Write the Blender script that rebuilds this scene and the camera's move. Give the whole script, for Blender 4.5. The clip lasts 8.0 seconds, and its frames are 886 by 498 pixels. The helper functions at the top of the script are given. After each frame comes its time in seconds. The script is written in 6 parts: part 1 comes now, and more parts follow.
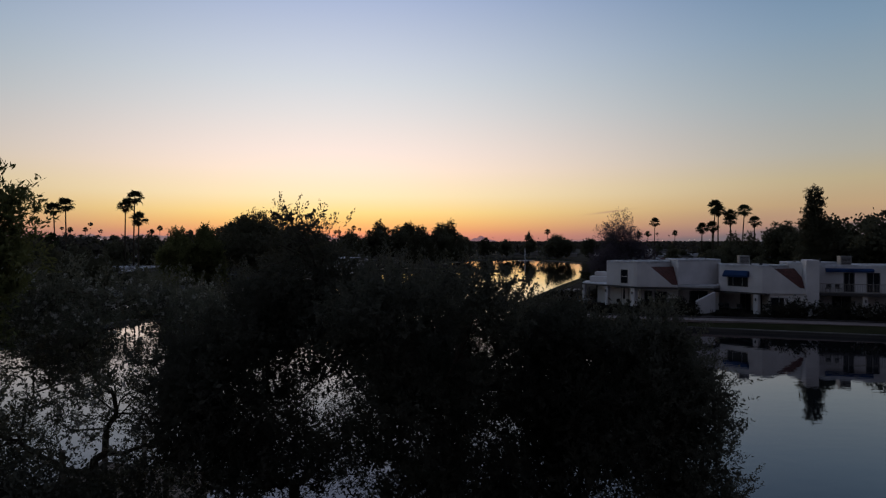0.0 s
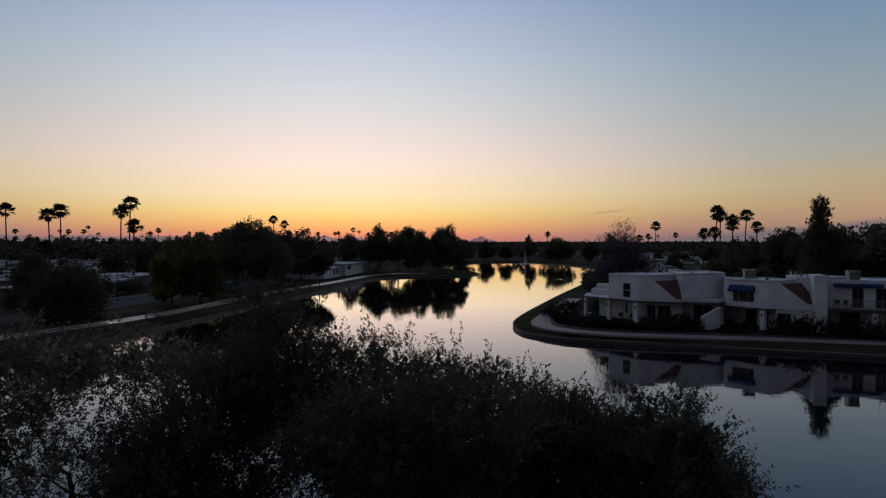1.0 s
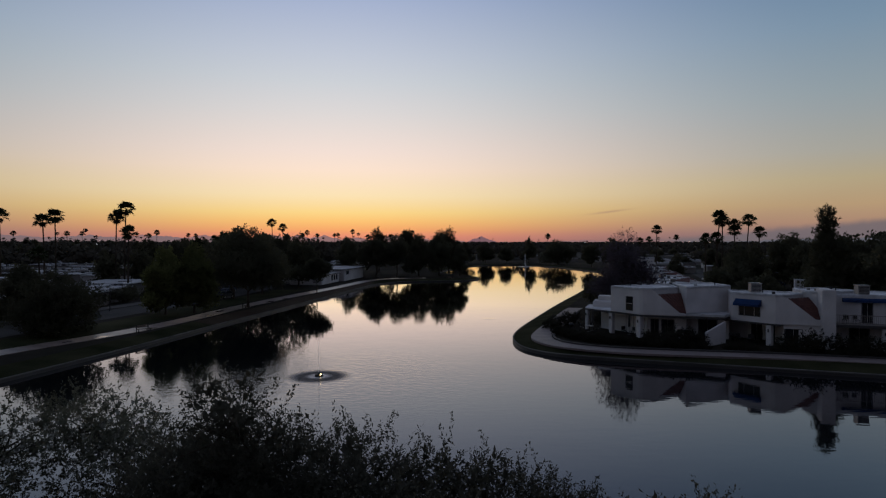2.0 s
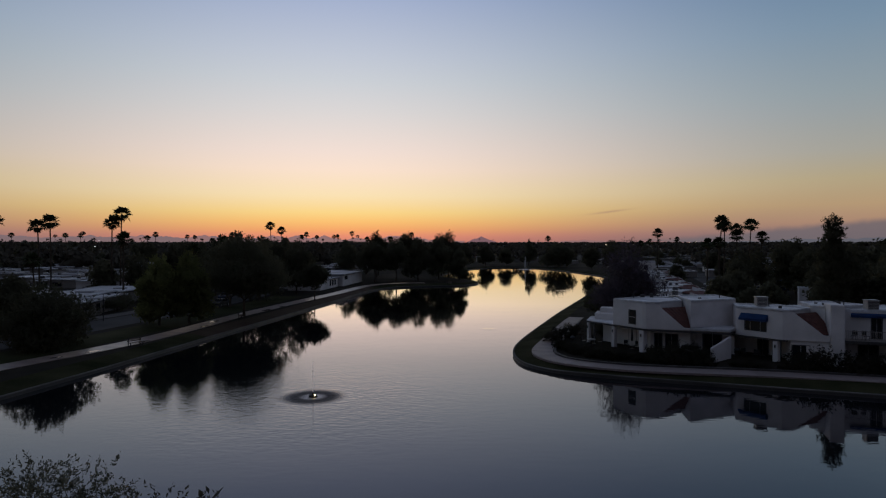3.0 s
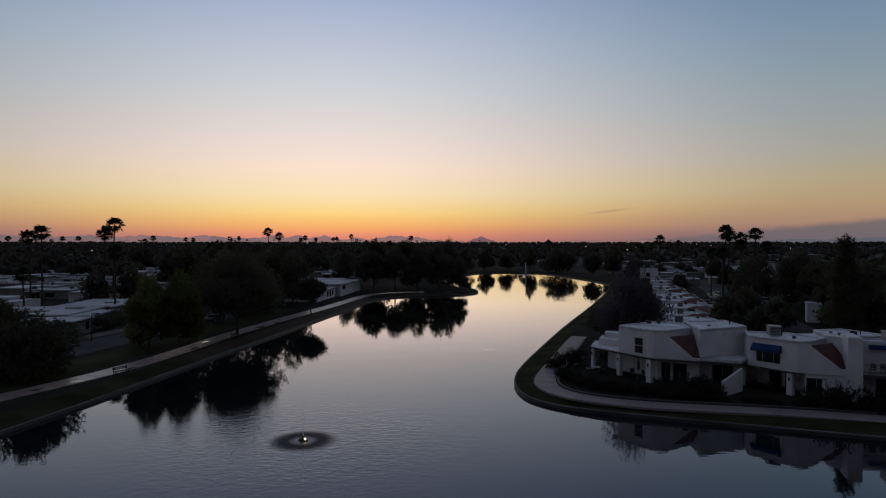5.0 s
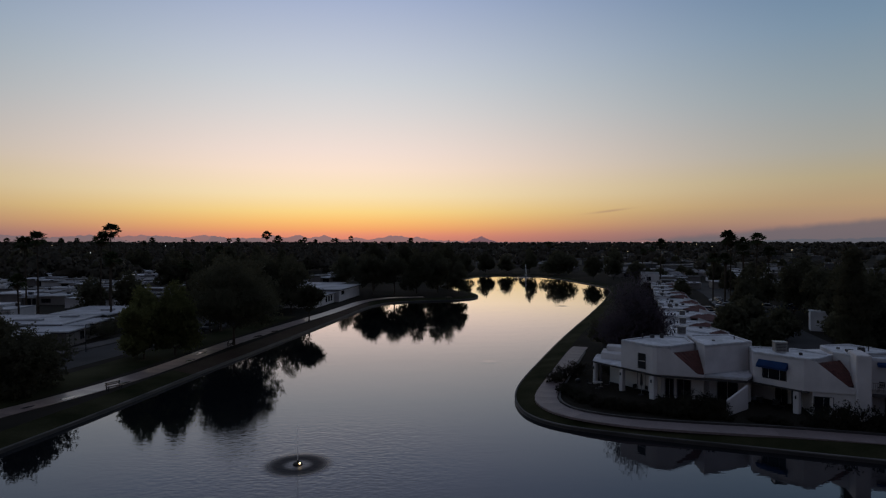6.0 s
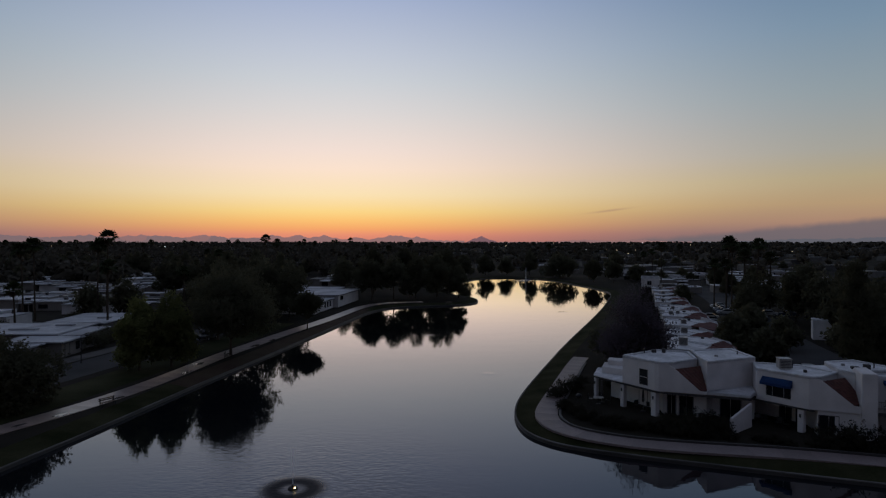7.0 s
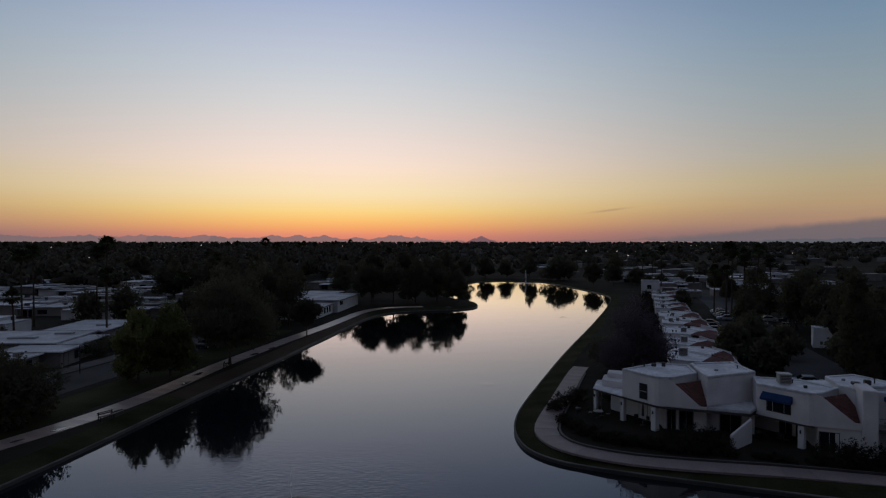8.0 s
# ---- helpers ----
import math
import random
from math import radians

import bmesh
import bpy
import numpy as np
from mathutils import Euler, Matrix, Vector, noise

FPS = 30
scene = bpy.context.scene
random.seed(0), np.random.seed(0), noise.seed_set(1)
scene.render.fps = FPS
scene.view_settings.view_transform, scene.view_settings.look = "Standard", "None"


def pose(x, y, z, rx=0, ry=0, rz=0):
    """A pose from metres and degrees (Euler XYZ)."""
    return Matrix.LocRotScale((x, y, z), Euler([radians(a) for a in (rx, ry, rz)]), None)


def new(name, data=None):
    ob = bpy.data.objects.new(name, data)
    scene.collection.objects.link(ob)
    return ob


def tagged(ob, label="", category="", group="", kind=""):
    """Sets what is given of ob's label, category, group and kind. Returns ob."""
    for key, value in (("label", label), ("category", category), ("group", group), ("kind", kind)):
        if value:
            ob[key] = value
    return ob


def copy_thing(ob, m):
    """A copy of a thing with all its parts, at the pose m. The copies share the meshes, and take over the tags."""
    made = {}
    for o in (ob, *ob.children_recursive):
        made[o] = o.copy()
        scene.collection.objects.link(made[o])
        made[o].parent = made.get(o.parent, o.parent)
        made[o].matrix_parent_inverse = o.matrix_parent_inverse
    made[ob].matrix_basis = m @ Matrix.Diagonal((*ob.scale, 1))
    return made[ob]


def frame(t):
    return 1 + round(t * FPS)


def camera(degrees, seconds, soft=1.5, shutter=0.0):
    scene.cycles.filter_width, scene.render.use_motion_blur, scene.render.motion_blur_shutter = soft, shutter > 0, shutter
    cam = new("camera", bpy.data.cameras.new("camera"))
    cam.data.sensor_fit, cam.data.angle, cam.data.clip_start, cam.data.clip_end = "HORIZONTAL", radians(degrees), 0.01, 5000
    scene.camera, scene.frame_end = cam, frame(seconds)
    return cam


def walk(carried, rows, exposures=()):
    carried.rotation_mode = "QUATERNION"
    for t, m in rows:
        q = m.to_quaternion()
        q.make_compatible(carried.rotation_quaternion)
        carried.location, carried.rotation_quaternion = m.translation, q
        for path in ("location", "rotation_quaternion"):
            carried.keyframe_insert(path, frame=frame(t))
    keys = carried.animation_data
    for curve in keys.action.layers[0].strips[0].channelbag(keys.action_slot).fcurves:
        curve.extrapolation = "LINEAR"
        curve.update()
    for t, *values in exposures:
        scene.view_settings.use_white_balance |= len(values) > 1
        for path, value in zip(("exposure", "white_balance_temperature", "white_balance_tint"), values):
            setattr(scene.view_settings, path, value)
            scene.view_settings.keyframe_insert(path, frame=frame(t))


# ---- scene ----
# camera: a drone that climbs and glides forward over a lake at dusk
cam = camera(71.6, 8.0, soft=1.2)
ROWS = [  # seconds, x, y, z, pitch
    (0, 0.000, -0.000, 8.225, -0.474),
    (0.5, 0.096, 0.802, 9.049, -0.474),
    (1, 0.188, 1.685, 9.756, -0.474),
    (1.5, 0.294, 2.575, 10.450, -0.474),
    (3, 0.567, 5.035, 12.511, -0.474),
    (3.5, 0.607, 5.784, 13.197, -0.488),
    (4, 0.652, 6.498, 13.896, -0.502),
    (4.5, 0.702, 7.201, 14.582, -0.517),
    (6, 0.844, 9.235, 16.729, -0.548),
    (6.5, 0.936, 9.824, 17.453, -0.564),
    (7, 0.982, 10.235, 18.232, -0.580),
    (7.5, 1.027, 10.388, 19.002, -0.596),
    (8, 1.058, 10.437, 19.725, -0.611),
]
walk(cam, [(t, pose(x, y, z, 90 + pitch, 0, 0)) for t, x, y, z, pitch in ROWS], [(0.0, 0.16), (1.0, 0.1), (2.5, 0.0), (8.0, 0.0)])

# ---- world: twilight sky, sun just under the horizon ----
def lin(r, g, b):
    return tuple(((c / 255) / 12.92 if c < 11 else ((c / 255 + 0.055) / 1.055) ** 2.4) for c in (r, g, b)) + (1.0,)


SUN_AZ = radians(-9.6)
world = bpy.data.worlds.new("dusk")
scene.world = world
world.use_nodes = True
wt = world.node_tree
wt.nodes.clear()


def wnode(kind):
    return wt.nodes.new(kind)


def wmath(op, a, b=None, clamp=False):
    n = wt.nodes.new("ShaderNodeMath")
    n.operation, n.use_clamp = op, clamp
    for i, v in enumerate((a, b)):
        if v is None:
            continue
        if isinstance(v, (int, float)):
            n.inputs[i].default_value = v
        else:
            wt.links.new(v, n.inputs[i])
    return n.outputs[0]


def wrange(v, a, b):
    n = wt.nodes.new("ShaderNodeMapRange")
    n.interpolation_type = "SMOOTHSTEP"
    wt.links.new(v, n.inputs[0])
    n.inputs[1].default_value, n.inputs[2].default_value = a, b
    n.inputs[3].default_value, n.inputs[4].default_value = 0.0, 1.0
    return n.outputs[0]


def wmix(f, a, b):
    n = wt.nodes.new("ShaderNodeMix")
    n.data_type = "RGBA"
    wt.links.new(f, n.inputs[0])
    for sock, v in ((n.inputs[6], a), (n.inputs[7], b)):
        if isinstance(v, tuple):
            sock.default_value = v
        else:
            wt.links.new(v, sock)
    return n.outputs[2]


def wramp(v, stops):
    n = wt.nodes.new("ShaderNodeValToRGB")
    els = n.color_ramp.elements
    els[0].position, els[0].color = stops[0][0], lin(*stops[0][1])
    els[1].position, els[1].color = stops[-1][0], lin(*stops[-1][1])
    for p, c in stops[1:-1]:
        e = els.new(p)
        e.color = lin(*c)
    wt.links.new(v, n.inputs[0])
    return n.outputs[0]


coord = wnode("ShaderNodeTexCoord")
sep = wnode("ShaderNodeSeparateXYZ")
wt.links.new(coord.outputs["Generated"], sep.inputs[0])
DX, DY, DZ = sep.outputs[0], sep.outputs[1], sep.outputs[2]
elev = wmath("MAXIMUM", DZ, 0.0)
flat = wmath("SQRT", wmath("ADD", wmath("MULTIPLY", DX, DX), wmath("MULTIPLY", DY, DY)))
flat = wmath("MAXIMUM", flat, 0.001)
sunward = wmath("ADD", wmath("MULTIPLY", wmath("DIVIDE", DX, flat), math.sin(SUN_AZ)), wmath("MULTIPLY", wmath("DIVIDE", DY, flat), math.cos(SUN_AZ)))
ramp_sun = wramp(elev, [(0.0, (205, 124, 112)), (0.013, (233, 143, 113)), (0.022, (246, 166, 105)), (0.036, (252, 194, 115)), (0.05, (252, 214, 136)), (0.077, (251, 226, 180)),
                        (0.118, (251, 226, 206)), (0.145, (243, 223, 212)), (0.206, (220, 215, 214)), (0.251, (204, 208, 214)), (0.29, (192, 199, 213)), (0.367, (164, 177, 206)), (0.55, (124, 135, 158)), (1.0, (92, 99, 120))])
ramp_side = wramp(elev, [(0.0, (124, 103, 105)), (0.015, (146, 115, 111)), (0.03, (169, 134, 113)), (0.055, (180, 152, 118)), (0.09, (177, 162, 131)), (0.128, (164, 162, 153)), (0.18, (150, 158, 161)), (0.206, (143, 156, 163)),
                         (0.29, (121, 144, 165)), (0.367, (100, 128, 158)), (0.55, (104, 118, 142)), (1.0, (92, 99, 120))])
ramp_back = wramp(elev, [(0.0, (44, 43, 50)), (0.1, (64, 60, 68)), (0.2, (64, 65, 78)), (0.5, (78, 85, 102)), (1.0, (92, 99, 120))])
angle = wmath("ARCCOSINE", wmath("MINIMUM", wmath("MAXIMUM", sunward, -1.0), 1.0))
spread = wmath("MULTIPLY", angle, wmath("SUBTRACT", 1.32, wmath("MULTIPLY", wrange(elev, 0.0, 0.085), 0.32)))
sky_col = wmix(wrange(spread, radians(46), 0.0), ramp_side, ramp_sun)
sky_col = wmix(wrange(angle, radians(165), radians(44)), ramp_back, sky_col)
# a low bank of cloud that thickens to the north, and one thin streak
sin_az = wmath("DIVIDE", DX, flat)
puff = wnode("ShaderNodeTexNoise")
puff.inputs["Scale"].default_value, puff.inputs["Detail"].default_value = 26.0, 5
wt.links.new(coord.outputs["Generated"], puff.inputs["Vector"])
top = wmath("MINIMUM", wmath("MULTIPLY", wmath("SUBTRACT", sin_az, 0.28), 0.105), 0.06)
top = wmath("ADD", top, wmath("MULTIPLY", wmath("SUBTRACT", puff.outputs[0], 0.5), 0.012))
bank = wrange(wmath("SUBTRACT", top, elev), -0.006, 0.005)
bank = wmath("MULTIPLY", bank, wrange(DY, -0.3, 0.4))
sky_col = wmix(wmath("MULTIPLY", bank, 0.85), sky_col, lin(108, 101, 107))
streak_x = wmath("DIVIDE", wmath("SUBTRACT", sin_az, 0.262), 0.026)
streak_y = wmath("DIVIDE", wmath("SUBTRACT", elev, wmath("ADD", 0.0505, wmath("MULTIPLY", wmath("SUBTRACT", sin_az, 0.262), 0.12))), 0.0016)
streak = wmath("POWER", 2.718, wmath("MULTIPLY", wmath("ADD", wmath("MULTIPLY", streak_x, streak_x), wmath("MULTIPLY", streak_y, streak_y)), -1.0))
streak = wmath("MULTIPLY", streak, wrange(DY, 0.2, 0.6))
sky_col = wmix(wmath("MULTIPLY", streak, 0.55), sky_col, lin(165, 128, 112))
bg = wnode("ShaderNodeBackground")
wt.links.new(sky_col, bg.inputs[0])
bg.inputs[1].default_value = 1.0
wo = wnode("ShaderNodeOutputWorld")
wt.links.new(bg.outputs[0], wo.inputs[0])
scene.view_settings.exposure = 0.0


# ---- materials ----
def material(name, base, rough=0.8, spread=0.25, grain=6.0, stain=0.35, bump=0.3, metal=0.0, spec=0.5, rand=0.0, second=None, fleck=0.5):
    """A principled surface with fine grain, broad stains and relief."""
    m = bpy.data.materials.new(name)
    m.use_nodes = True
    nt = m.node_tree
    b = nt.nodes["Principled BSDF"]
    b.inputs["Roughness"].default_value, b.inputs["Metallic"].default_value = rough, metal
    b.inputs["Specular IOR Level"].default_value = spec
    tc = nt.nodes.new("ShaderNodeTexCoord")
    fine, broad = nt.nodes.new("ShaderNodeTexNoise"), nt.nodes.new("ShaderNodeTexNoise")
    fine.inputs["Scale"].default_value, fine.inputs["Detail"].default_value = grain, 6
    broad.inputs["Scale"].default_value, broad.inputs["Detail"].default_value = stain, 4
    for n in (fine, broad):
        nt.links.new(tc.outputs["Object"], n.inputs["Vector"])
    dark = tuple(c * (1 - spread) for c in base) + (1,)
    light = tuple(min(1, c * (1 + spread)) for c in (second or base)) + (1,)
    mix1, mix2 = nt.nodes.new("ShaderNodeMix"), nt.nodes.new("ShaderNodeMix")
    for n in (mix1, mix2):
        n.data_type = "RGBA"
    mix1.inputs[6].default_value, mix1.inputs[7].default_value = dark, light
    r = nt.nodes.new("ShaderNodeMapRange")
    r.inputs[1].default_value, r.inputs[2].default_value = 0.3, 0.7
    nt.links.new(broad.outputs[0], r.inputs[0])
    nt.links.new(r.outputs[0], mix1.inputs[0])
    mix2.blend_type = "MULTIPLY"
    mix2.inputs[0].default_value = fleck
    nt.links.new(mix1.outputs[2], mix2.inputs[6])
    r2 = nt.nodes.new("ShaderNodeMapRange")
    r2.inputs[1].default_value, r2.inputs[2].default_value, r2.inputs[3].default_value, r2.inputs[4].default_value = 0.25, 0.75, 0.55, 1.25
    nt.links.new(fine.outputs[0], r2.inputs[0])
    comb = nt.nodes.new("ShaderNodeCombineColor")
    for i in range(3):
        nt.links.new(r2.outputs[0], comb.inputs[i])
    nt.links.new(comb.outputs[0], mix2.inputs[7])
    out = mix2.outputs[2]
    if rand:
        info = nt.nodes.new("ShaderNodeObjectInfo")
        hsv = nt.nodes.new("ShaderNodeHueSaturation")
        rr = nt.nodes.new("ShaderNodeMapRange")
        rr.inputs[3].default_value, rr.inputs[4].default_value = 1 - rand, 1 + rand
        nt.links.new(info.outputs["Random"], rr.inputs[0])
        nt.links.new(rr.outputs[0], hsv.inputs["Value"])
        nt.links.new(out, hsv.inputs["Color"])
        out = hsv.outputs[0]
    nt.links.new(out, b.inputs["Base Color"])
    if bump:
        bp = nt.nodes.new("ShaderNodeBump")
        bp.inputs["Strength"].default_value, bp.inputs["Distance"].default_value = bump, 0.02
        nt.links.new(fine.outputs[0], bp.inputs["Height"])
        nt.links.new(bp.outputs[0], b.inputs["Normal"])
    return m


def leaf_material(name, base, tip, soft=True, through_light=0.1):
    """Leaves: each one its own shade, a little light passes through. soft: the shading follows the roundness of the crown that the leaf grows on."""
    m = bpy.data.materials.new(name)
    m.use_nodes = True
    nt = m.node_tree
    b = nt.nodes["Principled BSDF"]
    b.inputs["Roughness"].default_value = 0.8
    b.inputs["Specular IOR Level"].default_value = 0.05
    geo = nt.nodes.new("ShaderNodeNewGeometry")
    ramp = nt.nodes.new("ShaderNodeValToRGB")
    ramp.color_ramp.elements[0].color = (*base, 1)
    ramp.color_ramp.elements[1].color = (*tip, 1)
    nt.links.new(geo.outputs["Random Per Island"], ramp.inputs[0])
    info = nt.nodes.new("ShaderNodeObjectInfo")
    hsv = nt.nodes.new("ShaderNodeHueSaturation")
    rr = nt.nodes.new("ShaderNodeMapRange")
    rr.inputs[3].default_value, rr.inputs[4].default_value = 0.75, 1.25
    nt.links.new(info.outputs["Random"], rr.inputs[0])
    nt.links.new(rr.outputs[0], hsv.inputs["Value"])
    nt.links.new(ramp.outputs[0], hsv.inputs["Color"])
    nt.links.new(hsv.outputs[0], b.inputs["Base Color"])
    tr = nt.nodes.new("ShaderNodeBsdfTranslucent")
    nt.links.new(hsv.outputs[0], tr.inputs[0])
    if soft:
        att, turn = nt.nodes.new("ShaderNodeAttribute"), nt.nodes.new("ShaderNodeVectorTransform")
        att.attribute_name = "crown_normal"
        turn.vector_type, turn.convert_from, turn.convert_to = "NORMAL", "OBJECT", "WORLD"
        nt.links.new(att.outputs["Vector"], turn.inputs[0])
        nt.links.new(turn.outputs[0], b.inputs["Normal"])
    mix = nt.nodes.new("ShaderNodeMixShader")
    mix.inputs[0].default_value = through_light
    nt.links.new(b.outputs[0], mix.inputs[1])
    nt.links.new(tr.outputs[0], mix.inputs[2])
    nt.links.new(mix.outputs[0], nt.nodes["Material Output"].inputs[0])
    return m


def glow_material(name, colour, strength):
    m = bpy.data.materials.new(name)
    m.use_nodes = True
    nt = m.node_tree
    b = nt.nodes["Principled BSDF"]
    b.inputs["Base Color"].default_value = (*colour, 1)
    b.inputs["Emission Color"].default_value = (*colour, 1)
    b.inputs["Emission Strength"].default_value = strength
    return m


STUCCO = material("stucco", (0.61, 0.58, 0.575), 0.9, 0.13, 14.0, 0.45, 0.15, fleck=0.2)
STUCCO_TAN = material("stucco_tan", (0.23, 0.205, 0.188), 0.9, 0.12, 9.0, 0.5, 0.35)
ROOF_WHITE = material("roof_coating", (0.58, 0.58, 0.60), 0.75, 0.24, 3.0, 0.55, 0.2)
TILE = material("clay_tile", (0.115, 0.043, 0.034), 0.8, 0.3, 12.0, 1.2, 0.4, rand=0.25)
DARK_TRIM = material("dark_trim", (0.045, 0.04, 0.04), 0.7, 0.2, 8.0, 0.6, 0.1)
CONCRETE = material("concrete", (0.08, 0.074, 0.070), 0.85, 0.3, 5.0, 0.22, 0.3, second=(0.12, 0.11, 0.102), spec=0.2)
PATH_MAT = material("path_concrete", (0.185, 0.142, 0.136), 0.58, 0.22, 4.0, 0.25, 0.25, rand=0.10, spec=0.4)
PATH_DAMP = material("damp_path_concrete", (0.265, 0.20, 0.172), 0.36, 0.32, 3.0, 0.3, 0.12, rand=0.14, spec=0.6)
ROOF_OLD = material("weathered_roof_coating", (0.43, 0.43, 0.445), 0.8, 0.36, 2.0, 0.2, 0.2)
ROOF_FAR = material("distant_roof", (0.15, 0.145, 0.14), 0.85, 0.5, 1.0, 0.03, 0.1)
BANK_TURF = material("bank_turf", (0.022, 0.026, 0.010), 0.97, 0.35, 5.0, 0.2, 0.9, second=(0.036, 0.034, 0.018), spec=0.02)
BARE_BANK = material("bare_bank", (0.075, 0.048, 0.036), 0.95, 0.3, 4.0, 0.25, 0.8, second=(0.055, 0.042, 0.028), spec=0.05)
LAWN = material("lawn", (0.030, 0.036, 0.014), 0.97, 0.35, 5.0, 0.12, 0.9, second=(0.045, 0.042, 0.022), spec=0.03)
ASPHALT = material("asphalt", (0.054, 0.052, 0.053), 0.85, 0.25, 14.0, 0.12, 0.4, spec=0.08)
EARTH = material("far_ground", (0.019, 0.017, 0.012), 0.95, 0.45, 0.4, 0.03, 0.5, second=(0.030, 0.026, 0.021), spec=0.03)
BARK = material("bark", (0.085, 0.065, 0.05), 0.95, 0.35, 18.0, 1.5, 0.8, spec=0.08)
PALM_BARK = material("palm_bark", (0.075, 0.058, 0.043), 0.95, 0.35, 10.0, 1.0, 0.8, spec=0.08)
BLUE_CLOTH = material("awning_cloth", (0.02, 0.07, 0.22), 0.85, 0.2, 12.0, 1.0, 0.2)
METAL_GREY = material("painted_metal", (0.30, 0.29, 0.28), 0.5, 0.2, 6.0, 0.8, 0.1, metal=0.3)
IRON = material("iron", (0.03, 0.03, 0.033), 0.5, 0.2, 10.0, 1.0, 0.1, metal=0.6)
WOOD = material("weathered_wood", (0.14, 0.105, 0.08), 0.9, 0.35, 14.0, 0.9, 0.6, rand=0.15)
RUBBER = material("rubber", (0.02, 0.02, 0.02), 0.9, 0.1, 20.0, 1.0, 0.2)
LEAF_OLIVE = leaf_material("leaf_olive", (0.106, 0.103, 0.078), (0.126, 0.122, 0.092), through_light=0.35)
LEAF_DARK = leaf_material("leaf_dark", (0.104, 0.100, 0.062), (0.130, 0.125, 0.080), through_light=0.35)
# darker copy of leaf_dark: shade around the houses is put into the leaf colour
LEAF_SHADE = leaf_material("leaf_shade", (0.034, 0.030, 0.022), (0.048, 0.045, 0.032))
LEAF_FEATHER = leaf_material("leaf_feather", (0.13, 0.13, 0.09), (0.24, 0.235, 0.17), through_light=0.4)
# far woods: the brownish lift of distant haze is put into this leaf colour
LEAF_FAR = leaf_material("leaf_far", (0.062, 0.054, 0.041), (0.084, 0.074, 0.057), through_light=0.05)
LEAF_GREEN = leaf_material("leaf_green", (0.185, 0.192, 0.070), (0.24, 0.245, 0.095), through_light=0.35)
LEAF_PURPLE = leaf_material("leaf_purple", (0.080, 0.066, 0.080), (0.135, 0.112, 0.135), through_light=0.3)
LEAF_PALM = leaf_material("leaf_palm", (0.030, 0.040, 0.018), (0.060, 0.070, 0.030), soft=False)
LEAF_DRY = leaf_material("leaf_dry", (0.060, 0.047, 0.030), (0.110, 0.085, 0.055), soft=False)
BLOSSOM = leaf_material("blossom", (0.500, 0.480, 0.400), (0.750, 0.720, 0.620))


def glass_material():
    m = bpy.data.materials.new("window_glass")
    m.use_nodes = True
    b = m.node_tree.nodes["Principled BSDF"]
    b.inputs["Base Color"].default_value = (0.012, 0.014, 0.018, 1)
    b.inputs["Roughness"].default_value = 0.08
    b.inputs["Specular IOR Level"].default_value = 0.16
    b.inputs["IOR"].default_value = 1.4
    return m


GLASS = glass_material()
WET_CONCRETE = material("wet_concrete", (0.030, 0.027, 0.024), rough=0.55, spread=0.4, grain=9.0, bump=0.4)


def car_paint(name, colour):
    m = bpy.data.materials.new(name)
    m.use_nodes = True
    b = m.node_tree.nodes["Principled BSDF"]
    b.inputs["Base Color"].default_value = (*colour, 1)
    b.inputs["Roughness"].default_value = 0.5
    b.inputs["Specular IOR Level"].default_value = 0.3
    return m


FOUNTAINS = [(-10.25, 56.0), (41.4, 310.0)]


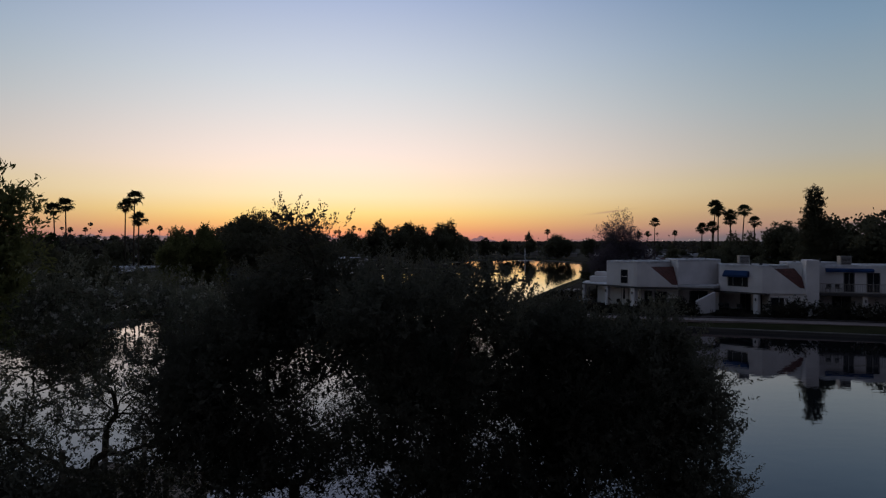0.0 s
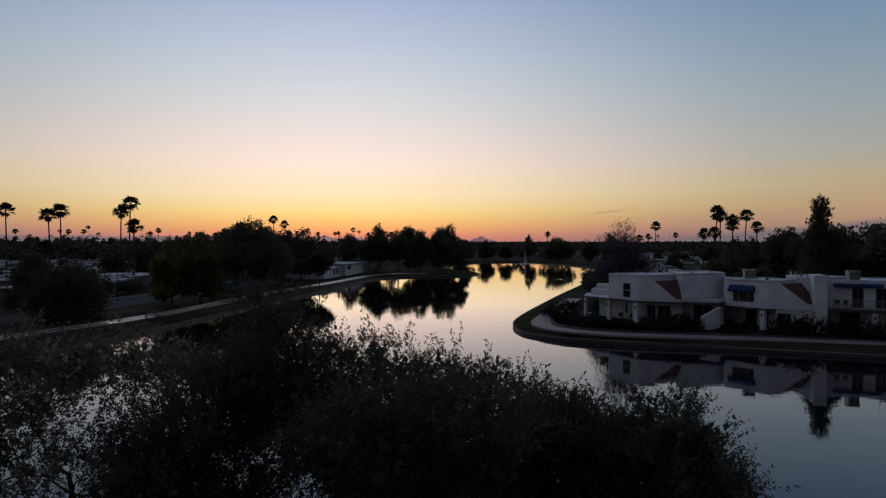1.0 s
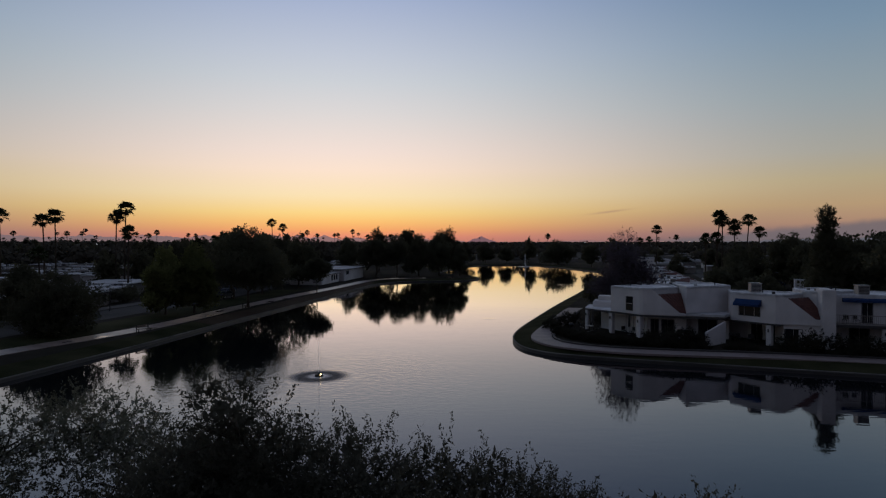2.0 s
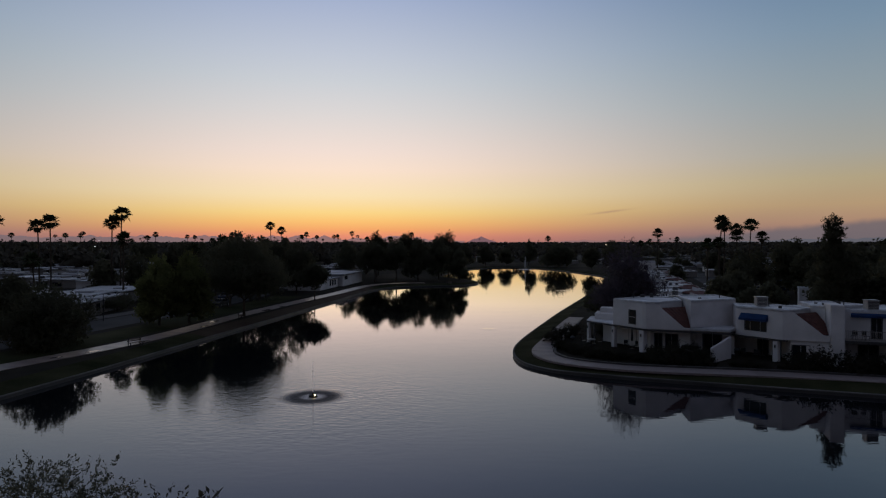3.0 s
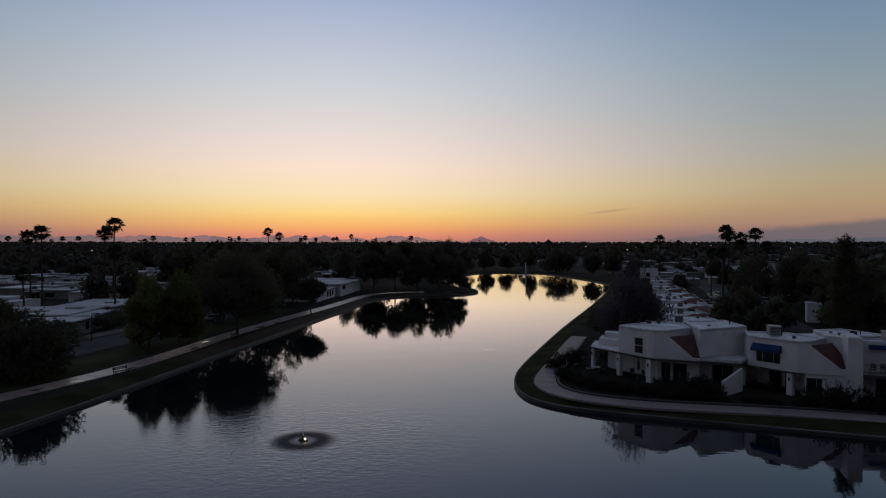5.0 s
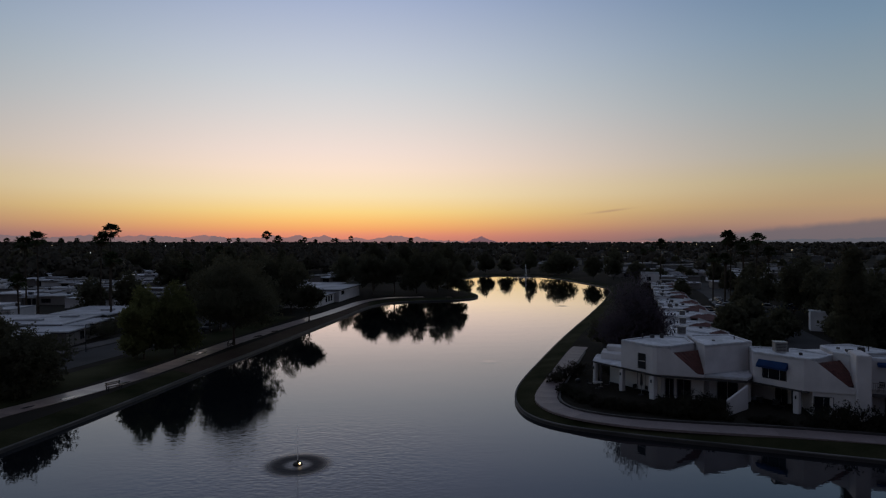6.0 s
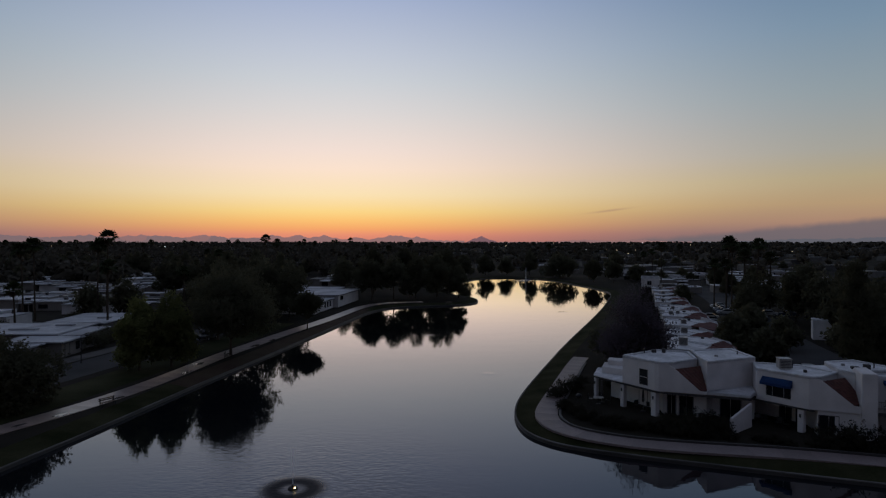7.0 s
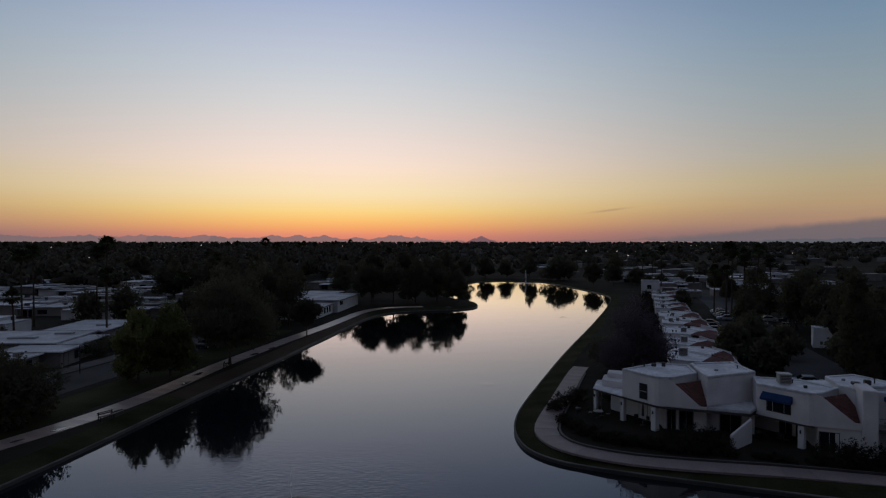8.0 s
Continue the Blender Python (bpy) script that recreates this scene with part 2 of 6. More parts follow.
def water_material():
    m = bpy.data.materials.new("lake_water")
    m.use_nodes = True
    nt = m.node_tree
    nt.nodes.remove(nt.nodes["Principled BSDF"])
    body, gloss, fres, mixer = (nt.nodes.new(k) for k in ("ShaderNodeBsdfDiffuse", "ShaderNodeBsdfGlossy", "ShaderNodeFresnel", "ShaderNodeMixShader"))
    body.inputs["Color"].default_value = (0.005, 0.007, 0.010, 1)
    gloss.inputs["Color"].default_value = (1.0, 0.97, 0.99, 1)
    fres.inputs["IOR"].default_value = 1.33
    nt.links.new(body.outputs[0], mixer.inputs[1])
    nt.links.new(gloss.outputs[0], mixer.inputs[2])
    nt.links.new(mixer.outputs[0], nt.nodes["Material Output"].inputs[0])
    tc = nt.nodes.new("ShaderNodeTexCoord")

    def mth(op, a, c=None):
        n = nt.nodes.new("ShaderNodeMath")
        n.operation = op
        for i, v in enumerate((a, c)):
            if v is None:
                continue
            if isinstance(v, (int, float)):
                n.inputs[i].default_value = v
            else:
                nt.links.new(v, n.inputs[i])
        return n.outputs[0]

    def noise_at(scale, detail, stretch=1.0):
        mp = nt.nodes.new("ShaderNodeMapping")
        mp.inputs["Scale"].default_value = (1.0, stretch, 1.0)
        nt.links.new(tc.outputs["Object"], mp.inputs[0])
        n = nt.nodes.new("ShaderNodeTexNoise")
        n.inputs["Scale"].default_value, n.inputs["Detail"].default_value = scale, detail
        nt.links.new(mp.outputs[0], n.inputs["Vector"])
        return n.outputs[0]

    calm = mth("POWER", noise_at(0.035, 2, 1.4), 3.0)
    height = mth("MULTIPLY", mth("MULTIPLY", noise_at(1.6, 3, 2.2), calm), 0.5)
    height = mth("ADD", height, mth("MULTIPLY", noise_at(0.16, 2, 1.3), 0.5))
    height = mth("ADD", height, mth("MULTIPLY", noise_at(0.8, 2, 2.6), 0.20))
    height = mth("ADD", height, mth("MULTIPLY", noise_at(0.4, 2, 2.0), 0.16))
    for k, (fx, fy) in enumerate(FOUNTAINS):
        vec = nt.nodes.new("ShaderNodeVectorMath")
        vec.operation = "DISTANCE"
        vec.inputs[1].default_value = (fx, fy, -0.2)
        nt.links.new(tc.outputs["Object"], vec.inputs[0])
        dist = vec.outputs["Value"]
        near = nt.nodes.new("ShaderNodeMapRange")
        near.interpolation_type = "SMOOTHSTEP"
        near.inputs[1].default_value, near.inputs[2].default_value = (26.0 if k == 0 else 14.0), 2.0
        nt.links.new(dist, near.inputs[0])
        rings = mth("SINE", mth("ADD", mth("MULTIPLY", dist, 4.2), mth("MULTIPLY", noise_at(0.3, 3), 16.0)))
        chop = mth("MULTIPLY", noise_at(1.8, 3, 1.6), 1.25)
        local = mth("MULTIPLY", mth("ADD", mth("MULTIPLY", rings, 0.05), chop), mth("POWER", near.outputs[0], 2.0))
        height = mth("ADD", height, mth("MULTIPLY", local, 1.7))
        core = nt.nodes.new("ShaderNodeMapRange")
        core.interpolation_type = "SMOOTHSTEP"
        core.inputs[1].default_value, core.inputs[2].default_value = (3.0, 1.6) if k == 0 else (2.2, 1.2)
        nt.links.new(dist, core.inputs[0])
        height = mth("ADD", height, mth("MULTIPLY", mth("MULTIPLY", noise_at(7.0, 2), core.outputs[0]), 3.0))
        if k == 0:
            inner = nt.nodes.new("ShaderNodeMapRange")
            inner.interpolation_type = "SMOOTHSTEP"
            inner.inputs[1].default_value, inner.inputs[2].default_value = 0.5, 1.3
            nt.links.new(dist, inner.inputs[0])
            splash = mth("MULTIPLY", core.outputs[0], inner.outputs[0])
        rough = mth("MULTIPLY", core.outputs[0], 0.45) if k == 0 else mth("MAXIMUM", rough, mth("MULTIPLY", core.outputs[0], 0.3))
    # small patches stirred by air bubbling up
    for sx, sy, sr in ((7.4, 96.4, 1.5), (-1.5, 133.0, 2.6), (33.1, 173.7, 2.4), (21.0, 227.0, 3.0)):
        vec = nt.nodes.new("ShaderNodeVectorMath")
        vec.operation = "DISTANCE"
        vec.inputs[1].default_value = (sx, sy, 0)
        nt.links.new(tc.outputs["Object"], vec.inputs[0])
        spot = nt.nodes.new("ShaderNodeMapRange")
        spot.interpolation_type = "SMOOTHSTEP"
        spot.inputs[1].default_value, spot.inputs[2].default_value = sr, sr * 0.2
        nt.links.new(vec.outputs["Value"], spot.inputs[0])
        height = mth("ADD", height, mth("MULTIPLY", mth("MULTIPLY", noise_at(2.4, 2), spot.outputs[0]), 1.7))
    bp = nt.nodes.new("ShaderNodeBump")
    bp.inputs["Strength"].default_value, bp.inputs["Distance"].default_value = 0.16, 0.08
    nt.links.new(height, bp.inputs["Height"])
    nt.links.new(bp.outputs[0], gloss.inputs["Normal"])
    nt.links.new(bp.outputs[0], fres.inputs["Normal"])
    nt.links.new(rough, gloss.inputs["Roughness"])
    # mirror strength; the pitted water under falling drops mirrors less
    mirror = mth("MINIMUM", mth("MAXIMUM", mth("MULTIPLY", fres.outputs[0], 1.38), mth("MULTIPLY", mth("POWER", fres.outputs[0], 1.45), 2.32)), 0.97)
    nt.links.new(mth("MULTIPLY", mirror, mth("SUBTRACT", 1.0, mth("MULTIPLY", splash, 0.82))), mixer.inputs[0])
    return m


WATER = water_material()
WATER_Z = -0.2


# ---- mesh helpers ----
def part(name, bm, mat, parent=None, label="", smooth=False):
    me = bpy.data.meshes.new(name)
    bm.to_mesh(me)
    bm.free()
    if mat:
        me.materials.append(mat)
    if smooth:
        me.polygons.foreach_set("use_smooth", [True] * len(me.polygons))
    ob = new(name, me)
    if parent:
        ob.parent = parent
    if label:
        ob["label"] = label
    return ob


def raw(name, verts, faces, mat, parent=None, label="", smooth=False, rounded=None):
    """A mesh object from computed arrays of vertices and equal-sided faces."""
    verts, faces = np.asarray(verts, dtype=np.float32), np.asarray(faces, dtype=np.int32)
    me = bpy.data.meshes.new(name)
    n, k = faces.shape
    me.vertices.add(len(verts))
    me.vertices.foreach_set("co", verts.ravel())
    me.loops.add(n * k)
    me.loops.foreach_set("vertex_index", faces.ravel())
    me.polygons.add(n)
    me.polygons.foreach_set("loop_start", np.arange(0, n * k, k, dtype=np.int32))
    if smooth:
        me.polygons.foreach_set("use_smooth", np.ones(n, dtype=bool))
    me.update(calc_edges=True)
    if rounded is not None:
        me.attributes.new("crown_normal", "FLOAT_VECTOR", "POINT").data.foreach_set("vector", np.asarray(rounded, dtype=np.float32).ravel())
    me.materials.append(mat)
    ob = new(name, me)
    if parent:
        ob.parent = parent
    if label:
        ob["label"] = label
    return ob


def thing(name, m, label, category, group="", kind=""):
    ob = new(name)
    ob.empty_display_size = 0.3
    ob.matrix_basis = m
    return tagged(ob, label, category, group, kind)


def box(bm, x0, x1, y0, y1, z0, z1, bevel=0.0):
    r = bmesh.ops.create_cube(bm, size=1.0)
    vs = r["verts"]
    bmesh.ops.scale(bm, vec=(x1 - x0, y1 - y0, z1 - z0), verts=vs)
    bmesh.ops.translate(bm, vec=((x0 + x1) / 2, (y0 + y1) / 2, (z0 + z1) / 2), verts=vs)
    if bevel:
        es = {e for v in vs for e in v.link_edges}
        bmesh.ops.bevel(bm, geom=list(es), offset=bevel, segments=2, affect="EDGES", clamp_overlap=True)
    return vs


def prism(bm, pts, z0, z1, bevel=0.0):
    """An upright block over a plan outline (counter-clockwise). z1 may be one height or one for each corner."""
    n = len(pts)
    tops = z1 if isinstance(z1, (list, tuple)) else [z1] * n
    lo = [bm.verts.new((x, y, z0)) for x, y in pts]
    hi = [bm.verts.new((x, y, z)) for (x, y), z in zip(pts, tops)]
    faces = [bm.faces.new(lo[::-1]), bm.faces.new(hi)]
    for i in range(n):
        j = (i + 1) % n
        faces.append(bm.faces.new((lo[i], lo[j], hi[j], hi[i])))
    if bevel:
        es = {e for f in faces for e in f.edges if e.verts[0].co.z > z0 + 0.01 or e.verts[1].co.z > z0 + 0.01}
        bmesh.ops.bevel(bm, geom=list(es), offset=bevel, segments=3, affect="EDGES", clamp_overlap=True)
    return faces


def tube(bm, p, q, r0, r1, sides=7):
    p, q = Vector(p), Vector(q)
    m = Matrix.Translation((p + q) / 2) @ (q - p).to_track_quat("Z", "Y").to_matrix().to_4x4()
    bmesh.ops.create_cone(bm, cap_ends=True, segments=sides, radius1=r0, radius2=r1, depth=(q - p).length, matrix=m)


def slab_with_parapet(bm, pts, z_floor, z_top, width=0.22):
    """A flat roof: deck at z_floor with a rim up to z_top around it (outline counter-clockwise)."""
    n = len(pts)
    P = [Vector((x, y)) for x, y in pts]
    inner = []
    for i in range(n):
        a, b, c = P[i - 1], P[i], P[(i + 1) % n]
        d1, d2 = (b - a).normalized(), (c - b).normalized()
        n1, n2 = Vector((-d1.y, d1.x)), Vector((-d2.y, d2.x))
        k = n1 + n2
        inner.append(b + k * (width / max(0.3, k.dot(n1))))
    o_lo = [bm.verts.new((p.x, p.y, z_floor - 0.15)) for p in P]
    o_hi = [bm.verts.new((p.x, p.y, z_top)) for p in P]
    i_hi = [bm.verts.new((p.x, p.y, z_top)) for p in inner]
    i_lo = [bm.verts.new((p.x, p.y, z_floor)) for p in inner]
    for i in range(n):
        j = (i + 1) % n
        bm.faces.new((o_lo[i], o_lo[j], o_hi[j], o_hi[i]))
        bm.faces.new((o_hi[i], o_hi[j], i_hi[j], i_hi[i]))
        bm.faces.new((i_hi[i], i_hi[j], i_lo[j], i_lo[i]))
    bm.faces.new(i_lo)
    bm.faces.new(o_lo[::-1])
    rim = [bm.edges.get((ring[i], ring[(i + 1) % n])) for ring in (o_hi, i_hi) for i in range(n)]
    bmesh.ops.bevel(bm, geom=[e for e in rim if e], offset=min(0.05, (z_top - z_floor) * 0.4), segments=2, affect="EDGES", clamp_overlap=True)


# ---- lake, banks and ground ----
LAKE = [(-41.0, 22.0), (-37.0, 45.0), (-34.5, 59.6), (-32.9, 69.0), (-31.6, 79.0), (-30.0, 91.6), (-27.6, 106.5), (-25.2, 124.0), (-22.9, 139.0), (-20.6, 157.0), (-18.5, 171.0),
        (-14.8, 180.8), (-8.0, 185.6), (-1.0, 187.8), (6.5, 189.8), (11.4, 196.0), (12.2, 206.0), (10.2, 217.0), (3.5, 227.0), (-2.0, 243.0), (4.0, 272.0), (12.0, 300.0),
        (19.4, 322.0), (32.0, 329.0), (46.6, 325.0), (54.4, 303.0), (59.1, 271.0), (62.4, 243.0), (60.9, 227.7), (49.5, 192.6), (36.2, 155.5), (22.8, 119.9), (15.4, 98.6),
        (10.3, 83.6), (8.7, 77.0), (8.4, 72.5), (9.0, 68.5), (11.0, 65.6), (14.0, 63.8), (20.1, 61.3), (31.1, 57.3), (60.0, 46.8), (110.0, 28.0),
        (118.0, -16.0), (45.0, 8.0), (18.0, 14.5), (6.0, 17.2), (-4.0, 18.4), (-13.0, 20.2), (-26.0, 20.0)]
GROUND_Z = 0.55


def smooth_loop(pts, rounds=2):
    P = np.array(pts, dtype=float)
    for _ in range(rounds):
        N = np.roll(P, -1, axis=0)
        P = np.stack((0.75 * P + 0.25 * N, 0.25 * P + 0.75 * N), axis=1).reshape(-1, 2)
    return P


def offset_loop(P, dist):
    d = np.roll(P, -1, axis=0) - np.roll(P, 1, axis=0)
    d /= np.linalg.norm(d, axis=1)[:, None]
    return P + np.stack((-d[:, 1], d[:, 0]), axis=1) * dist


shore = smooth_loop(LAKE)
area = 0.5 * np.sum(shore[:, 0] * np.roll(shore[:, 1], -1) - np.roll(shore[:, 0], -1) * shore[:, 1])
OUT = 1.0 if area < 0 else -1.0  # side of the loop that is land


def loop_strip(bm, loops):
    rings = [[bm.verts.new((x, y, z)) for x, y in loop] for loop, z in loops]
    n = len(rings[0])
    for a, b in zip(rings, rings[1:]):
        for i in range(n):
            j = (i + 1) % n
            bm.faces.new((a[i], a[j], b[j], b[i]))
    bmesh.ops.recalc_face_normals(bm, faces=bm.faces)
    return rings


# concrete kerb round the lake
bm = bmesh.new()
k0, k1 = offset_loop(shore, -0.02 * OUT), offset_loop(shore, 0.15 * OUT)
loop_strip(bm, [(k0, -0.9), (k0, 0.06), (k0, 0.14), (k1, 0.16), (k1, -0.2)])
kerb = part("lake_kerb", bm, CONCRETE)
kerb.data.materials.append(WET_CONCRETE)
for face in kerb.data.polygons:
    if face.center.z < 0.0:
        face.material_index = 1
tagged(kerb, "weathered concrete kerb along the lake edge", "kerb", kind="structure")

# water
bm = bmesh.new()
bm.faces.new([bm.verts.new((x, y, WATER_Z)) for x, y in offset_loop(shore, 0.1 * OUT)])
bmesh.ops.triangulate(bm, faces=bm.faces)
bmesh.ops.recalc_face_normals(bm, faces=bm.faces)
if bm.faces[:][0].normal.z < 0:
    bmesh.ops.reverse_faces(bm, faces=bm.faces)
tagged(part("water", bm, WATER), "calm dark lake water mirroring the dusk sky", "lake", kind="structure")

# grass bank, then one sheet of ground to the horizon
bm = bmesh.new()
bank0, bank1, bank2 = offset_loop(shore, 0.13 * OUT), offset_loop(shore, 1.6 * OUT), offset_loop(shore, 3.0 * OUT)
rings = loop_strip(bm, [(bank0, 0.10), (bank1, 0.34), (bank2, GROUND_Z)])
bank = part("grass_bank", bm, BANK_TURF)
bank.data.materials.append(BARE_BANK)
for face in bank.data.polygons:
    if face.center.x < -19 and 88 < face.center.y < 190:
        face.material_index = 1
tagged(bank, "short dark turf sloping down to the lake", "grass", kind="structure")

bm = bmesh.new()
inner = [bm.verts.new((x, y, GROUND_Z)) for x, y in bank2]
edges = [bm.edges.new((inner[i], inner[(i + 1) % len(inner)])) for i in range(len(inner))]
CX, CY = 10.0, 150.0
ring0 = [bm.verts.new((CX + 700 * math.cos(a), CY + 700 * math.sin(a), GROUND_Z)) for a in np.linspace(0, 2 * math.pi, 96, endpoint=False)]
edges += [bm.edges.new((ring0[i], ring0[(i + 1) % 96])) for i in range(96)]
bmesh.ops.triangle_fill(bm, edges=edges, use_beauty=True)
prev = ring0
for r, z in ((1200, 1.5), (2200, 6.0), (3400, 12.5), (4750, 19.0)):
    cur = [bm.verts.new((CX + r * math.cos(a), CY + r * math.sin(a), z)) for a in np.linspace(0, 2 * math.pi, 96, endpoint=False)]
    for i in range(96):
        j = (i + 1) % 96
        bm.faces.new((prev[i], prev[j], cur[j], cur[i]))
    prev = cur
bmesh.ops.recalc_face_normals(bm, faces=bm.faces)
tagged(part("ground", bm, EARTH), "dry dark suburban ground reaching the horizon", "ground", kind="structure")


def ribbon(name, line, width, z, thick, mat, label, category, step=None, kind="structure"):
    """A strip of paving along a line; with step, laid in single slabs that are parts of it."""
    P = [Vector((x, y)) for x, y in line]
    for _ in range(2):
        Q = [P[0]]
        for a, b in zip(P, P[1:]):
            Q += [a * 0.75 + b * 0.25, a * 0.25 + b * 0.75]
        P = Q + [P[-1]]
    side = []
    for i, p in enumerate(P):
        d = (P[min(i + 1, len(P) - 1)] - P[max(i - 1, 0)]).normalized()
        side.append(Vector((-d.y, d.x)))
    bm = bmesh.new()
    for i in range(len(P) - 1):
        a, b, sa, sb = P[i], P[i + 1], side[i] * width / 2, side[i + 1] * width / 2
        q = [(a - sa), (a + sa), (b + sb), (b - sb)]
        prism(bm, [(v.x, v.y) for v in q][::-1], z - thick, z - (0.012 if step else 0))
    ob = tagged(part(name, bm, mat), label, category, kind=kind)
    if step:
        # slabs between the joints
        dist, marks, target = 0.0, [], 0.0
        for i in range(len(P) - 1):
            seg = (P[i + 1] - P[i]).length
            while target <= dist + seg:
                k = (target - dist) / seg
                marks.append((P[i].lerp(P[i + 1], k), side[i].lerp(side[i + 1], k).normalized()))
                target += step
            dist += seg
        count = 0
        for (a, sa), (b, sb) in zip(marks, marks[1:]):
            d = (b - a).normalized() * 0.012
            bm = bmesh.new()
            q = [a + d - sa * width / 2, b - d - sb * width / 2, b - d + sb * width / 2, a + d + sa * width / 2]
            mid = (a + b) / 2
            prism(bm, [(v.x - mid.x, v.y - mid.y) for v in q], -0.05, 0.0)
            s = part("slab", bm, mat, ob)
            s.location = (mid.x, mid.y, z + random.uniform(0, 0.006))
            count += 1
    return ob


LEFT_PATH = [(-50.0, 30.0), (-45.8, 52.0), (-41.9, 65.3), (-38.6, 73.7), (-36.5, 81.8), (-35.3, 89.5), (-34.6, 97.0), (-33.8, 106.0), (-32.3, 115.0), (-30.6, 125.5), (-28.2, 138.0), (-25.8, 150.0), (-23.6, 165.0), (-21.6, 178.5), (-18.2, 187.4), (-13.5, 191.6), (-5.0, 193.6)]
RIGHT_PATH = [(120.0, 30.0), (62.0, 51.0), (33.0, 60.9), (22.3, 62.9), (16.9, 64.5), (12.9, 67.2), (11.5, 70.2), (11.5, 73.4), (12.7, 77.6), (15.7, 86.2), (20.5, 100.4), (22.3, 104.8)]
ribbon("pavement_left", LEFT_PATH, 2.9, GROUND_Z + 0.05, 0.2, PATH_DAMP, "damp concrete footpath along the lake", "footpath", step=2.4)
ribbon("pavement_right", RIGHT_PATH, 2.3, GROUND_Z + 0.05, 0.2, PATH_MAT, "pale concrete footpath bending round the lake corner", "footpath", step=2.4)
ribbon("road_left", [(-59.0, 30.0), (-54.0, 70.0), (-50.0, 96.0), (-46.8, 116.0), (-44.5, 135.0), (-44.0, 160.0), (-46.0, 190.0), (-48.0, 320.0)], 8.0, GROUND_Z + 0.02, 0.1, ASPHALT, "dark asphalt residential street", "street")
ribbon("lawn_left", [(-52.5, 40.0), (-47.6, 62.0), (-44.0, 75.0), (-42.2, 85.0), (-40.6, 97.0), (-38.6, 113.0), (-36.4, 128.0), (-34.8, 145.0)], 6.6, GROUND_Z + 0.014, 0.05, LAWN, "dark mown lawn between the street and the footpath", "lawn")
ribbon("driveway_left", [(-56.5, 96.0), (-54.4, 108.0), (-52.2, 122.0)], 3.2, GROUND_Z + 0.03, 0.08, CONCRETE, "pale concrete forecourt of the bungalow", "driveway")
ribbon("road_right", [(52.0, 70.0), (56.0, 100.0), (62.0, 125.0), (76.0, 165.0), (90.0, 205.0), (104.0, 260.0)], 11.0, GROUND_Z + 0.02, 0.1, ASPHALT, "dark asphalt parking lane behind the townhouses", "street")


def beside(line, off):
    """The line of a path moved sideways."""
    P = [Vector(p) for p in line]
    out = []
    for i, p in enumerate(P):
        d = (P[min(i + 1, len(P) - 1)] - P[max(i - 1, 0)]).normalized()
        out.append((p.x - d.y * off, p.y + d.x * off))
    return out


ribbon("kerb_garden", beside(RIGHT_PATH[1:-1], -1.42), 0.22, GROUND_Z + 0.2, 0.4, DARK_TRIM, "low dark edging wall beside the footpath", "edging")


# ---- mountains on the horizon ----
def ridge(name, dist, az0, az1, peaks, base, rough, mat, label, depth=250.0):
    """A far range: profile from single peaks (azimuth, height, half-width) with a crumbled crest."""
    n = 260
    verts, faces = [], []
    for i in range(n):
        az = az0 + (az1 - az0) * i / (n - 1)
        h = base
        for pa, ph, pw in peaks:
            h = max(h, ph * max(0.0, 1 - abs(az - pa) / pw) ** 0.8)
        h += rough * (noise.noise((az * 1.9, 3.1, dist * 0.01)) + 0.6 * noise.noise((az * 5.3, 9.0, 1.0)) + 0.3 * noise.noise((az * 13.0, 4.0, 1.0)))
        h = max(h, 1.0)
        a = radians(az)
        for k, (dd, hh) in enumerate(((-depth, 0.0), (-depth * 0.45, 0.55), (0.0, 1.0), (depth * 0.5, 0.0))):
            wob = 1 + 0.14 * noise.noise((az * 3.0, k * 5.0, 2.0))
            verts.append(((dist + dd) * math.sin(a), (dist + dd) * math.cos(a), 8.0 + h * hh * (wob if k == 1 else 1)))
    for i in range(n - 1):
        for k in range(3):
            a = i * 4 + k
            faces.append((a, a + 4, a + 5, a + 1))
    return tagged(raw(name, verts, faces, mat), label, "mountain", kind="structure")


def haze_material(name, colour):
    """Far slopes seen through kilometres of lit air; that haze is put in as emission colour."""
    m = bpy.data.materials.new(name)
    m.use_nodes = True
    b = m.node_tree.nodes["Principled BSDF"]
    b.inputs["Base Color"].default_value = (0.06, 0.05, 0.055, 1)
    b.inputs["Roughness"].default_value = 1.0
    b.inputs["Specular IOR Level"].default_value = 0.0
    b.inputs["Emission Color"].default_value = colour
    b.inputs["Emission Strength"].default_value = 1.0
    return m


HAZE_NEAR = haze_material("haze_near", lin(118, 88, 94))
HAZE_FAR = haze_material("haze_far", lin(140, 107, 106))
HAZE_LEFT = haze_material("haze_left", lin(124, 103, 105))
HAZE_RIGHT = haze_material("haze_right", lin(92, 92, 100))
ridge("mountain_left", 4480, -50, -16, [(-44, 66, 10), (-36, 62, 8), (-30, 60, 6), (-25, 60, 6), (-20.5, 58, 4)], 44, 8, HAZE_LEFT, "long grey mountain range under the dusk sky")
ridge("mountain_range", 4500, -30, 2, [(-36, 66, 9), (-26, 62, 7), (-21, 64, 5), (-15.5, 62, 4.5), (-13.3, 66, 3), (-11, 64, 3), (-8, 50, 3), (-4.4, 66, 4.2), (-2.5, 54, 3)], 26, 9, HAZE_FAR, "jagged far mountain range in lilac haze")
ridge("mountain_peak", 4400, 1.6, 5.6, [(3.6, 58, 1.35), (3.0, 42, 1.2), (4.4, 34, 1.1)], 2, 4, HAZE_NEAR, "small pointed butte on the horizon")
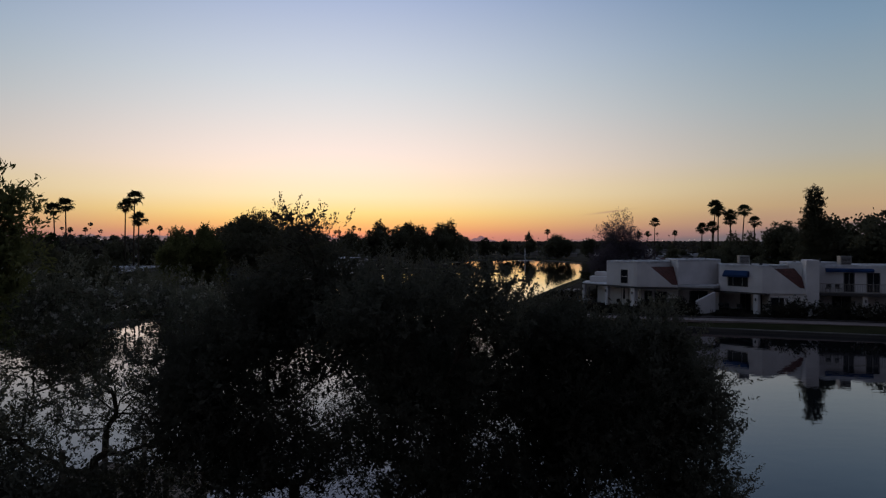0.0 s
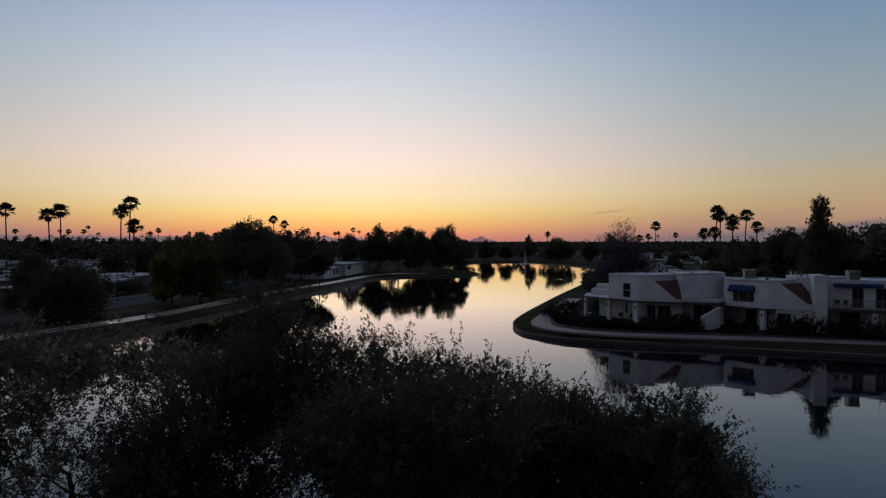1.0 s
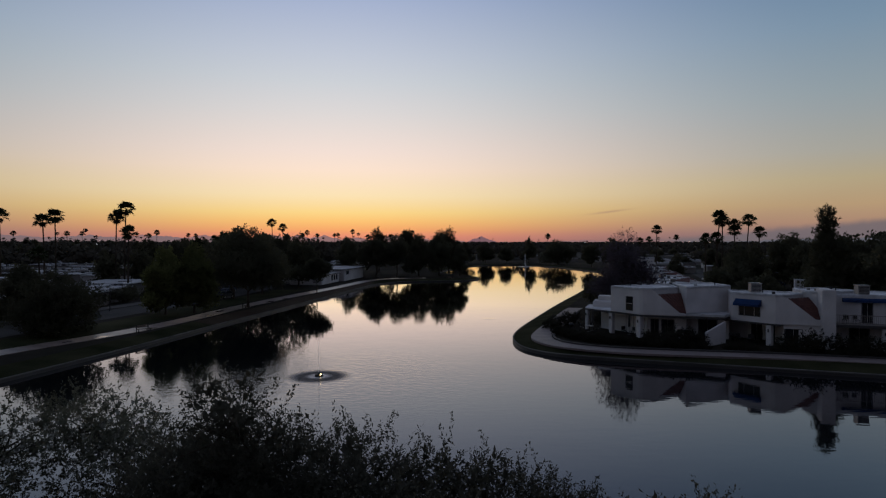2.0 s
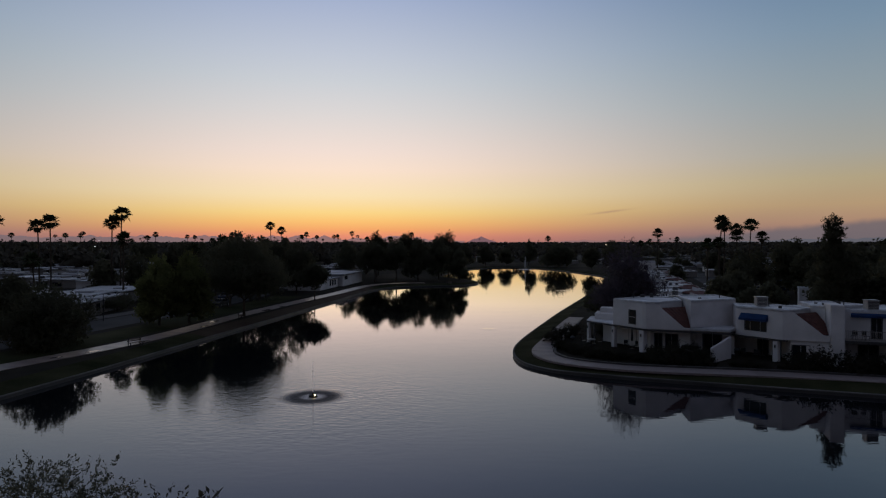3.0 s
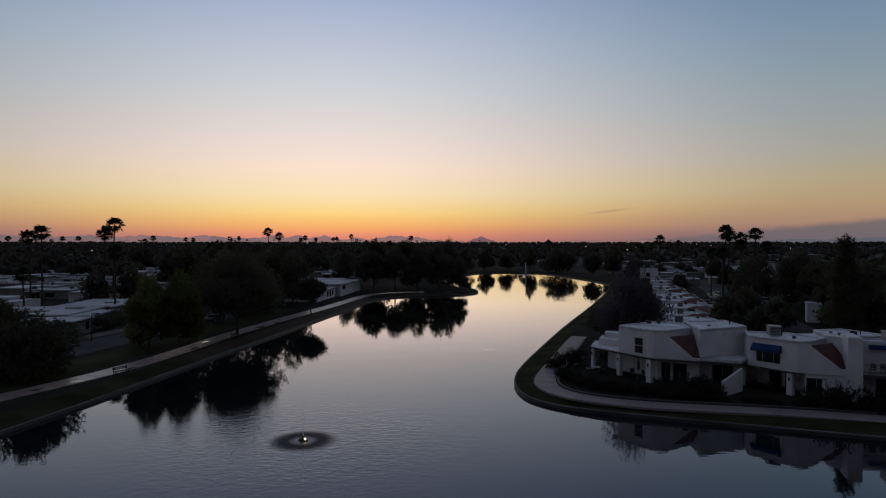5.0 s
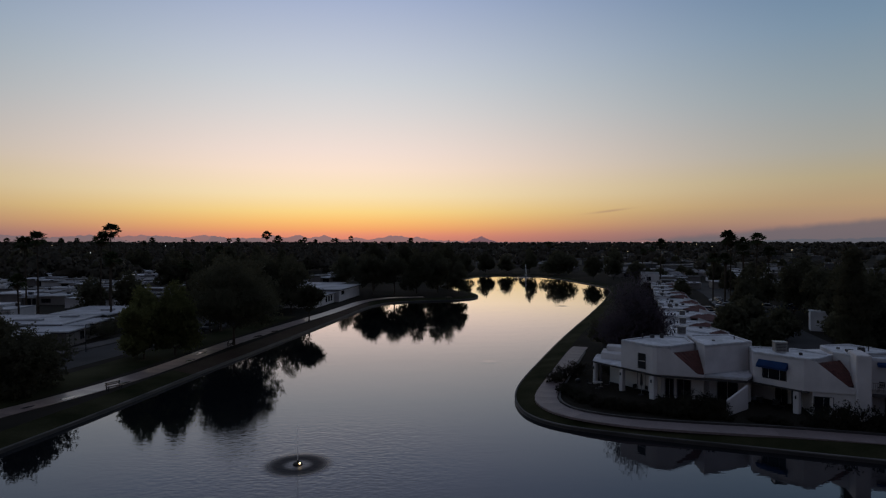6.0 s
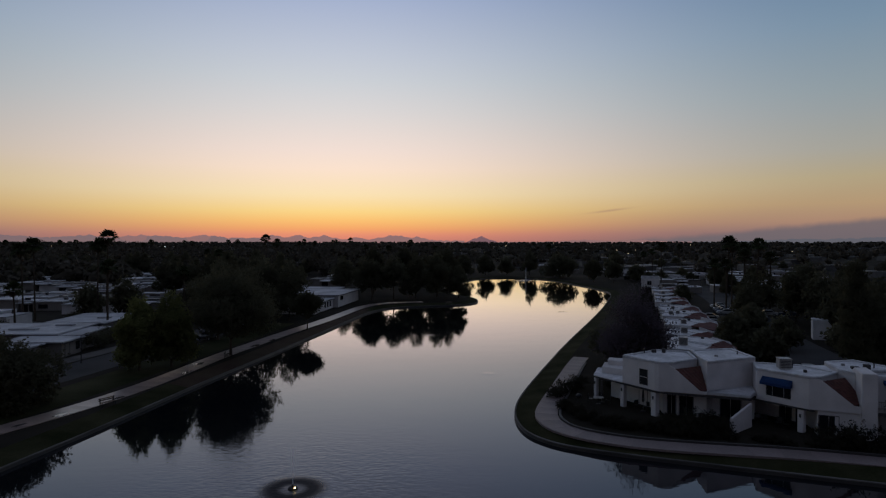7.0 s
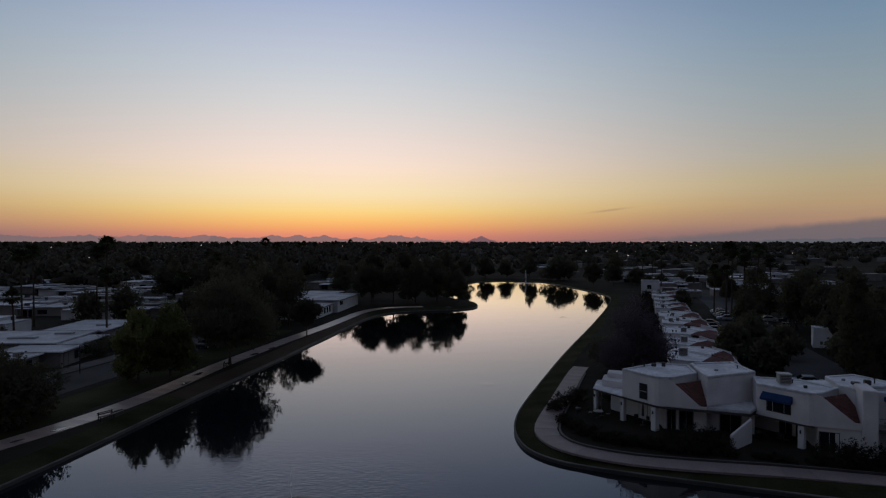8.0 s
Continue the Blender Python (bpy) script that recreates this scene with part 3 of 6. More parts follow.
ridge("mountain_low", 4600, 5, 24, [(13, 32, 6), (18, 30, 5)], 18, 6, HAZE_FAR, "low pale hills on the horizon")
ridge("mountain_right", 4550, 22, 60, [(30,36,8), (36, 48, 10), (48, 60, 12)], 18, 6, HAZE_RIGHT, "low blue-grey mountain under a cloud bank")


# ---- trees ----
def unit(v):
    return v / np.maximum(np.linalg.norm(v, axis=-1, keepdims=True), 1e-6)


def leaf_mesh(name, lobes, sprigs, per, leaf, width, sprig_len, mat, parent, rng, up=0.55, shell=0.5, label="", align=0.6, clump=0):
    """Leaves set along short shoots that grow outwards from rounded lobes; every leaf is a bent rhomb."""
    lobes = np.array(lobes, dtype=float)
    vol = lobes[:, 3] * lobes[:, 4] * lobes[:, 5]
    pick = rng.choice(len(lobes), sprigs, p=vol / vol.sum())
    L = lobes[pick]
    d = unit(rng.normal(size=(sprigs, 3)))
    rad = (shell + (1 - shell) * rng.random(sprigs) ** 0.6)[:, None] * (0.82 + 0.3 * rng.random((sprigs, 1)))
    start = L[:, :3] + d * rad * L[:, 3:6]
    if clump:
        # shoots gather in rounded puffs spread over the lobe
        hub_d = unit(rng.normal(size=(len(lobes), clump, 3)) + np.array([0, 0, 0.25]))
        hub_r = 0.35 + 0.65 * rng.random((len(lobes), clump, 1)) ** 0.5
        hub = lobes[:, None, :3] + hub_d * hub_r * lobes[:, None, 3:6]
        puff = (0.3 + 0.22 * rng.random((len(lobes), clump)))
        own = rng.integers(0, clump, sprigs)
        start = hub[pick, own] + d * rng.random((sprigs, 1)) ** 0.5 * (puff[pick, own] * L[:, 3])[:, None] * np.array([1.0, 1.0, 0.75])
    way = unit(d + np.array([0, 0, up]) + 0.45 * rng.normal(size=(sprigs, 3)))
    ln = sprig_len * (0.5 + rng.random(sprigs))
    k = (np.arange(per) + 0.5) / per
    pos = start[:, None, :] + way[:, None, :] * (ln[:, None] * k[None, :])[..., None]
    n = sprigs * per
    pos = pos.reshape(n, 3) + rng.normal(size=(n, 3)) * leaf * 0.35
    ax = unit(np.repeat(way, per, axis=0) * align + rng.normal(size=(n, 3)) * 0.75)
    side = unit(np.cross(ax, rng.normal(size=(n, 3))))
    l = leaf * (0.6 + 0.8 * rng.random((n, 1)))
    w = width * (0.6 + 0.8 * rng.random((n, 1)))
    nrm = np.cross(ax, side)
    v = np.stack((pos, pos + ax * l * 0.5 + side * w - nrm * w * 0.3, pos + ax * l, pos + ax * l * 0.5 - side * w - nrm * w * 0.3), axis=1).reshape(-1, 3)
    f = np.arange(n * 4).reshape(n, 4)
    Lr = np.repeat(L, per, axis=0)
    out = unit((pos - Lr[:, :3]) / Lr[:, 3:6])
    if clump:
        out = unit(out + 1.2 * unit(pos - np.repeat(hub[pick, own], per, axis=0)))
    out = unit(out + np.array([0, 0, 0.25]) + 0.18 * rng.normal(size=(n, 3)))
    return raw(name, v, f, mat, parent, label, rounded=np.repeat(out, 4, axis=0))


def limb_mesh(name, trunk_h, lobes, r0, mat, parent, rng, twigs=3, lean=(0, 0), fork=0.75):
    """A tapered trunk and arching limbs: every limb springs from the nearest wood already grown and bends out to a lobe, where it splits into twigs."""
    bm = bmesh.new()
    top = Vector((lean[0], lean[1], trunk_h))
    mid = top * 0.5 + Vector((rng.normal() * 0.12, rng.normal() * 0.12, 0)) * trunk_h * 0.3
    tube(bm, (0, 0, -0.25), mid, r0 * 1.15, r0 * 0.9, 9)
    tube(bm, mid - (mid.normalized() * 0.05), top, r0 * 0.9, r0 * fork, 9)
    grown = [(mid.lerp(top, 0.6), r0 * 0.8), (top, r0 * fork)]
    for lo in sorted(lobes, key=lambda q: (Vector(q[:3]) - top).length):
        c, rr = Vector(lo[:3]), Vector(lo[3:6])
        a, ra = min(grown, key=lambda g: (c - g[0]).length + 1.6 * max(0.0, g[0].z - c.z) + 0.4 * (g[0] - top).length)
        way = c - a
        out = Vector((way.x, way.y, 0.25 * way.z)) * 0.55 + Vector((rng.normal(), rng.normal(), rng.normal() * 0.5)) * 0.13 * way.length
        p, r = a, min(ra * 0.8, r0 * 0.6)
        steps = 5
        for k in range(1, steps + 1):
            f = k / steps
            q = a * (1 - f) ** 2 + (a + out) * 2 * f * (1 - f) + c * f ** 2
            if k < steps:
                q = q + Vector((rng.normal(), rng.normal(), rng.normal())) * 0.03 * way.length
            r1 = max(r0 * 0.12, r * 0.84)
            tube(bm, p, q, r, r1, 6)
            grown.append((q, r1))
            p, r = q, r1
        for _ in range(twigs):
            e = c + Vector((rng.normal() * rr.x, rng.normal() * rr.y, rng.normal() * rr.z * 0.8)) * 0.5
            s = grown[-1 - int(rng.integers(0, 3))][0]
            m = s.lerp(e, 0.5) + Vector((rng.normal(), rng.normal(), rng.normal())) * 0.12
            tube(bm, s, m, r0 * 0.14, r0 * 0.09, 5)
            tube(bm, m, e, r0 * 0.09, r0 * 0.035, 4)
    return part(name, bm, mat, parent)


def crown_lobes(rng, height, spread, trunk_h, count, squash=0.75, low=0.28):
    """Rounded masses packed into the outline of a broad crown."""
    out = []
    for i in range(count):
        a = 2 * math.pi * (i + rng.random() * 0.6) / count
        k = rng.random() ** 0.5 * 0.62
        z = trunk_h + (height - trunk_h) * (low + (0.78 - low) * rng.random() * (1 - 0.45 * k))
        r = spread * (0.36 + 0.16 * rng.random())
        rz = min(r * squash, (height - z) * 0.95 + 0.3)
        out.append((math.cos(a) * spread * k, math.sin(a) * spread * k, z, r, r, rz))
    out.append((0, 0, trunk_h + (height - trunk_h) * 0.62, spread * 0.45, spread * 0.45, (height - trunk_h) * 0.36))
    return out


def tree(seed, name, x, y, height, spread, label, mat=LEAF_DARK, trunk_h=None, sprigs=1100, per=12, leaf=0.28, width=0.09, sprig_len=0.6, lobes=9, group="", squash=0.75, shell=0.35, low=0.28):
    rng = np.random.default_rng(seed)
    trunk_h = trunk_h or height * 0.28
    t = thing(name, pose(x, y, GROUND_Z), label, "tree", group)
    lb = crown_lobes(rng, height, spread, trunk_h, lobes, squash, low)
    limb_mesh("trunk", trunk_h, lb, max(0.1, height * 0.017), BARK, t, rng, twigs=3 if sprigs > 1200 else 1)
    # fewer, slightly larger leaves of the same total cover
    few = max(4, round(per * 0.62))
    grow = (per / few) ** 0.5
    leaf_mesh("crown", lb, sprigs, few, leaf * grow, width * grow, sprig_len, mat, t, rng, shell=shell)
    return t


# ---- fan palms ----
def fan_palm(seed, x, y, height, label="tall slim fan palm with a shaggy head", scale=1.0, group="fan palms", thick=0.2):
    rng = np.random.default_rng(seed)
    t = thing("fan_palm", pose(x, y, GROUND_Z), label, "palm tree", group)
    h = height - GROUND_Z - 1.1 * scale
    bm = bmesh.new()
    bend = Vector((rng.normal() * 0.02, rng.normal() * 0.02, 0)) * h
    pts = [Vector((0, 0, -0.2)) + bend * (k / 6) ** 2 + Vector((0, 0, h * k / 6)) for k in range(7)]
    for k in range(6):
        tube(bm, pts[k], pts[k + 1], thick * (1.35 if k == 0 else 1.1 - 0.08 * k), thick * (1.1 - 0.08 * (k + 1)), 8)
    part("trunk", bm, PALM_BARK, t)
    head = np.array(pts[-1])

    def fans(count, el0, el1, reach, blades, droop):
        V, F = [], []
        for i in range(count):
            az, el = rng.random() * 6.283, radians(el0 + (el1 - el0) * rng.random())
            d = np.array([math.cos(az) * math.cos(el), math.sin(az) * math.cos(el), math.sin(el)])
            side = unit(np.cross(d, [0, 0, 1.0]) + 1e-4)
            upv = np.cross(side, d)
            stem = reach * (0.45 + 0.25 * rng.random())
            hub = head + d * stem
            n = len(V)
            V += [head + side * 0.03, head - side * 0.03, hub - side * 0.02, hub + side * 0.02]
            F.append((n, n + 1, n + 2, n + 3))
            for b in range(blades):
                th = radians(-105 + 210 * b / (blades - 1))
                bd = d * math.cos(th) + side * math.sin(th) + upv * 0.12 * rng.normal()
                ln = reach * 0.62 * (0.75 + 0.25 * math.cos(th))
                mid = hub + bd * ln * 0.55
                tip = hub + bd * ln + np.array([0, 0, -droop * ln * (0.5 + rng.random())])
                wv = unit(np.cross(bd, upv)) * ln * 0.12
                n = len(V)
                V += [hub, mid + wv, tip, mid - wv]
                F.append((n, n + 1, n + 2, n + 3))
        return np.array(V), np.array(F)

    v, f = fans(40, -28, 86, 1.6 * scale, 11, 0.34)
    raw("fronds", v, f, LEAF_PALM, t)
    v, f = fans(12, -85, -40, 1.15 * scale, 7, 0.2)
    raw("dead_fronds", v, f, LEAF_DRY, t, "dry brown hanging fronds")
    return t


# ---- the white lakeside townhouses ----
HOUSE_TURN = radians(-20)
HOUSE_AT = Matrix.Translation((21.5, 73.8, 0)) @ Matrix.Rotation(HOUSE_TURN, 4, "Z")


def window_unit(parent, x0, x1, y, z0, z1, mull=(0.5,), rail=False, name="window", m=None):
    """A window set in a front wall that faces -y: dark recess, frame and panes."""
    bm = bmesh.new()
    w = 0.06
    box(bm, x0, x1, y - 0.03, y + 0.05, z0, z0 + w)
    box(bm, x0, x1, y - 0.03, y + 0.05, z1 - w, z1)
    box(bm, x0, x0 + w, y - 0.028, y + 0.05, z0 + w, z1 - w)
    box(bm, x1 - w, x1, y - 0.028, y + 0.05, z0 + w, z1 - w)
    win = part(name, bm, DARK_TRIM, parent)
    if m:
        win.matrix_basis = m
    cuts = [x0 + w] + [x0 + (x1 - x0) * k for k in mull] + [x1 - w] if not rail else [x0 + w, x1 - w]
    for a, b in zip(cuts, cuts[1:]):
        zs = [(z0 + w, z1 - w)] if not rail else [(z0 + w, (z0 + z1) / 2 - 0.03), ((z0 + z1) / 2 + 0.03, z1 - w)]
        for za, zb in zs:
            bm = bmesh.new()
            box(bm, a + 0.02, b - 0.02, y + 0.0, y + 0.015, za, zb)
            part("pane", bm, GLASS, win)
    return win


def tile_roof(parent, corners, rows, cols):
    """A pitched roof of barrel tiles over a four-cornered slope: a bed and single tiles. corners: top front, low front, low back, top back."""
    A, B, C, D = [Vector(c) for c in corners]
    bm = bmesh.new()
    lo = [bm.verts.new(v - Vector((0, 0, 0.14))) for v in (A, B, C, D)]
    hi = [bm.verts.new(v) for v in (A, B, C, D)]
    bm.faces.new(lo[::-1])
    bm.faces.new(hi)
    for i in range(4):
        j = (i + 1) % 4
        bm.faces.new((lo[i], lo[j], hi[j], hi[i]))
    bmesh.ops.recalc_face_normals(bm, faces=bm.faces)
    bed = part("tile_roof", bm, TILE, parent, "dark red clay tile slope")
    for i in range(cols):
        for j in range(rows):
            u0, u1 = i / cols, (i + 0.86) / cols
            v0, v1 = j / rows, (j + 1.12) / rows
            v1 = min(v1, 1.0)

            def at(u, v):
                return A.lerp(D, u).lerp(B.lerp(C, u), v)

            up = (B - A).cross(D - A).normalized()
            up = up if up.z > 0 else -up
            p = [at(u0, v0), at((u0 + u1) / 2, v0) + up * 0.07, at(u1, v0), at(u1, v1) + up * 0.02, at((u0 + u1) / 2, v1) + up * 0.10, at(u0, v1) + up * 0.02]
            p = [q + up * 0.006 for q in p]
            o = sum(p, Vector()) / 6
            me = bpy.data.meshes.new("tile")
            me.from_pydata([q - o for q in p], [], [(0, 5, 4, 1), (1, 4, 3, 2), (5, 3, 4)])
            me.materials.append(TILE)
            t = new("tile", me)
            t.parent, t.location = bed, o
    return bed


def evaporative_cooler(m, s=1.0):
    """A boxy roof cooler: sheet-metal case with louvred sides on a curb."""
    t = thing("roof_cooler", m, "grey sheet-metal evaporative cooler standing on the flat roof", "cooler", "roof coolers")
    bm = bmesh.new()
    box(bm, -0.55 * s, 0.55 * s, -0.55 * s, 0.55 * s, 0.12, 1.05 * s, 0.03)
    part("case", bm, METAL_GREY, t)
    bm = bmesh.new()
    box(bm, -0.62 * s, 0.62 * s, -0.62 * s, 0.62 * s, 1.05 * s, 1.12 * s, 0.02)
    part("lid", bm, METAL_GREY, t)
    bm = bmesh.new()
    box(bm, -0.45 * s, 0.45 * s, -0.45 * s, 0.45 * s, 0.0, 0.12)
    part("curb", bm, ROOF_WHITE, t)
    for k in range(5):
        bm = bmesh.new()
        box(bm, -0.46 * s, 0.46 * s, -0.575 * s, -0.55 * s, (0.25 + 0.15 * k) * s, (0.32 + 0.15 * k) * s)
        part("louvre", bm, DARK_TRIM, t)
    return t


def awning(parent, x0, x1, y, z0, z1, out, m=None):
    bm = bmesh.new()
    a = [bm.verts.new(c) for c in ((x0, y, z1), (x1, y, z1), (x1, y - out, z0 + 0.12), (x0, y - out, z0 + 0.12), (x1, y - out, z0 - 0.1), (x0, y - out, z0 - 0.1), (x0, y, z0 - 0.05), (x1, y, z0 - 0.05))]
    bm.faces.new((a[0], a[3], a[2], a[1]))
    bm.faces.new((a[3], a[5], a[4], a[2]))
    bm.faces.new((a[0], a[6], a[5], a[3]))
    bm.faces.new((a[1], a[2], a[4], a[7]))
    bmesh.ops.solidify(bm, geom=bm.faces[:], thickness=0.03)
    cloth = part("awning", bm, BLUE_CLOTH, parent, "blue canvas awning over the window")
    if m:
        cloth.matrix_basis = m
    return cloth


def pillar(parent, x, y, z0, z1, w=0.5, m=None):
    bm = bmesh.new()
    box(bm, x - w / 2, x + w / 2, y, y + w, z0, z1, 0.04)
    post = part("pillar", bm, STUCCO, parent)
    if m:
        post.matrix_basis = m
    bm = bmesh.new()
    box(bm, x - 0.06, x + 0.06, y - 0.12, y, z1 - 0.75, z1 - 0.42, 0.02)
    part("wall_lamp", bm, IRON, post, "small dark wall lantern")
    return post


def wing_wall(h, a, b, z_high, z_step, z_low, lead, tail=0.6, foot=3.2, thick=0.24):
    """A wall from plan point a to b whose top runs level for lead metres, then falls to z_step and on to z_low, where it ends level for tail metres."""
    d = (Vector(b) - Vector(a))
    run = d.length
    bm = bmesh.new()
    prof = [(0.0, z_high), (lead, z_high - 0.06), (lead + 0.75, z_step), (run - tail, z_low), (run, z_low - 0.02), (run, foot), (0.0, foot)]
    fr = [bm.verts.new((x, 0.0, z)) for x, z in prof]
    bk = [bm.verts.new((x, thick, z)) for x, z in prof]
    bm.faces.new(fr)
    bm.faces.new(bk[::-1])
    n = len(prof)
    for i in range(n):
        j = (i + 1) % n
        bm.faces.new((fr[j], fr[i], bk[i], bk[j]))
    bmesh.ops.recalc_face_normals(bm, faces=bm.faces)
    bmesh.ops.bevel(bm, geom=bm.edges[:], offset=0.05, segments=2, affect="EDGES", clamp_overlap=True)
    wall = part("wing_wall", bm, STUCCO, h)
    wall.matrix_basis = Matrix.Translation((a[0], a[1], 0)) @ Matrix.Rotation(math.atan2(d.y, d.x), 4, "Z")
    return wall


def block(h, name, pts, z0, z1, roof="roof", rim=0.35, label="white coated flat roof with a low parapet", mat=None):
    """An upright stucco block closed by a flat roof with a softly rounded rim."""
    bm = bmesh.new()
    prism(bm, pts, z0, z1 - 0.14)
    part(name, bm, STUCCO, h)
    bm = bmesh.new()
    slab_with_parapet(bm, pts, z1 - 0.12, z1, rim)
    return part(roof, bm, mat or ROOF_WHITE, h, label)


def fascia(h, line, z, deep=0.16, thick=0.2):
    """A dark board along a broken line of plan points."""
    bm = bmesh.new()
    for a, b in zip(line, line[1:]):
        a, b = Vector(a), Vector(b)
        d = (b - a).normalized()
        nrm = Vector((-d.y, d.x)) * thick
        prism(bm, [tuple(a), tuple(b), tuple(b + nrm), tuple(a + nrm)], z, z + deep)
    return part("fascia", bm, DARK_TRIM, h, "dark timber fascia under the upper storey")


def roof_clutter(h, spots, z):
    for x, y, w, t in spots:
        bm = bmesh.new()
        if w < 0.2:
            tube(bm, (x, y, z - 0.1), (x, y, z + t), w, w, 8)
            tube(bm, (x, y, z + t - 0.06), (x, y, z + t), w * 1.7, w * 1.5, 8)
        else:
            box(bm, x - w / 2, x + w / 2, y - w / 2, y + w / 2, z - 0.05, z + t, 0.03)
        part("roof_vent", bm, DARK_TRIM if t > 0.2 else METAL_GREY, h)


F1 = pose(-1.95, 1.90, 0, 0, 0, -38.8)  # front of the corner house: x along the wall, y into the house
F2 = pose(10.85, 0.60, 0, 0, 0, -34.4)  # front of the second house


def townhouse_corner():
    h = thing("townhouse", HOUSE_AT, "white stucco corner townhouse with flat roofs and red tile slope", "house", "lakeside townhouses")
    # ground floor, set back under the upper storey
    bm = bmesh.new()
    prism(bm, [(-3.5, 6.3), (1.9, 1.95), (2.2, 0.55), (6.3, 0.35), (6.9, 1.6), (10.8, 1.6), (10.8, 12.0), (-3.5, 12.0)], 0.2, 3.24)
    part("ground_floor_wall", bm, STUCCO, h)
    # upper storey: a front turned from the row, then a wing wall before the tiles
    block(h, "upper_wall", [(-1.95, 1.90), (1.40, -0.79), (1.78, -0.96), (2.25, -0.98), (3.15, -0.72), (5.5, 2.5), (4.85, 6.5), (1.5, 6.7)], 3.2, 6.2)
    wing_wall(h, (2.2, -1.0), (6.25, -1.03), 6.14, 5.56, 3.50, 0.35)
    tile_roof(h, ((3.32, -0.74, 5.50), (5.70, -0.77, 3.52), (7.6, 1.0, 3.52), (6.3, 2.4, 5.50)), 9, 8)
    bm = bmesh.new()
    prism(bm, [(3.2, -0.72), (6.25, -0.74), (6.25, -0.3), (5.3, 2.5)], 3.1, 3.28)
    part("lower_deck", bm, STUCCO, h)
    # tower block, turned the other way
    block(h, "tower_wall", [(6.32, -0.35), (11.15, 4.05), (9.4, 9.0), (4.9, 6.6), (5.62, 2.52)], 3.2, 6.42, "tower_roof", 0.4)
    roof_clutter(h, [(7.4, 3.6, 0.35, 0.18), (9.6, 5.6, 0.06, 0.35), (1.2, 4.2, 0.5, 0.28), (2.2, 4.4, 0.4, 0.4), (0.2, 3.9, 0.07, 0.4), (-0.9, 3.2, 0.06, 0.3)], 6.28)
    bm = bmesh.new()
    prism(bm, [(-1.9, 2.1), (1.45, 6.75), (4.85, 6.65), (9.3, 9.05), (9.3, 11.9), (-1.9, 11.9)], 3.26, 3.42)
    part("rear_deck", bm, ROOF_WHITE, h)
    # low roofs
    bm = bmesh.new()
    slab_with_parapet(bm, [(6.27, -1.03), (10.15, -1.18), (10.78, 0.62), (10.78, 3.68), (6.36, -0.36)], 3.40, 3.5, 0.16)
    part("low_roof", bm, ROOF_OLD, h, "weathered white flat roof over the patio")
    bm = bmesh.new()
    prism(bm, [(-5.3, 4.62), (-1.97, 1.94), (-1.97, 9.0), (-5.3, 9.0)], 3.12, 3.24, 0.03)
    part("patio_roof", bm, ROOF_WHITE, h)
    bm = bmesh.new()
    prism(bm, [(-4.5, 6.1), (-1.97, 5.2), (-1.97, 9.0), (-4.5, 9.0)], 3.24, 3.95, 0.06)
    prism(bm, [(-4.0, 7.4), (-1.97, 7.0), (-1.97, 9.2), (-4.0, 9.2)], 3.95, 4.5, 0.06)
    part("side_parapet", bm, STUCCO, h)
    fascia(h, [(-5.3, 4.56), (1.44, -0.85), (2.2, -1.06), (6.27, -1.09), (10.1, -1.24), (10.8, 0.55)], 2.98)
    bm = bmesh.new()
    prism(bm, [(-5.1, 4.7), (1.5, -0.6), (2.2, -0.8), (10.0, -0.95), (10.6, 1.6), (6.9, 1.6), (2.2, 1.2), (-3.4, 6.4)], 3.06, 3.19)
    part("soffit", bm, STUCCO_TAN, h)
    for sx, w in ((-0.12, 0.5), (4.05, 0.62), (-4.1, 0.4)):
        pillar(h, sx, 0.04, 0.3, 3.0, w, F1)
    window_unit(h, 2.32, 3.36, -0.012, 3.52, 5.14, rail=True, m=F1)
    back = F1 @ pose(0, 2.50, 0)
    for x0, x1 in ((2.25, 3.35), (0.1, 1.3)):
        window_unit(h, x0, x1, -0.02, 0.5, 2.75, name="patio_door", m=back)
    front = pose(2.2, 0.52, 0, 0, 0, -2.8)
    for x0, x1 in ((0.35, 1.25), (1.5, 2.9)):
        window_unit(h, x0, x1, -0.02, 0.5, 2.6, name="patio_door", m=front)
    window_unit(h, 7.6, 9.6, 1.57, 0.5, 2.7, name="patio_door")
    return h


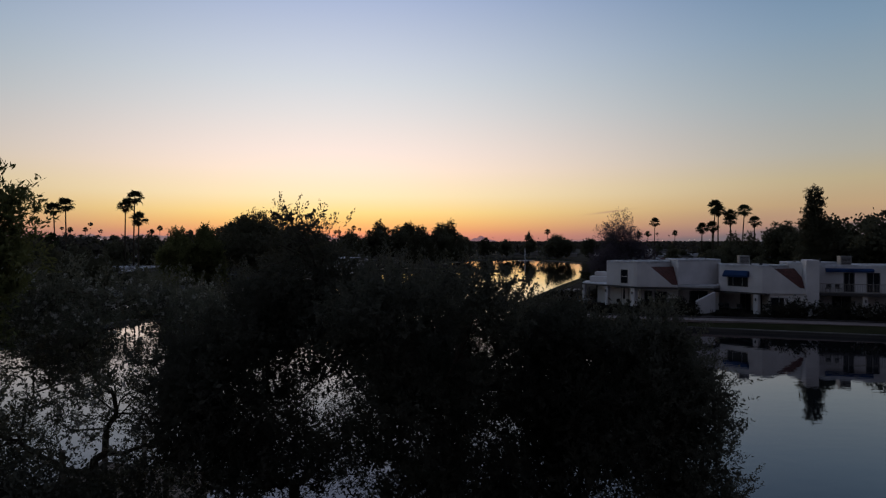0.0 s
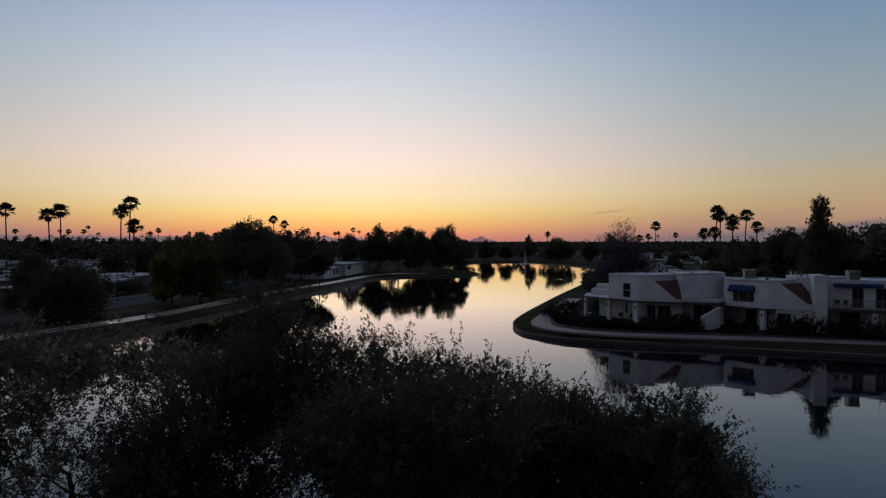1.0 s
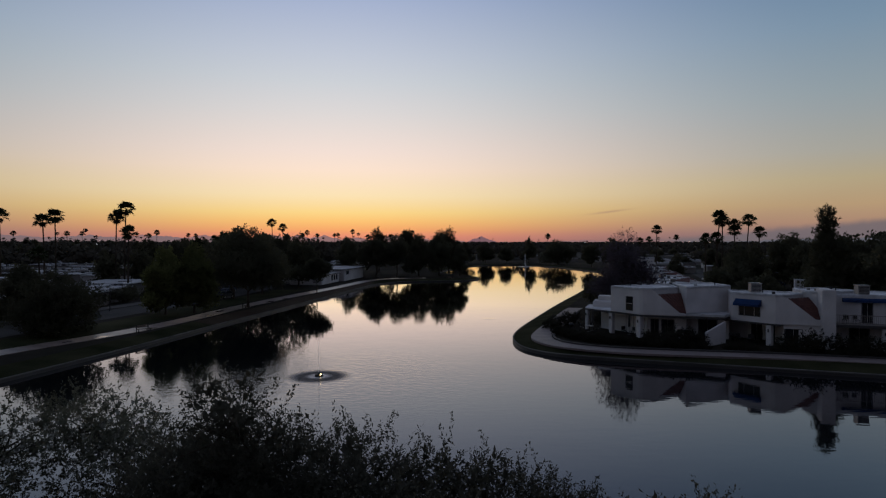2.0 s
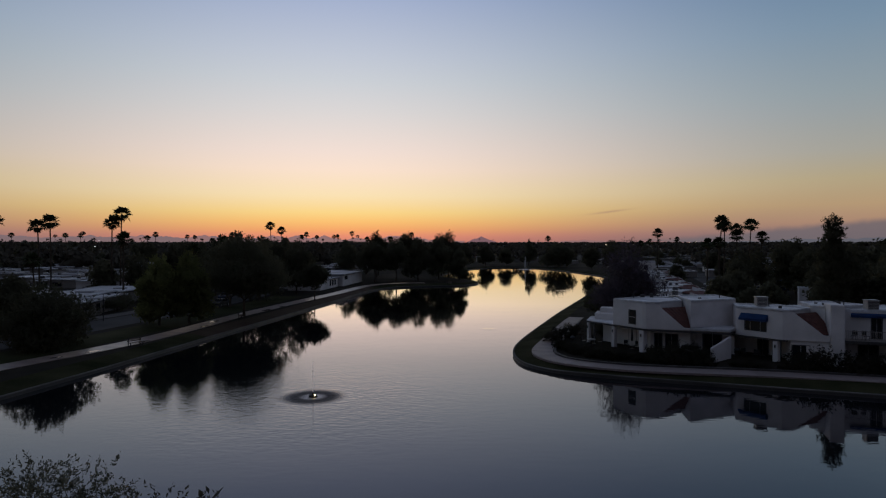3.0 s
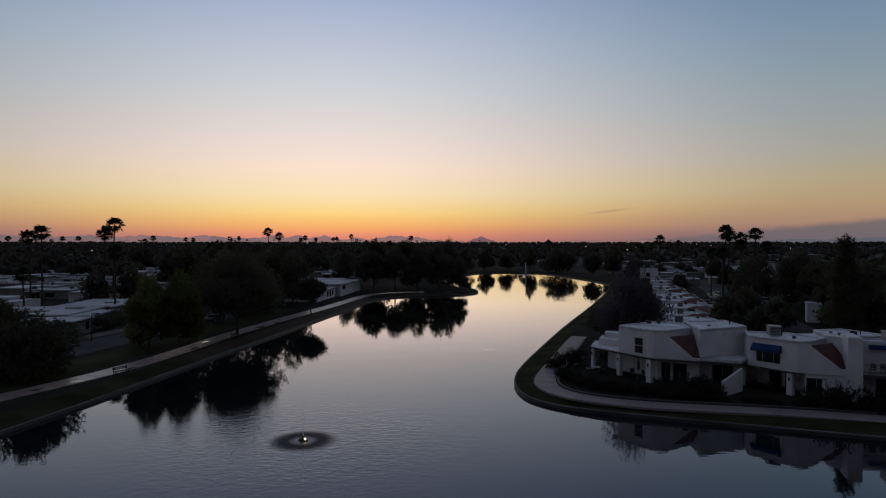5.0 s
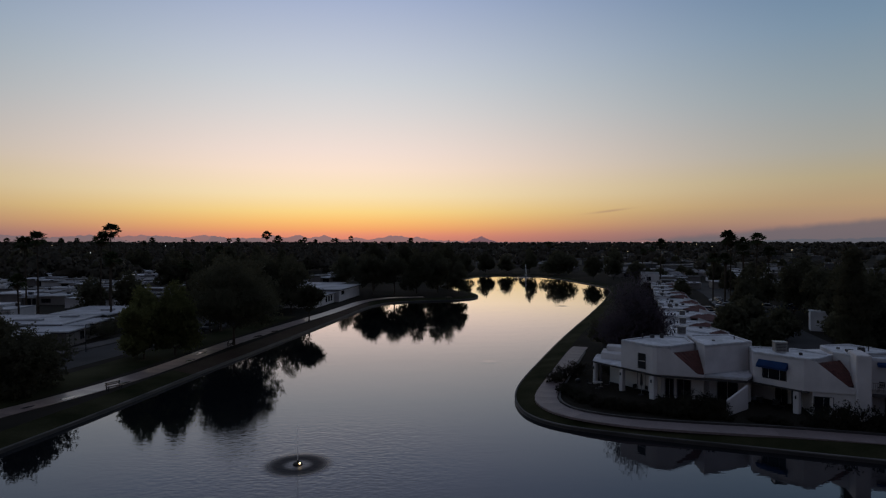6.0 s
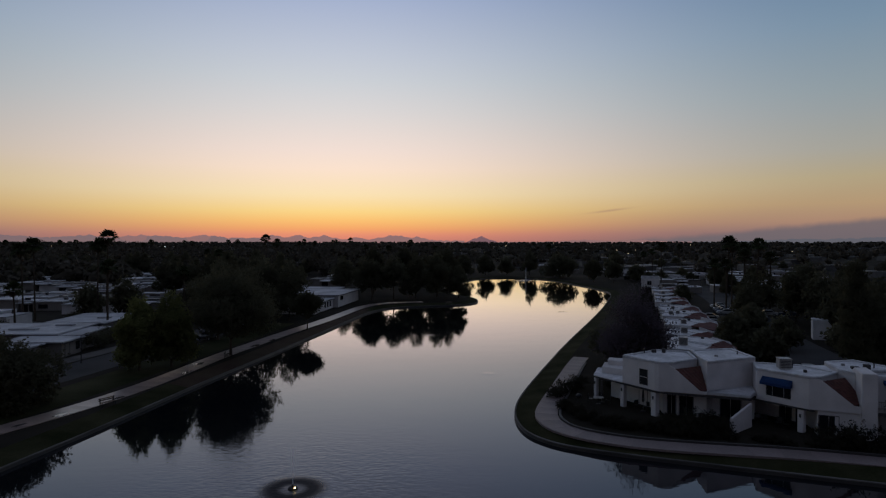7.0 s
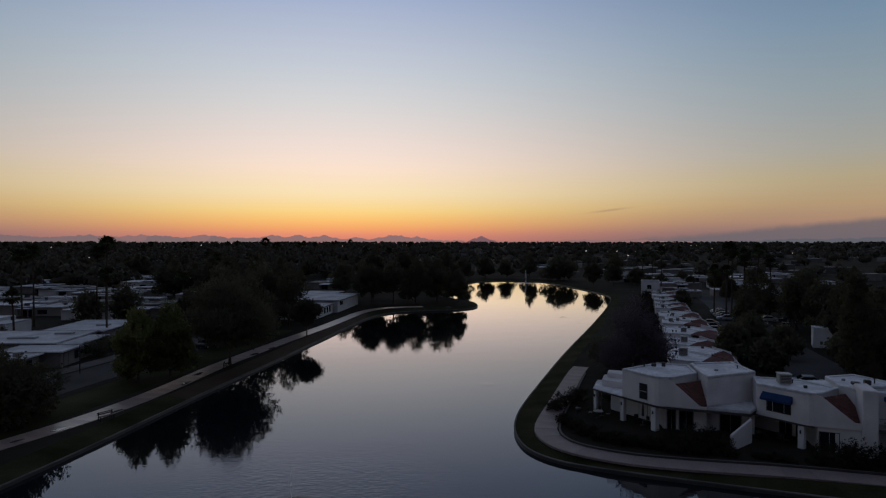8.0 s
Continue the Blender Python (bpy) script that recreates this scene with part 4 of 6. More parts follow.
def townhouse_second():
    h = thing("townhouse", HOUSE_AT, "white stucco townhouse with a blue awning and red tile slope", "house", "lakeside townhouses")
    bm = bmesh.new()
    prism(bm, [(10.82, 4.6), (15.3, 1.6), (15.6, -1.95), (18.96, -2.1), (19.0, 0.5), (24.0, 1.2), (24.0, 12.0), (10.82, 12.0)], 0.2, 2.9)
    part("ground_floor_wall", bm, STUCCO, h)
    block(h, "upper_wall", [(10.85, 0.60), (14.45, -1.87), (14.85, -2.06), (15.2, -2.08), (15.85, -1.9), (17.85, 1.1), (15.2, 4.0), (10.85, 3.9)], 2.86, 5.92)
    wing_wall(h, (15.15, -2.1), (18.96, -2.28), 5.86, 5.56, 3.48, 0.05, 0.5, 2.84)
    tile_roof(h, ((15.98, -1.86, 5.50), (18.50, -1.98, 3.50), (19.9, -0.6, 3.50), (18.7, 0.9, 5.50)), 9, 8)
    # upright pier that ends the wing wall
    bm = bmesh.new()
    prism(bm, [(18.96, -2.45), (20.18, -2.45), (20.18, 1.1), (18.96, 0.6)], 0.2, 6.52, 0.07)
    part("pier", bm, STUCCO, h)
    block(h, "rear_wall", [(18.94, -0.35), (18.94, 0.62), (20.2, 1.12), (24.0, 3.0), (20.6, 7.2), (17.6, 5.2), (17.87, 1.12)], 2.86, 6.2, "rear_roof")
    roof_clutter(h, [(19.6, 2.4, 0.7, 0.22), (20.6, 2.6, 0.55, 0.45), (21.4, 3.4, 0.06, 0.5), (18.9, 3.8, 0.3, 0.2)], 6.08)
    roof_clutter(h, [(15.0, 0.4, 0.3, 0.25), (14.2, 2.2, 0.06, 0.4)], 5.8)
    bm = bmesh.new()
    prism(bm, [(15.22, 4.02), (17.85, 1.14), (17.58, 5.2)], 3.2, 5.78)
    part("link_roof", bm, ROOF_WHITE, h)
    bm = bmesh.new()
    prism(bm, [(10.9, 3.95), (15.0, 4.06), (17.6, 5.26), (20.6, 7.26), (23.9, 8.0), (23.9, 11.9), (10.9, 11.9)], 2.92, 3.1)
    part("rear_deck", bm, ROOF_WHITE, h)
    fascia(h, [(10.2, 1.0), (14.5, -1.94), (14.9, -2.12), (15.3, -2.14)], 2.68)
    bm = bmesh.new()
    prism(bm, [(10.9, 0.8), (14.5, -1.7), (15.5, -1.9), (15.3, 1.6), (10.9, 4.5)], 2.74, 2.855)
    part("soffit", bm, STUCCO_TAN, h)
    pillar(h, 4.08, 0.04, 0.25, 2.7, 0.55, F2)
    awning(h, 0.55, 3.38, 0.0, 4.62, 5.24, 0.55, F2)
    window_unit(h, 0.92, 3.25, -0.012, 3.45, 4.75, mull=(0.26, 0.72), m=F2)
    back = F2 @ pose(-0.2, 3.28, 0)
    for x0, x1 in ((0.8, 2.0), (2.4, 3.6), (3.8, 4.7)):
        window_unit(h, x0, x1, -0.02, 0.45, 2.5, name="patio_door", m=back)
    window_unit(h, 15.65, 17.3, -2.01, 0.45, 2.42, name="patio_door", m=pose(0, 0, 0))
    return h


def townhouse_third():
    h = thing("townhouse", HOUSE_AT @ pose(0, -1.6, 0), "white stucco townhouse with a railed balcony and a long blue awning", "house", "lakeside townhouses")
    bm = bmesh.new()
    prism(bm, [(20.2, 1.5), (36.0, 1.5), (36.0, 8.0), (24.02, 8.0), (24.02, 2.9), (20.2, 2.6)], 0.2, 5.75)
    part("wall", bm, STUCCO, h)
    bm = bmesh.new()
    slab_with_parapet(bm, [(20.22, 1.48), (36.0, 1.48), (36.0, 8.0), (24.02, 8.0), (24.02, 4.5), (20.22, 2.58)], 5.86, 5.98)
    part("roof", bm, ROOF_WHITE, h)
    bm = bmesh.new()
    box(bm, 20.2, 27.5, -0.6, 1.48, 2.85, 3.05, 0.03)
    part("balcony", bm, STUCCO_TAN, h)
    bm = bmesh.new()
    box(bm, 20.2, 27.5, -0.66, -0.58, 2.78, 3.08)
    part("fascia", bm, DARK_TRIM, h)
    for k in range(47):
        bm = bmesh.new()
        x = 20.35 + k * 0.15
        box(bm, x - 0.012, x + 0.012, -0.56, -0.535, 3.05, 4.0)
        part("baluster", bm, STUCCO_TAN, h)
    bm = bmesh.new()
    box(bm, 20.25, 27.5, -0.58, -0.52, 4.0, 4.06)
    part("handrail", bm, STUCCO_TAN, h)
    awning(h, 21.2, 25.6, 1.5, 5.3, 5.6, 0.4)
    for x0, x1 in ((22.9, 23.9), (25.0, 26.2)):
        window_unit(h, x0, x1, 1.47, 3.1, 5.15, name="balcony_door")
    window_unit(h, 21.8, 23.6, 1.47, 0.5, 2.6, name="patio_door")
    pillar(h, 24.4, -0.5, 0.3, 2.85, 0.45)
    pillar(h, 27.2, -0.5, 0.3, 2.85, 0.45)
    return h


townhouse_corner()
townhouse_second()
townhouse_third()
for u, v, z, s in ((13.35, 1.5, 5.79, 0.98), (23.1, 0.6, 5.86, 0.95)):
    evaporative_cooler(HOUSE_AT @ pose(u, v, z, 0, 0, 8), s)

# garden wall beside the second patio
t = thing("garden_wall", HOUSE_AT, "white stucco garden wall with a stepped top", "wall")
bm = bmesh.new()
prism(bm, [(7.98, -4.6), (8.2, -4.7), (10.25, -1.3), (10.03, -1.2)], 0.2, [2.05, 2.05, 2.85, 2.85], 0.05)
part("wall_panel", bm, STUCCO, t)


# ---- the terrace of townhouses behind, along the lake ----
TERRACE_AT = Matrix.Translation((32.6, 93.5, 0)) @ Matrix.Rotation(radians(-17.5), 4, "Z")


def terrace_house(k, u0, v0, wide, deep, tall):
    """One unit of the row: a low deck, two raised blocks set askew to the row, and tile slopes on the street side."""
    r = random.Random(k + 40)
    h = thing("terrace_house", TERRACE_AT @ pose(u0, v0, 0), "white stucco terraced house with flat roofs and red tile slopes", "house", "terrace behind the corner")
    w, d = wide, deep

    def at(*pts):
        return [(w * (x + r.uniform(-0.025, 0.025)), d * (y + r.uniform(-0.02, 0.02))) for x, y in pts]

    bm = bmesh.new()
    prism(bm, [(0, 0.02), (w, 0.02), (w, d), (0, d)], 0.2, tall - 0.72)
    part("wall", bm, STUCCO, h)
    bm = bmesh.new()
    slab_with_parapet(bm, [(0, 0.02), (w, 0.02), (w, d), (0, d)], tall - 0.62, tall - 0.5, 0.22)
    part("low_roof", bm, ROOF_OLD, h, "weathered white flat roof")
    coat = ROOF_WHITE if k < 4 else ROOF_OLD
    z1, z2 = tall + r.uniform(-0.05, 0.3), tall + r.uniform(-0.3, 0.2)
    block(h, "front_block", at((-0.03, 0.10), (0.40, 0.03), (0.62, 0.40), (0.30, 0.60), (-0.03, 0.56)), 0.3, z1, "roof", 0.28, mat=coat)
    block(h, "rear_block", at((0.04, 0.63), (0.34, 0.62), (0.58, 0.46), (0.86, 0.76), (0.58, 0.97), (0.04, 0.95)), 0.3, z2, "roof", 0.28, mat=coat)
    tile_roof(h, ((w * 0.41, d * 0.04, z1 - 0.02), (w * 0.96, d * 0.07, tall - 0.75), (w * 1.03, d * 0.38, tall - 0.75), (w * 0.62, d * 0.39, z1 - 0.02)), 6, 6)
    tile_roof(h, ((w * 0.60, d * 0.47, z2 - 0.03), (w * 1.0, d * 0.44, tall - 0.75), (w * 1.06, d * 0.72, tall - 0.75), (w * 0.86, d * 0.75, z2 - 0.03)), 5, 5)
    bm = bmesh.new()
    a = w * r.uniform(0.62, 0.72)
    prism(bm, [(a, d * 0.92), (w * 1.02, d * 0.92), (w * 1.02, d * 0.95), (a, d * 0.95)], 0.3, [tall + 0.25, tall - 0.5, tall - 0.5, tall + 0.25], 0.03)
    part("wing_wall", bm, STUCCO, h)
    # a row of vent pipes and some boxes on the roof
    a, b = w * r.uniform(0.06, 0.2), d * r.uniform(0.2, 0.45)
    roof_clutter(h, [(a + 0.55 * q, b, 0.09, r.uniform(0.3, 0.45)) for q in range(r.randint(2, 4))], z1 - 0.1)
    roof_clutter(h, [(w * r.uniform(0.15, 0.55), d * r.uniform(0.7, 0.9), r.uniform(0.35, 0.6), r.uniform(0.15, 0.4)) for q in range(r.randint(1, 3))], z2 - 0.1)
    for x in (0.06, 0.22):
        window_unit(h, w * x, w * x + 0.9, -0.0, tall - 2.4, tall - 1.1)
    return h


along = 0.0
for k, deep in enumerate((14.2, 11.0, 15.5, 12.5, 16.5, 10.5, 14.0, 12.0, 15.0, 10.0)):
    r = random.Random(k + 3)
    u0 = r.uniform(-0.5, 0.5)
    level = 3.55 + (r.uniform(-0.22, 0.16) if k > 1 else 0.0)
    terrace_house(k, u0, along, 8.4 + r.uniform(-0.9, 1.4), deep - 0.04, level)
    if k > 1:
        for q in range(r.randint(1, 2)):
            evaporative_cooler(TERRACE_AT @ pose(u0 + r.uniform(1.2, 3.2), along + deep * r.choice((0.3, 0.45, 0.78)), level - 0.1, 0, 0, r.uniform(-10, 10)), r.uniform(0.6, 0.85))
    along += deep
evaporative_cooler(TERRACE_AT @ pose(1.3, 5.6, 3.5), 1.05)
evaporative_cooler(TERRACE_AT @ pose(2.3, 18.2, 3.5), 0.9)

# two-storey end block of the terrace
h = thing("end_house", pose(70.0, 224.0, 0, 0, 0, -18), "white stucco two-storey house at the end of the terrace", "house")
bm = bmesh.new()
prism(bm, [(0, 0), (6, 0), (6, 8), (0, 8)], 0.2, 6.0)
part("wall", bm, STUCCO, h)
bm = bmesh.new()
slab_with_parapet(bm, [(-0.02, -0.02), (6.02, -0.02), (6.02, 8.02), (-0.02, 8.02)], 6.0, 6.4)
part("roof", bm, ROOF_WHITE, h)
window_unit(h, 2.0, 3.4, -0.02, 3.6, 5.0)


# ---- low flat-roofed houses of the neighbourhood ----
def flat_house(seed, x, y, turn, wide, deep, tall=3.1):
    """A low house of three or four boxy volumes of unlike height, each with its own flat roof, a shaded porch and roof gear."""
    r = random.Random(seed * 7 + 1)
    h = thing("bungalow", pose(x, y, 0, 0, 0, turn), "low stucco bungalow with stepped white flat roofs", "house", "flat-roofed bungalows")
    wall = STUCCO_TAN if seed % 3 else STUCCO
    cut1, cut2, mid = wide * r.uniform(0.28, 0.4), wide * r.uniform(0.62, 0.75), deep * r.uniform(0.4, 0.6)
    vols = [(0.0, cut1, r.uniform(0.0, 1.5), deep, tall + r.uniform(-0.1, 0.35)), (cut1, cut2, r.uniform(0.8, 2.4), mid, tall + r.uniform(-0.45, 0.0)),
            (cut1, cut2, mid, deep, tall + r.uniform(0.0, 0.5)), (cut2, wide, r.uniform(-0.5, 1.0), deep * r.uniform(0.7, 1.0), tall + r.uniform(-0.4, 0.1))]
    for q, (x0, x1, y0, y1, z) in enumerate(vols):
        bm = bmesh.new()
        prism(bm, [(x0 + 0.012, y0 + 0.25), (x1 - 0.012, y0 + 0.25), (x1 - 0.012, y1 - 0.012), (x0 + 0.012, y1 - 0.012)], 0.3, z - 0.24)
        part("wall", bm, wall, h)
        bm = bmesh.new()
        over = r.choice((0.05, 0.3, 0.5))
        slab_with_parapet(bm, [(x0 + 0.008 * q, y0 + 0.25 - over), (x1 - 0.008 * q, y0 + 0.25 - over), (x1 - 0.008 * q, y1 - 0.008), (x0 + 0.008 * q, y1 - 0.008)], z - 0.1, z, r.uniform(0.12, 0.25))
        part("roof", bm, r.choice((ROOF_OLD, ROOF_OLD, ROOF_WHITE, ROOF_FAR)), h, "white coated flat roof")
    # porch: a thin roof on posts with a dark opening behind
    x0, x1, y0 = cut1 + 0.3, cut2 - 0.3, vols[1][2]
    bm = bmesh.new()
    box(bm, x0, x1, y0 - 2.2, y0 - 0.3, tall - 0.62, tall - 0.5, 0.02)
    part("porch_roof", bm, ROOF_OLD, h)
    for px in (x0 + 0.2, x1 - 0.2):
        bm = bmesh.new()
        box(bm, px - 0.08, px + 0.08, y0 - 2.1, y0 - 1.94, 0.3, tall - 0.62)
        part("porch_post", bm, wall, h)
    window_unit(h, x0 + 0.4, min(x1 - 0.2, x0 + 3.0), y0 + 0.23, 0.5, 2.2, name="porch_door")
    if r.random() < 0.6:
        a = vols[3][0] + 0.6
        window_unit(h, a, min(wide - 0.5, a + r.choice((1.2, 2.4))), vols[3][2] + 0.23, 1.1, 2.2, name="window")
    for q in range(r.randint(2, 5)):
        v = r.choice(vols)
        bm = bmesh.new()
        a, b = r.uniform(v[0] + 0.4, max(v[0] + 0.5, v[1] - 1.6)), r.uniform(v[2] + 0.8, v[3] - 1.2)
        box(bm, a, a + r.uniform(0.35, 1.1), b, b + r.uniform(0.35, 0.9), v[4] - 0.12, v[4] + r.uniform(0.2, 0.75), 0.03)
        part("roof_unit", bm, r.choice((METAL_GREY, DARK_TRIM, ROOF_OLD)), h)
    return h


BUNGALOWS = [(-108, 134, 4, 20, 12.5, 3.1), (-128, 141, 5, 16, 12, 3.1), (-116, 168, 4, 18, 12, 3.3), (-93, 160, 5, 12, 10, 3.1), (-98, 180.5, 0, 26, 12, 3.2), (-136, 178, 5, 18, 12, 3.3), (-122, 186, 2, 17, 11, 3.3),
             (-84, 205, 2, 20, 11, 3.2), (-118, 206, 3, 20, 11, 3.3), (-148, 194, 4, 18, 11, 3.2), (79, 228, -14, 13, 9.5, 3.2), (96, 225, -14, 14, 9.5, 3.2),
             (-142, 226, 3, 20, 14, 3.3), (-115, 224, 4, 18, 14, 3.2), (-90, 232, 2, 18, 12, 3.2), (-132, 262, 3, 20, 14, 3.2), (-104, 276, 3, 22, 14, 3.2), (-176, 268, 4, 20, 14, 3.3),
             (-150, 306, 3, 22, 14, 3.2), (-112, 318, 3, 22, 14, 3.2), (-55, 262, -6, 16, 14, 3.1), (-52, 290, -6, 16, 14, 3.1), (-48, 322, -6, 18, 14, 3.1), (-200, 318, 4, 22, 14, 3.2), 
             (112, 262, -10, 22, 12, 3.0), (138, 300, -8, 22, 12, 3.1), (104, 330, -8, 24, 14, 3.1), (88, 372, -6, 24, 14, 3.1), (130, 372, -6, 22, 14, 3.1), (60, 420, 0, 26, 14, 3.2), (168, 340, -6, 24, 14, 3.1), (60, 366, 0, 20, 12, 3.0),
             (-64, 186, 3, 14, 11, 3.1), (-66, 236, -2, 15, 12, 3.1), (-86, 256, 2, 16, 12, 3.1), (-160, 240, 4, 18, 13, 3.2), (-176, 232, 4, 14, 12, 3.2), (-84, 168, 4, 13, 10, 3.1), (-66, 220, 2, 14, 11, 3.2), (-152, 160, 5, 16, 11, 3.2), (-100, 250, 2, 12, 11, 3.2), (-160, 210, 4, 16, 11, 3.3),
             (112, 226, -14, 16, 10, 3.2), (90, 262, -12, 16, 10, 3.1), (122, 282, -10, 14, 10, 3.1), (98, 290, -10, 16, 10, 3.1), (150, 262, -10, 18, 11, 3.1), (82, 306, -8, 14, 10, 3.0), (118, 312, -8, 18, 11, 3.1), (150, 322, -8, 18, 11, 3.1), (132, 240, -12, 14, 10, 3.1)]
for i, (x, y, a, w, d, tl) in enumerate(BUNGALOWS):
    flat_house(i, x, y, a, w, d, tl)

# low rambling bungalow beside the street: wings of unlike height under flat roofs
def wing_house(m, name, wings, label, wall, windows):
    h = thing(name, m, label, "house")
    for x0, x1, y0, y1, z in wings:
        bm = bmesh.new()
        box(bm, x0 + 0.5, x1 - 0.5, y0 + 0.4, y1 - 0.4 if y1 - y0 > 3 else y1, 0.2, z - 0.3)
        part("wall", bm, wall, h)
        bm = bmesh.new()
        slab_with_parapet(bm, [(x0, y0), (x1, y0), (x1, y1 - 0.02), (x0, y1 - 0.02)], z - 0.06, z, 0.25)
        part("roof", bm, ROOF_OLD, h, "white coated flat roof")
        bm = bmesh.new()
        box(bm, x0 + 0.06, x1 - 0.06, y0 + 0.06, y1 - 0.1, z - 0.36, z - 0.215)
        part("fascia", bm, DARK_TRIM, h)
    for x, y0, y1, z0, z1, nm in windows:
        bm = bmesh.new()
        box(bm, x - 0.02, x + 0.03, y0, y1, z0, z1)
        win = part(nm, bm, DARK_TRIM, h)
        for k in range(2):
            bm = bmesh.new()
            w = (y1 - y0) / 2
            box(bm, x + 0.031, x + 0.045, y0 + w * k + 0.06, y0 + w * (k + 1) - 0.04, z0 + 0.06, z1 - 0.06)
            part("pane", bm, GLASS if nm == "window" else STUCCO_TAN, win)
    return h


NEAR_AT = pose(-57.5, 98.0, 0, 0, 0, 4)
wing_house(NEAR_AT, "rambling_bungalow", [(-12.0, -1.6, 0.0, 5.7, 3.0), (-9.0, 1.0, 5.7, 12.4, 3.12), (-22.0, -3.4, 12.4, 27.0, 3.45), (-3.4, 0.2, 12.4, 23.0, 3.2), (-15.0, -3.0, 27.0, 45.0, 3.2)],
           "rambling tan stucco bungalow with stepped white flat roofs", STUCCO_TAN, [(0.51, 7.0, 9.6, 0.6, 2.6, "garage_door"), (0.51, 10.2, 11.4, 1.2, 2.5, "window"), (-0.3, 15.0, 17.0, 1.1, 2.4, "window"), (-2.1, 1.5, 3.4, 1.1, 2.4, "window")])
for x, y, z, w in ((-14.0, 17.0, 3.44, 4.5), (-9.0, 22.0, 3.44, 3.0), (-8.0, 35.0, 3.19, 2.4)):
    t = thing("roof_step", NEAR_AT @ pose(x, y, z), "low white plinth on the flat bungalow roof", "roof plinth", "roof plinths")
    bm = bmesh.new()
    box(bm, 0, w, 0, 1.3, -0.02, 0.24, 0.05)
    part("plinth", bm, ROOF_OLD, t)
t = thing("roof_box", NEAR_AT @ pose(-4.0, 2.0, 2.99), "grey metal cooler on the low bungalow roof", "cooler")
bm = bmesh.new()
box(bm, 0, 0.9, 0, 0.9, 0, 0.7, 0.03)
part("case", bm, METAL_GREY, t)

# long low house by the bay, its windows to the footpath
LAKE_AT = pose(-30.4, 161.0, 0, 0, 0, -6.5)
wing_house(LAKE_AT, "lake_bungalow", [(-9.5, 0.0, 0.0, 17.0, 3.3), (-17.0, 1.2, 17.0, 40.0, 4.0), (-25.0, -7.0, 40.0, 52.0, 3.7), (-20.0, -9.5, 5.0, 17.0, 3.1)],
           "white stucco bungalow with dark windows beside the footpath", STUCCO, [(-0.51, 9.0, 10.3, 1.2, 2.7, "window"), (-0.51, 11.2, 12.5, 1.2, 2.7, "window"), (-0.51, 13.4, 14.7, 1.2, 2.7, "window"), (0.69, 19.5, 22.5, 2.3, 3.4, "window")])

# white block house between the trees on the far side of the lane
h = thing("gable_wall", pose(68.6, 122.3, 0, 0, 0, -25), "plain white stucco gable wall standing among dark trees", "wall")
bm = bmesh.new()
prism(bm, [(0, 0), (2.3, 0), (3.1, 0), (4.2, 0), (4.2, 3.0), (3.1, 3.0), (2.3, 3.0), (0, 3.0)], 0.2, [4.1, 4.1, 2.9, 1.4, 1.4, 2.9, 4.1, 4.1], 0.04)
part("wall", bm, STUCCO, h)
bm = bmesh.new()
slab_with_parapet(bm, [(-0.06, -0.06), (2.36, -0.06), (2.36, 3.06), (-0.06, 3.06)], 4.16, 4.24, 0.1)
part("coping", bm, ROOF_WHITE, h)
h = thing("roof_pavilion", pose(79.0, 120.0, 0, 0, 0, -20), "small white stucco roof house among dark trees", "house")
bm = bmesh.new()
prism(bm, [(0, 0), (2.8, 0), (2.8, 2.5), (0, 2.5)], 0.2, 6.0)
part("wall", bm, STUCCO, h)
bm = bmesh.new()
slab_with_parapet(bm, [(-0.1, -0.1), (2.9, -0.1), (2.9, 2.6), (-0.1, 2.6)], 6.1, 6.25, 0.2)
part("roof", bm, ROOF_WHITE, h)


# skylights on the nearest bungalow roofs
def skylight(m):
    t = thing("skylight", m, "small domed skylight on a white flat roof", "skylight", "skylights")
    bm = bmesh.new()
    box(bm, -0.45, 0.45, -0.45, 0.45, 0.0, 0.14)
    part("curb", bm, ROOF_WHITE, t)
    bm = bmesh.new()
    bmesh.ops.create_uvsphere(bm, u_segments=12, v_segments=8, radius=0.42, matrix=pose(0, 0, 0.14) @ Matrix.Diagonal((1, 1, 0.55, 1)))
    part("dome", bm, GLASS, t, smooth=True)
    return t


for i in (0, 1, 2, 4, 5):
    x, y, a, w, d, tl = BUNGALOWS[i]
    for fx, fy in ((0.25, 0.35), (0.45, 0.7)):
        skylight(pose(x, y, 0, 0, 0, a) @ pose(w * fx, d * fy, tl))


# ---- trees along the banks ----
tree(11, "shade_tree", -32.3, 106.4, 13.6, 7.8, "broad dark shade tree on the lake bank", trunk_h=2.6, low=0.22, lobes=16, sprigs=5600, per=14, leaf=0.22, width=0.07)
tree(12, "shade_tree", -37.7, 97.6, 10.9, 3.7, "round green street tree beside the footpath", mat=LEAF_GREEN, trunk_h=1.1, low=0.08, lobes=16, sprigs=3000, per=14, leaf=0.24, width=0.08)
tree(13, "shade_tree", -41.1, 95.2, 10.4, 3.4, "round green street tree beside the footpath", mat=LEAF_GREEN, trunk_h=1.1, low=0.08, lobes=16, sprigs=3000, per=14, leaf=0.24, width=0.08)
tree(14, "small_tree", -26.6, 135.0, 7.6, 3.2, "small dark tree by the footpath", trunk_h=1.8, sprigs=1300)
tree(16, "bush_tree", -54.8, 84.0, 8.0, 3.4, "low dark tree beside the street", trunk_h=0.7, low=0.12, lobes=12, sprigs=1800, per=12, leaf=0.24, width=0.08)
tree(15, "bush_tree", -44.6, 74.6, 7.3, 5.0, "low spreading dark tree on the lawn", trunk_h=0.7, low=0.12, lobes=14, sprigs=2800, per=14, leaf=0.22, width=0.07)
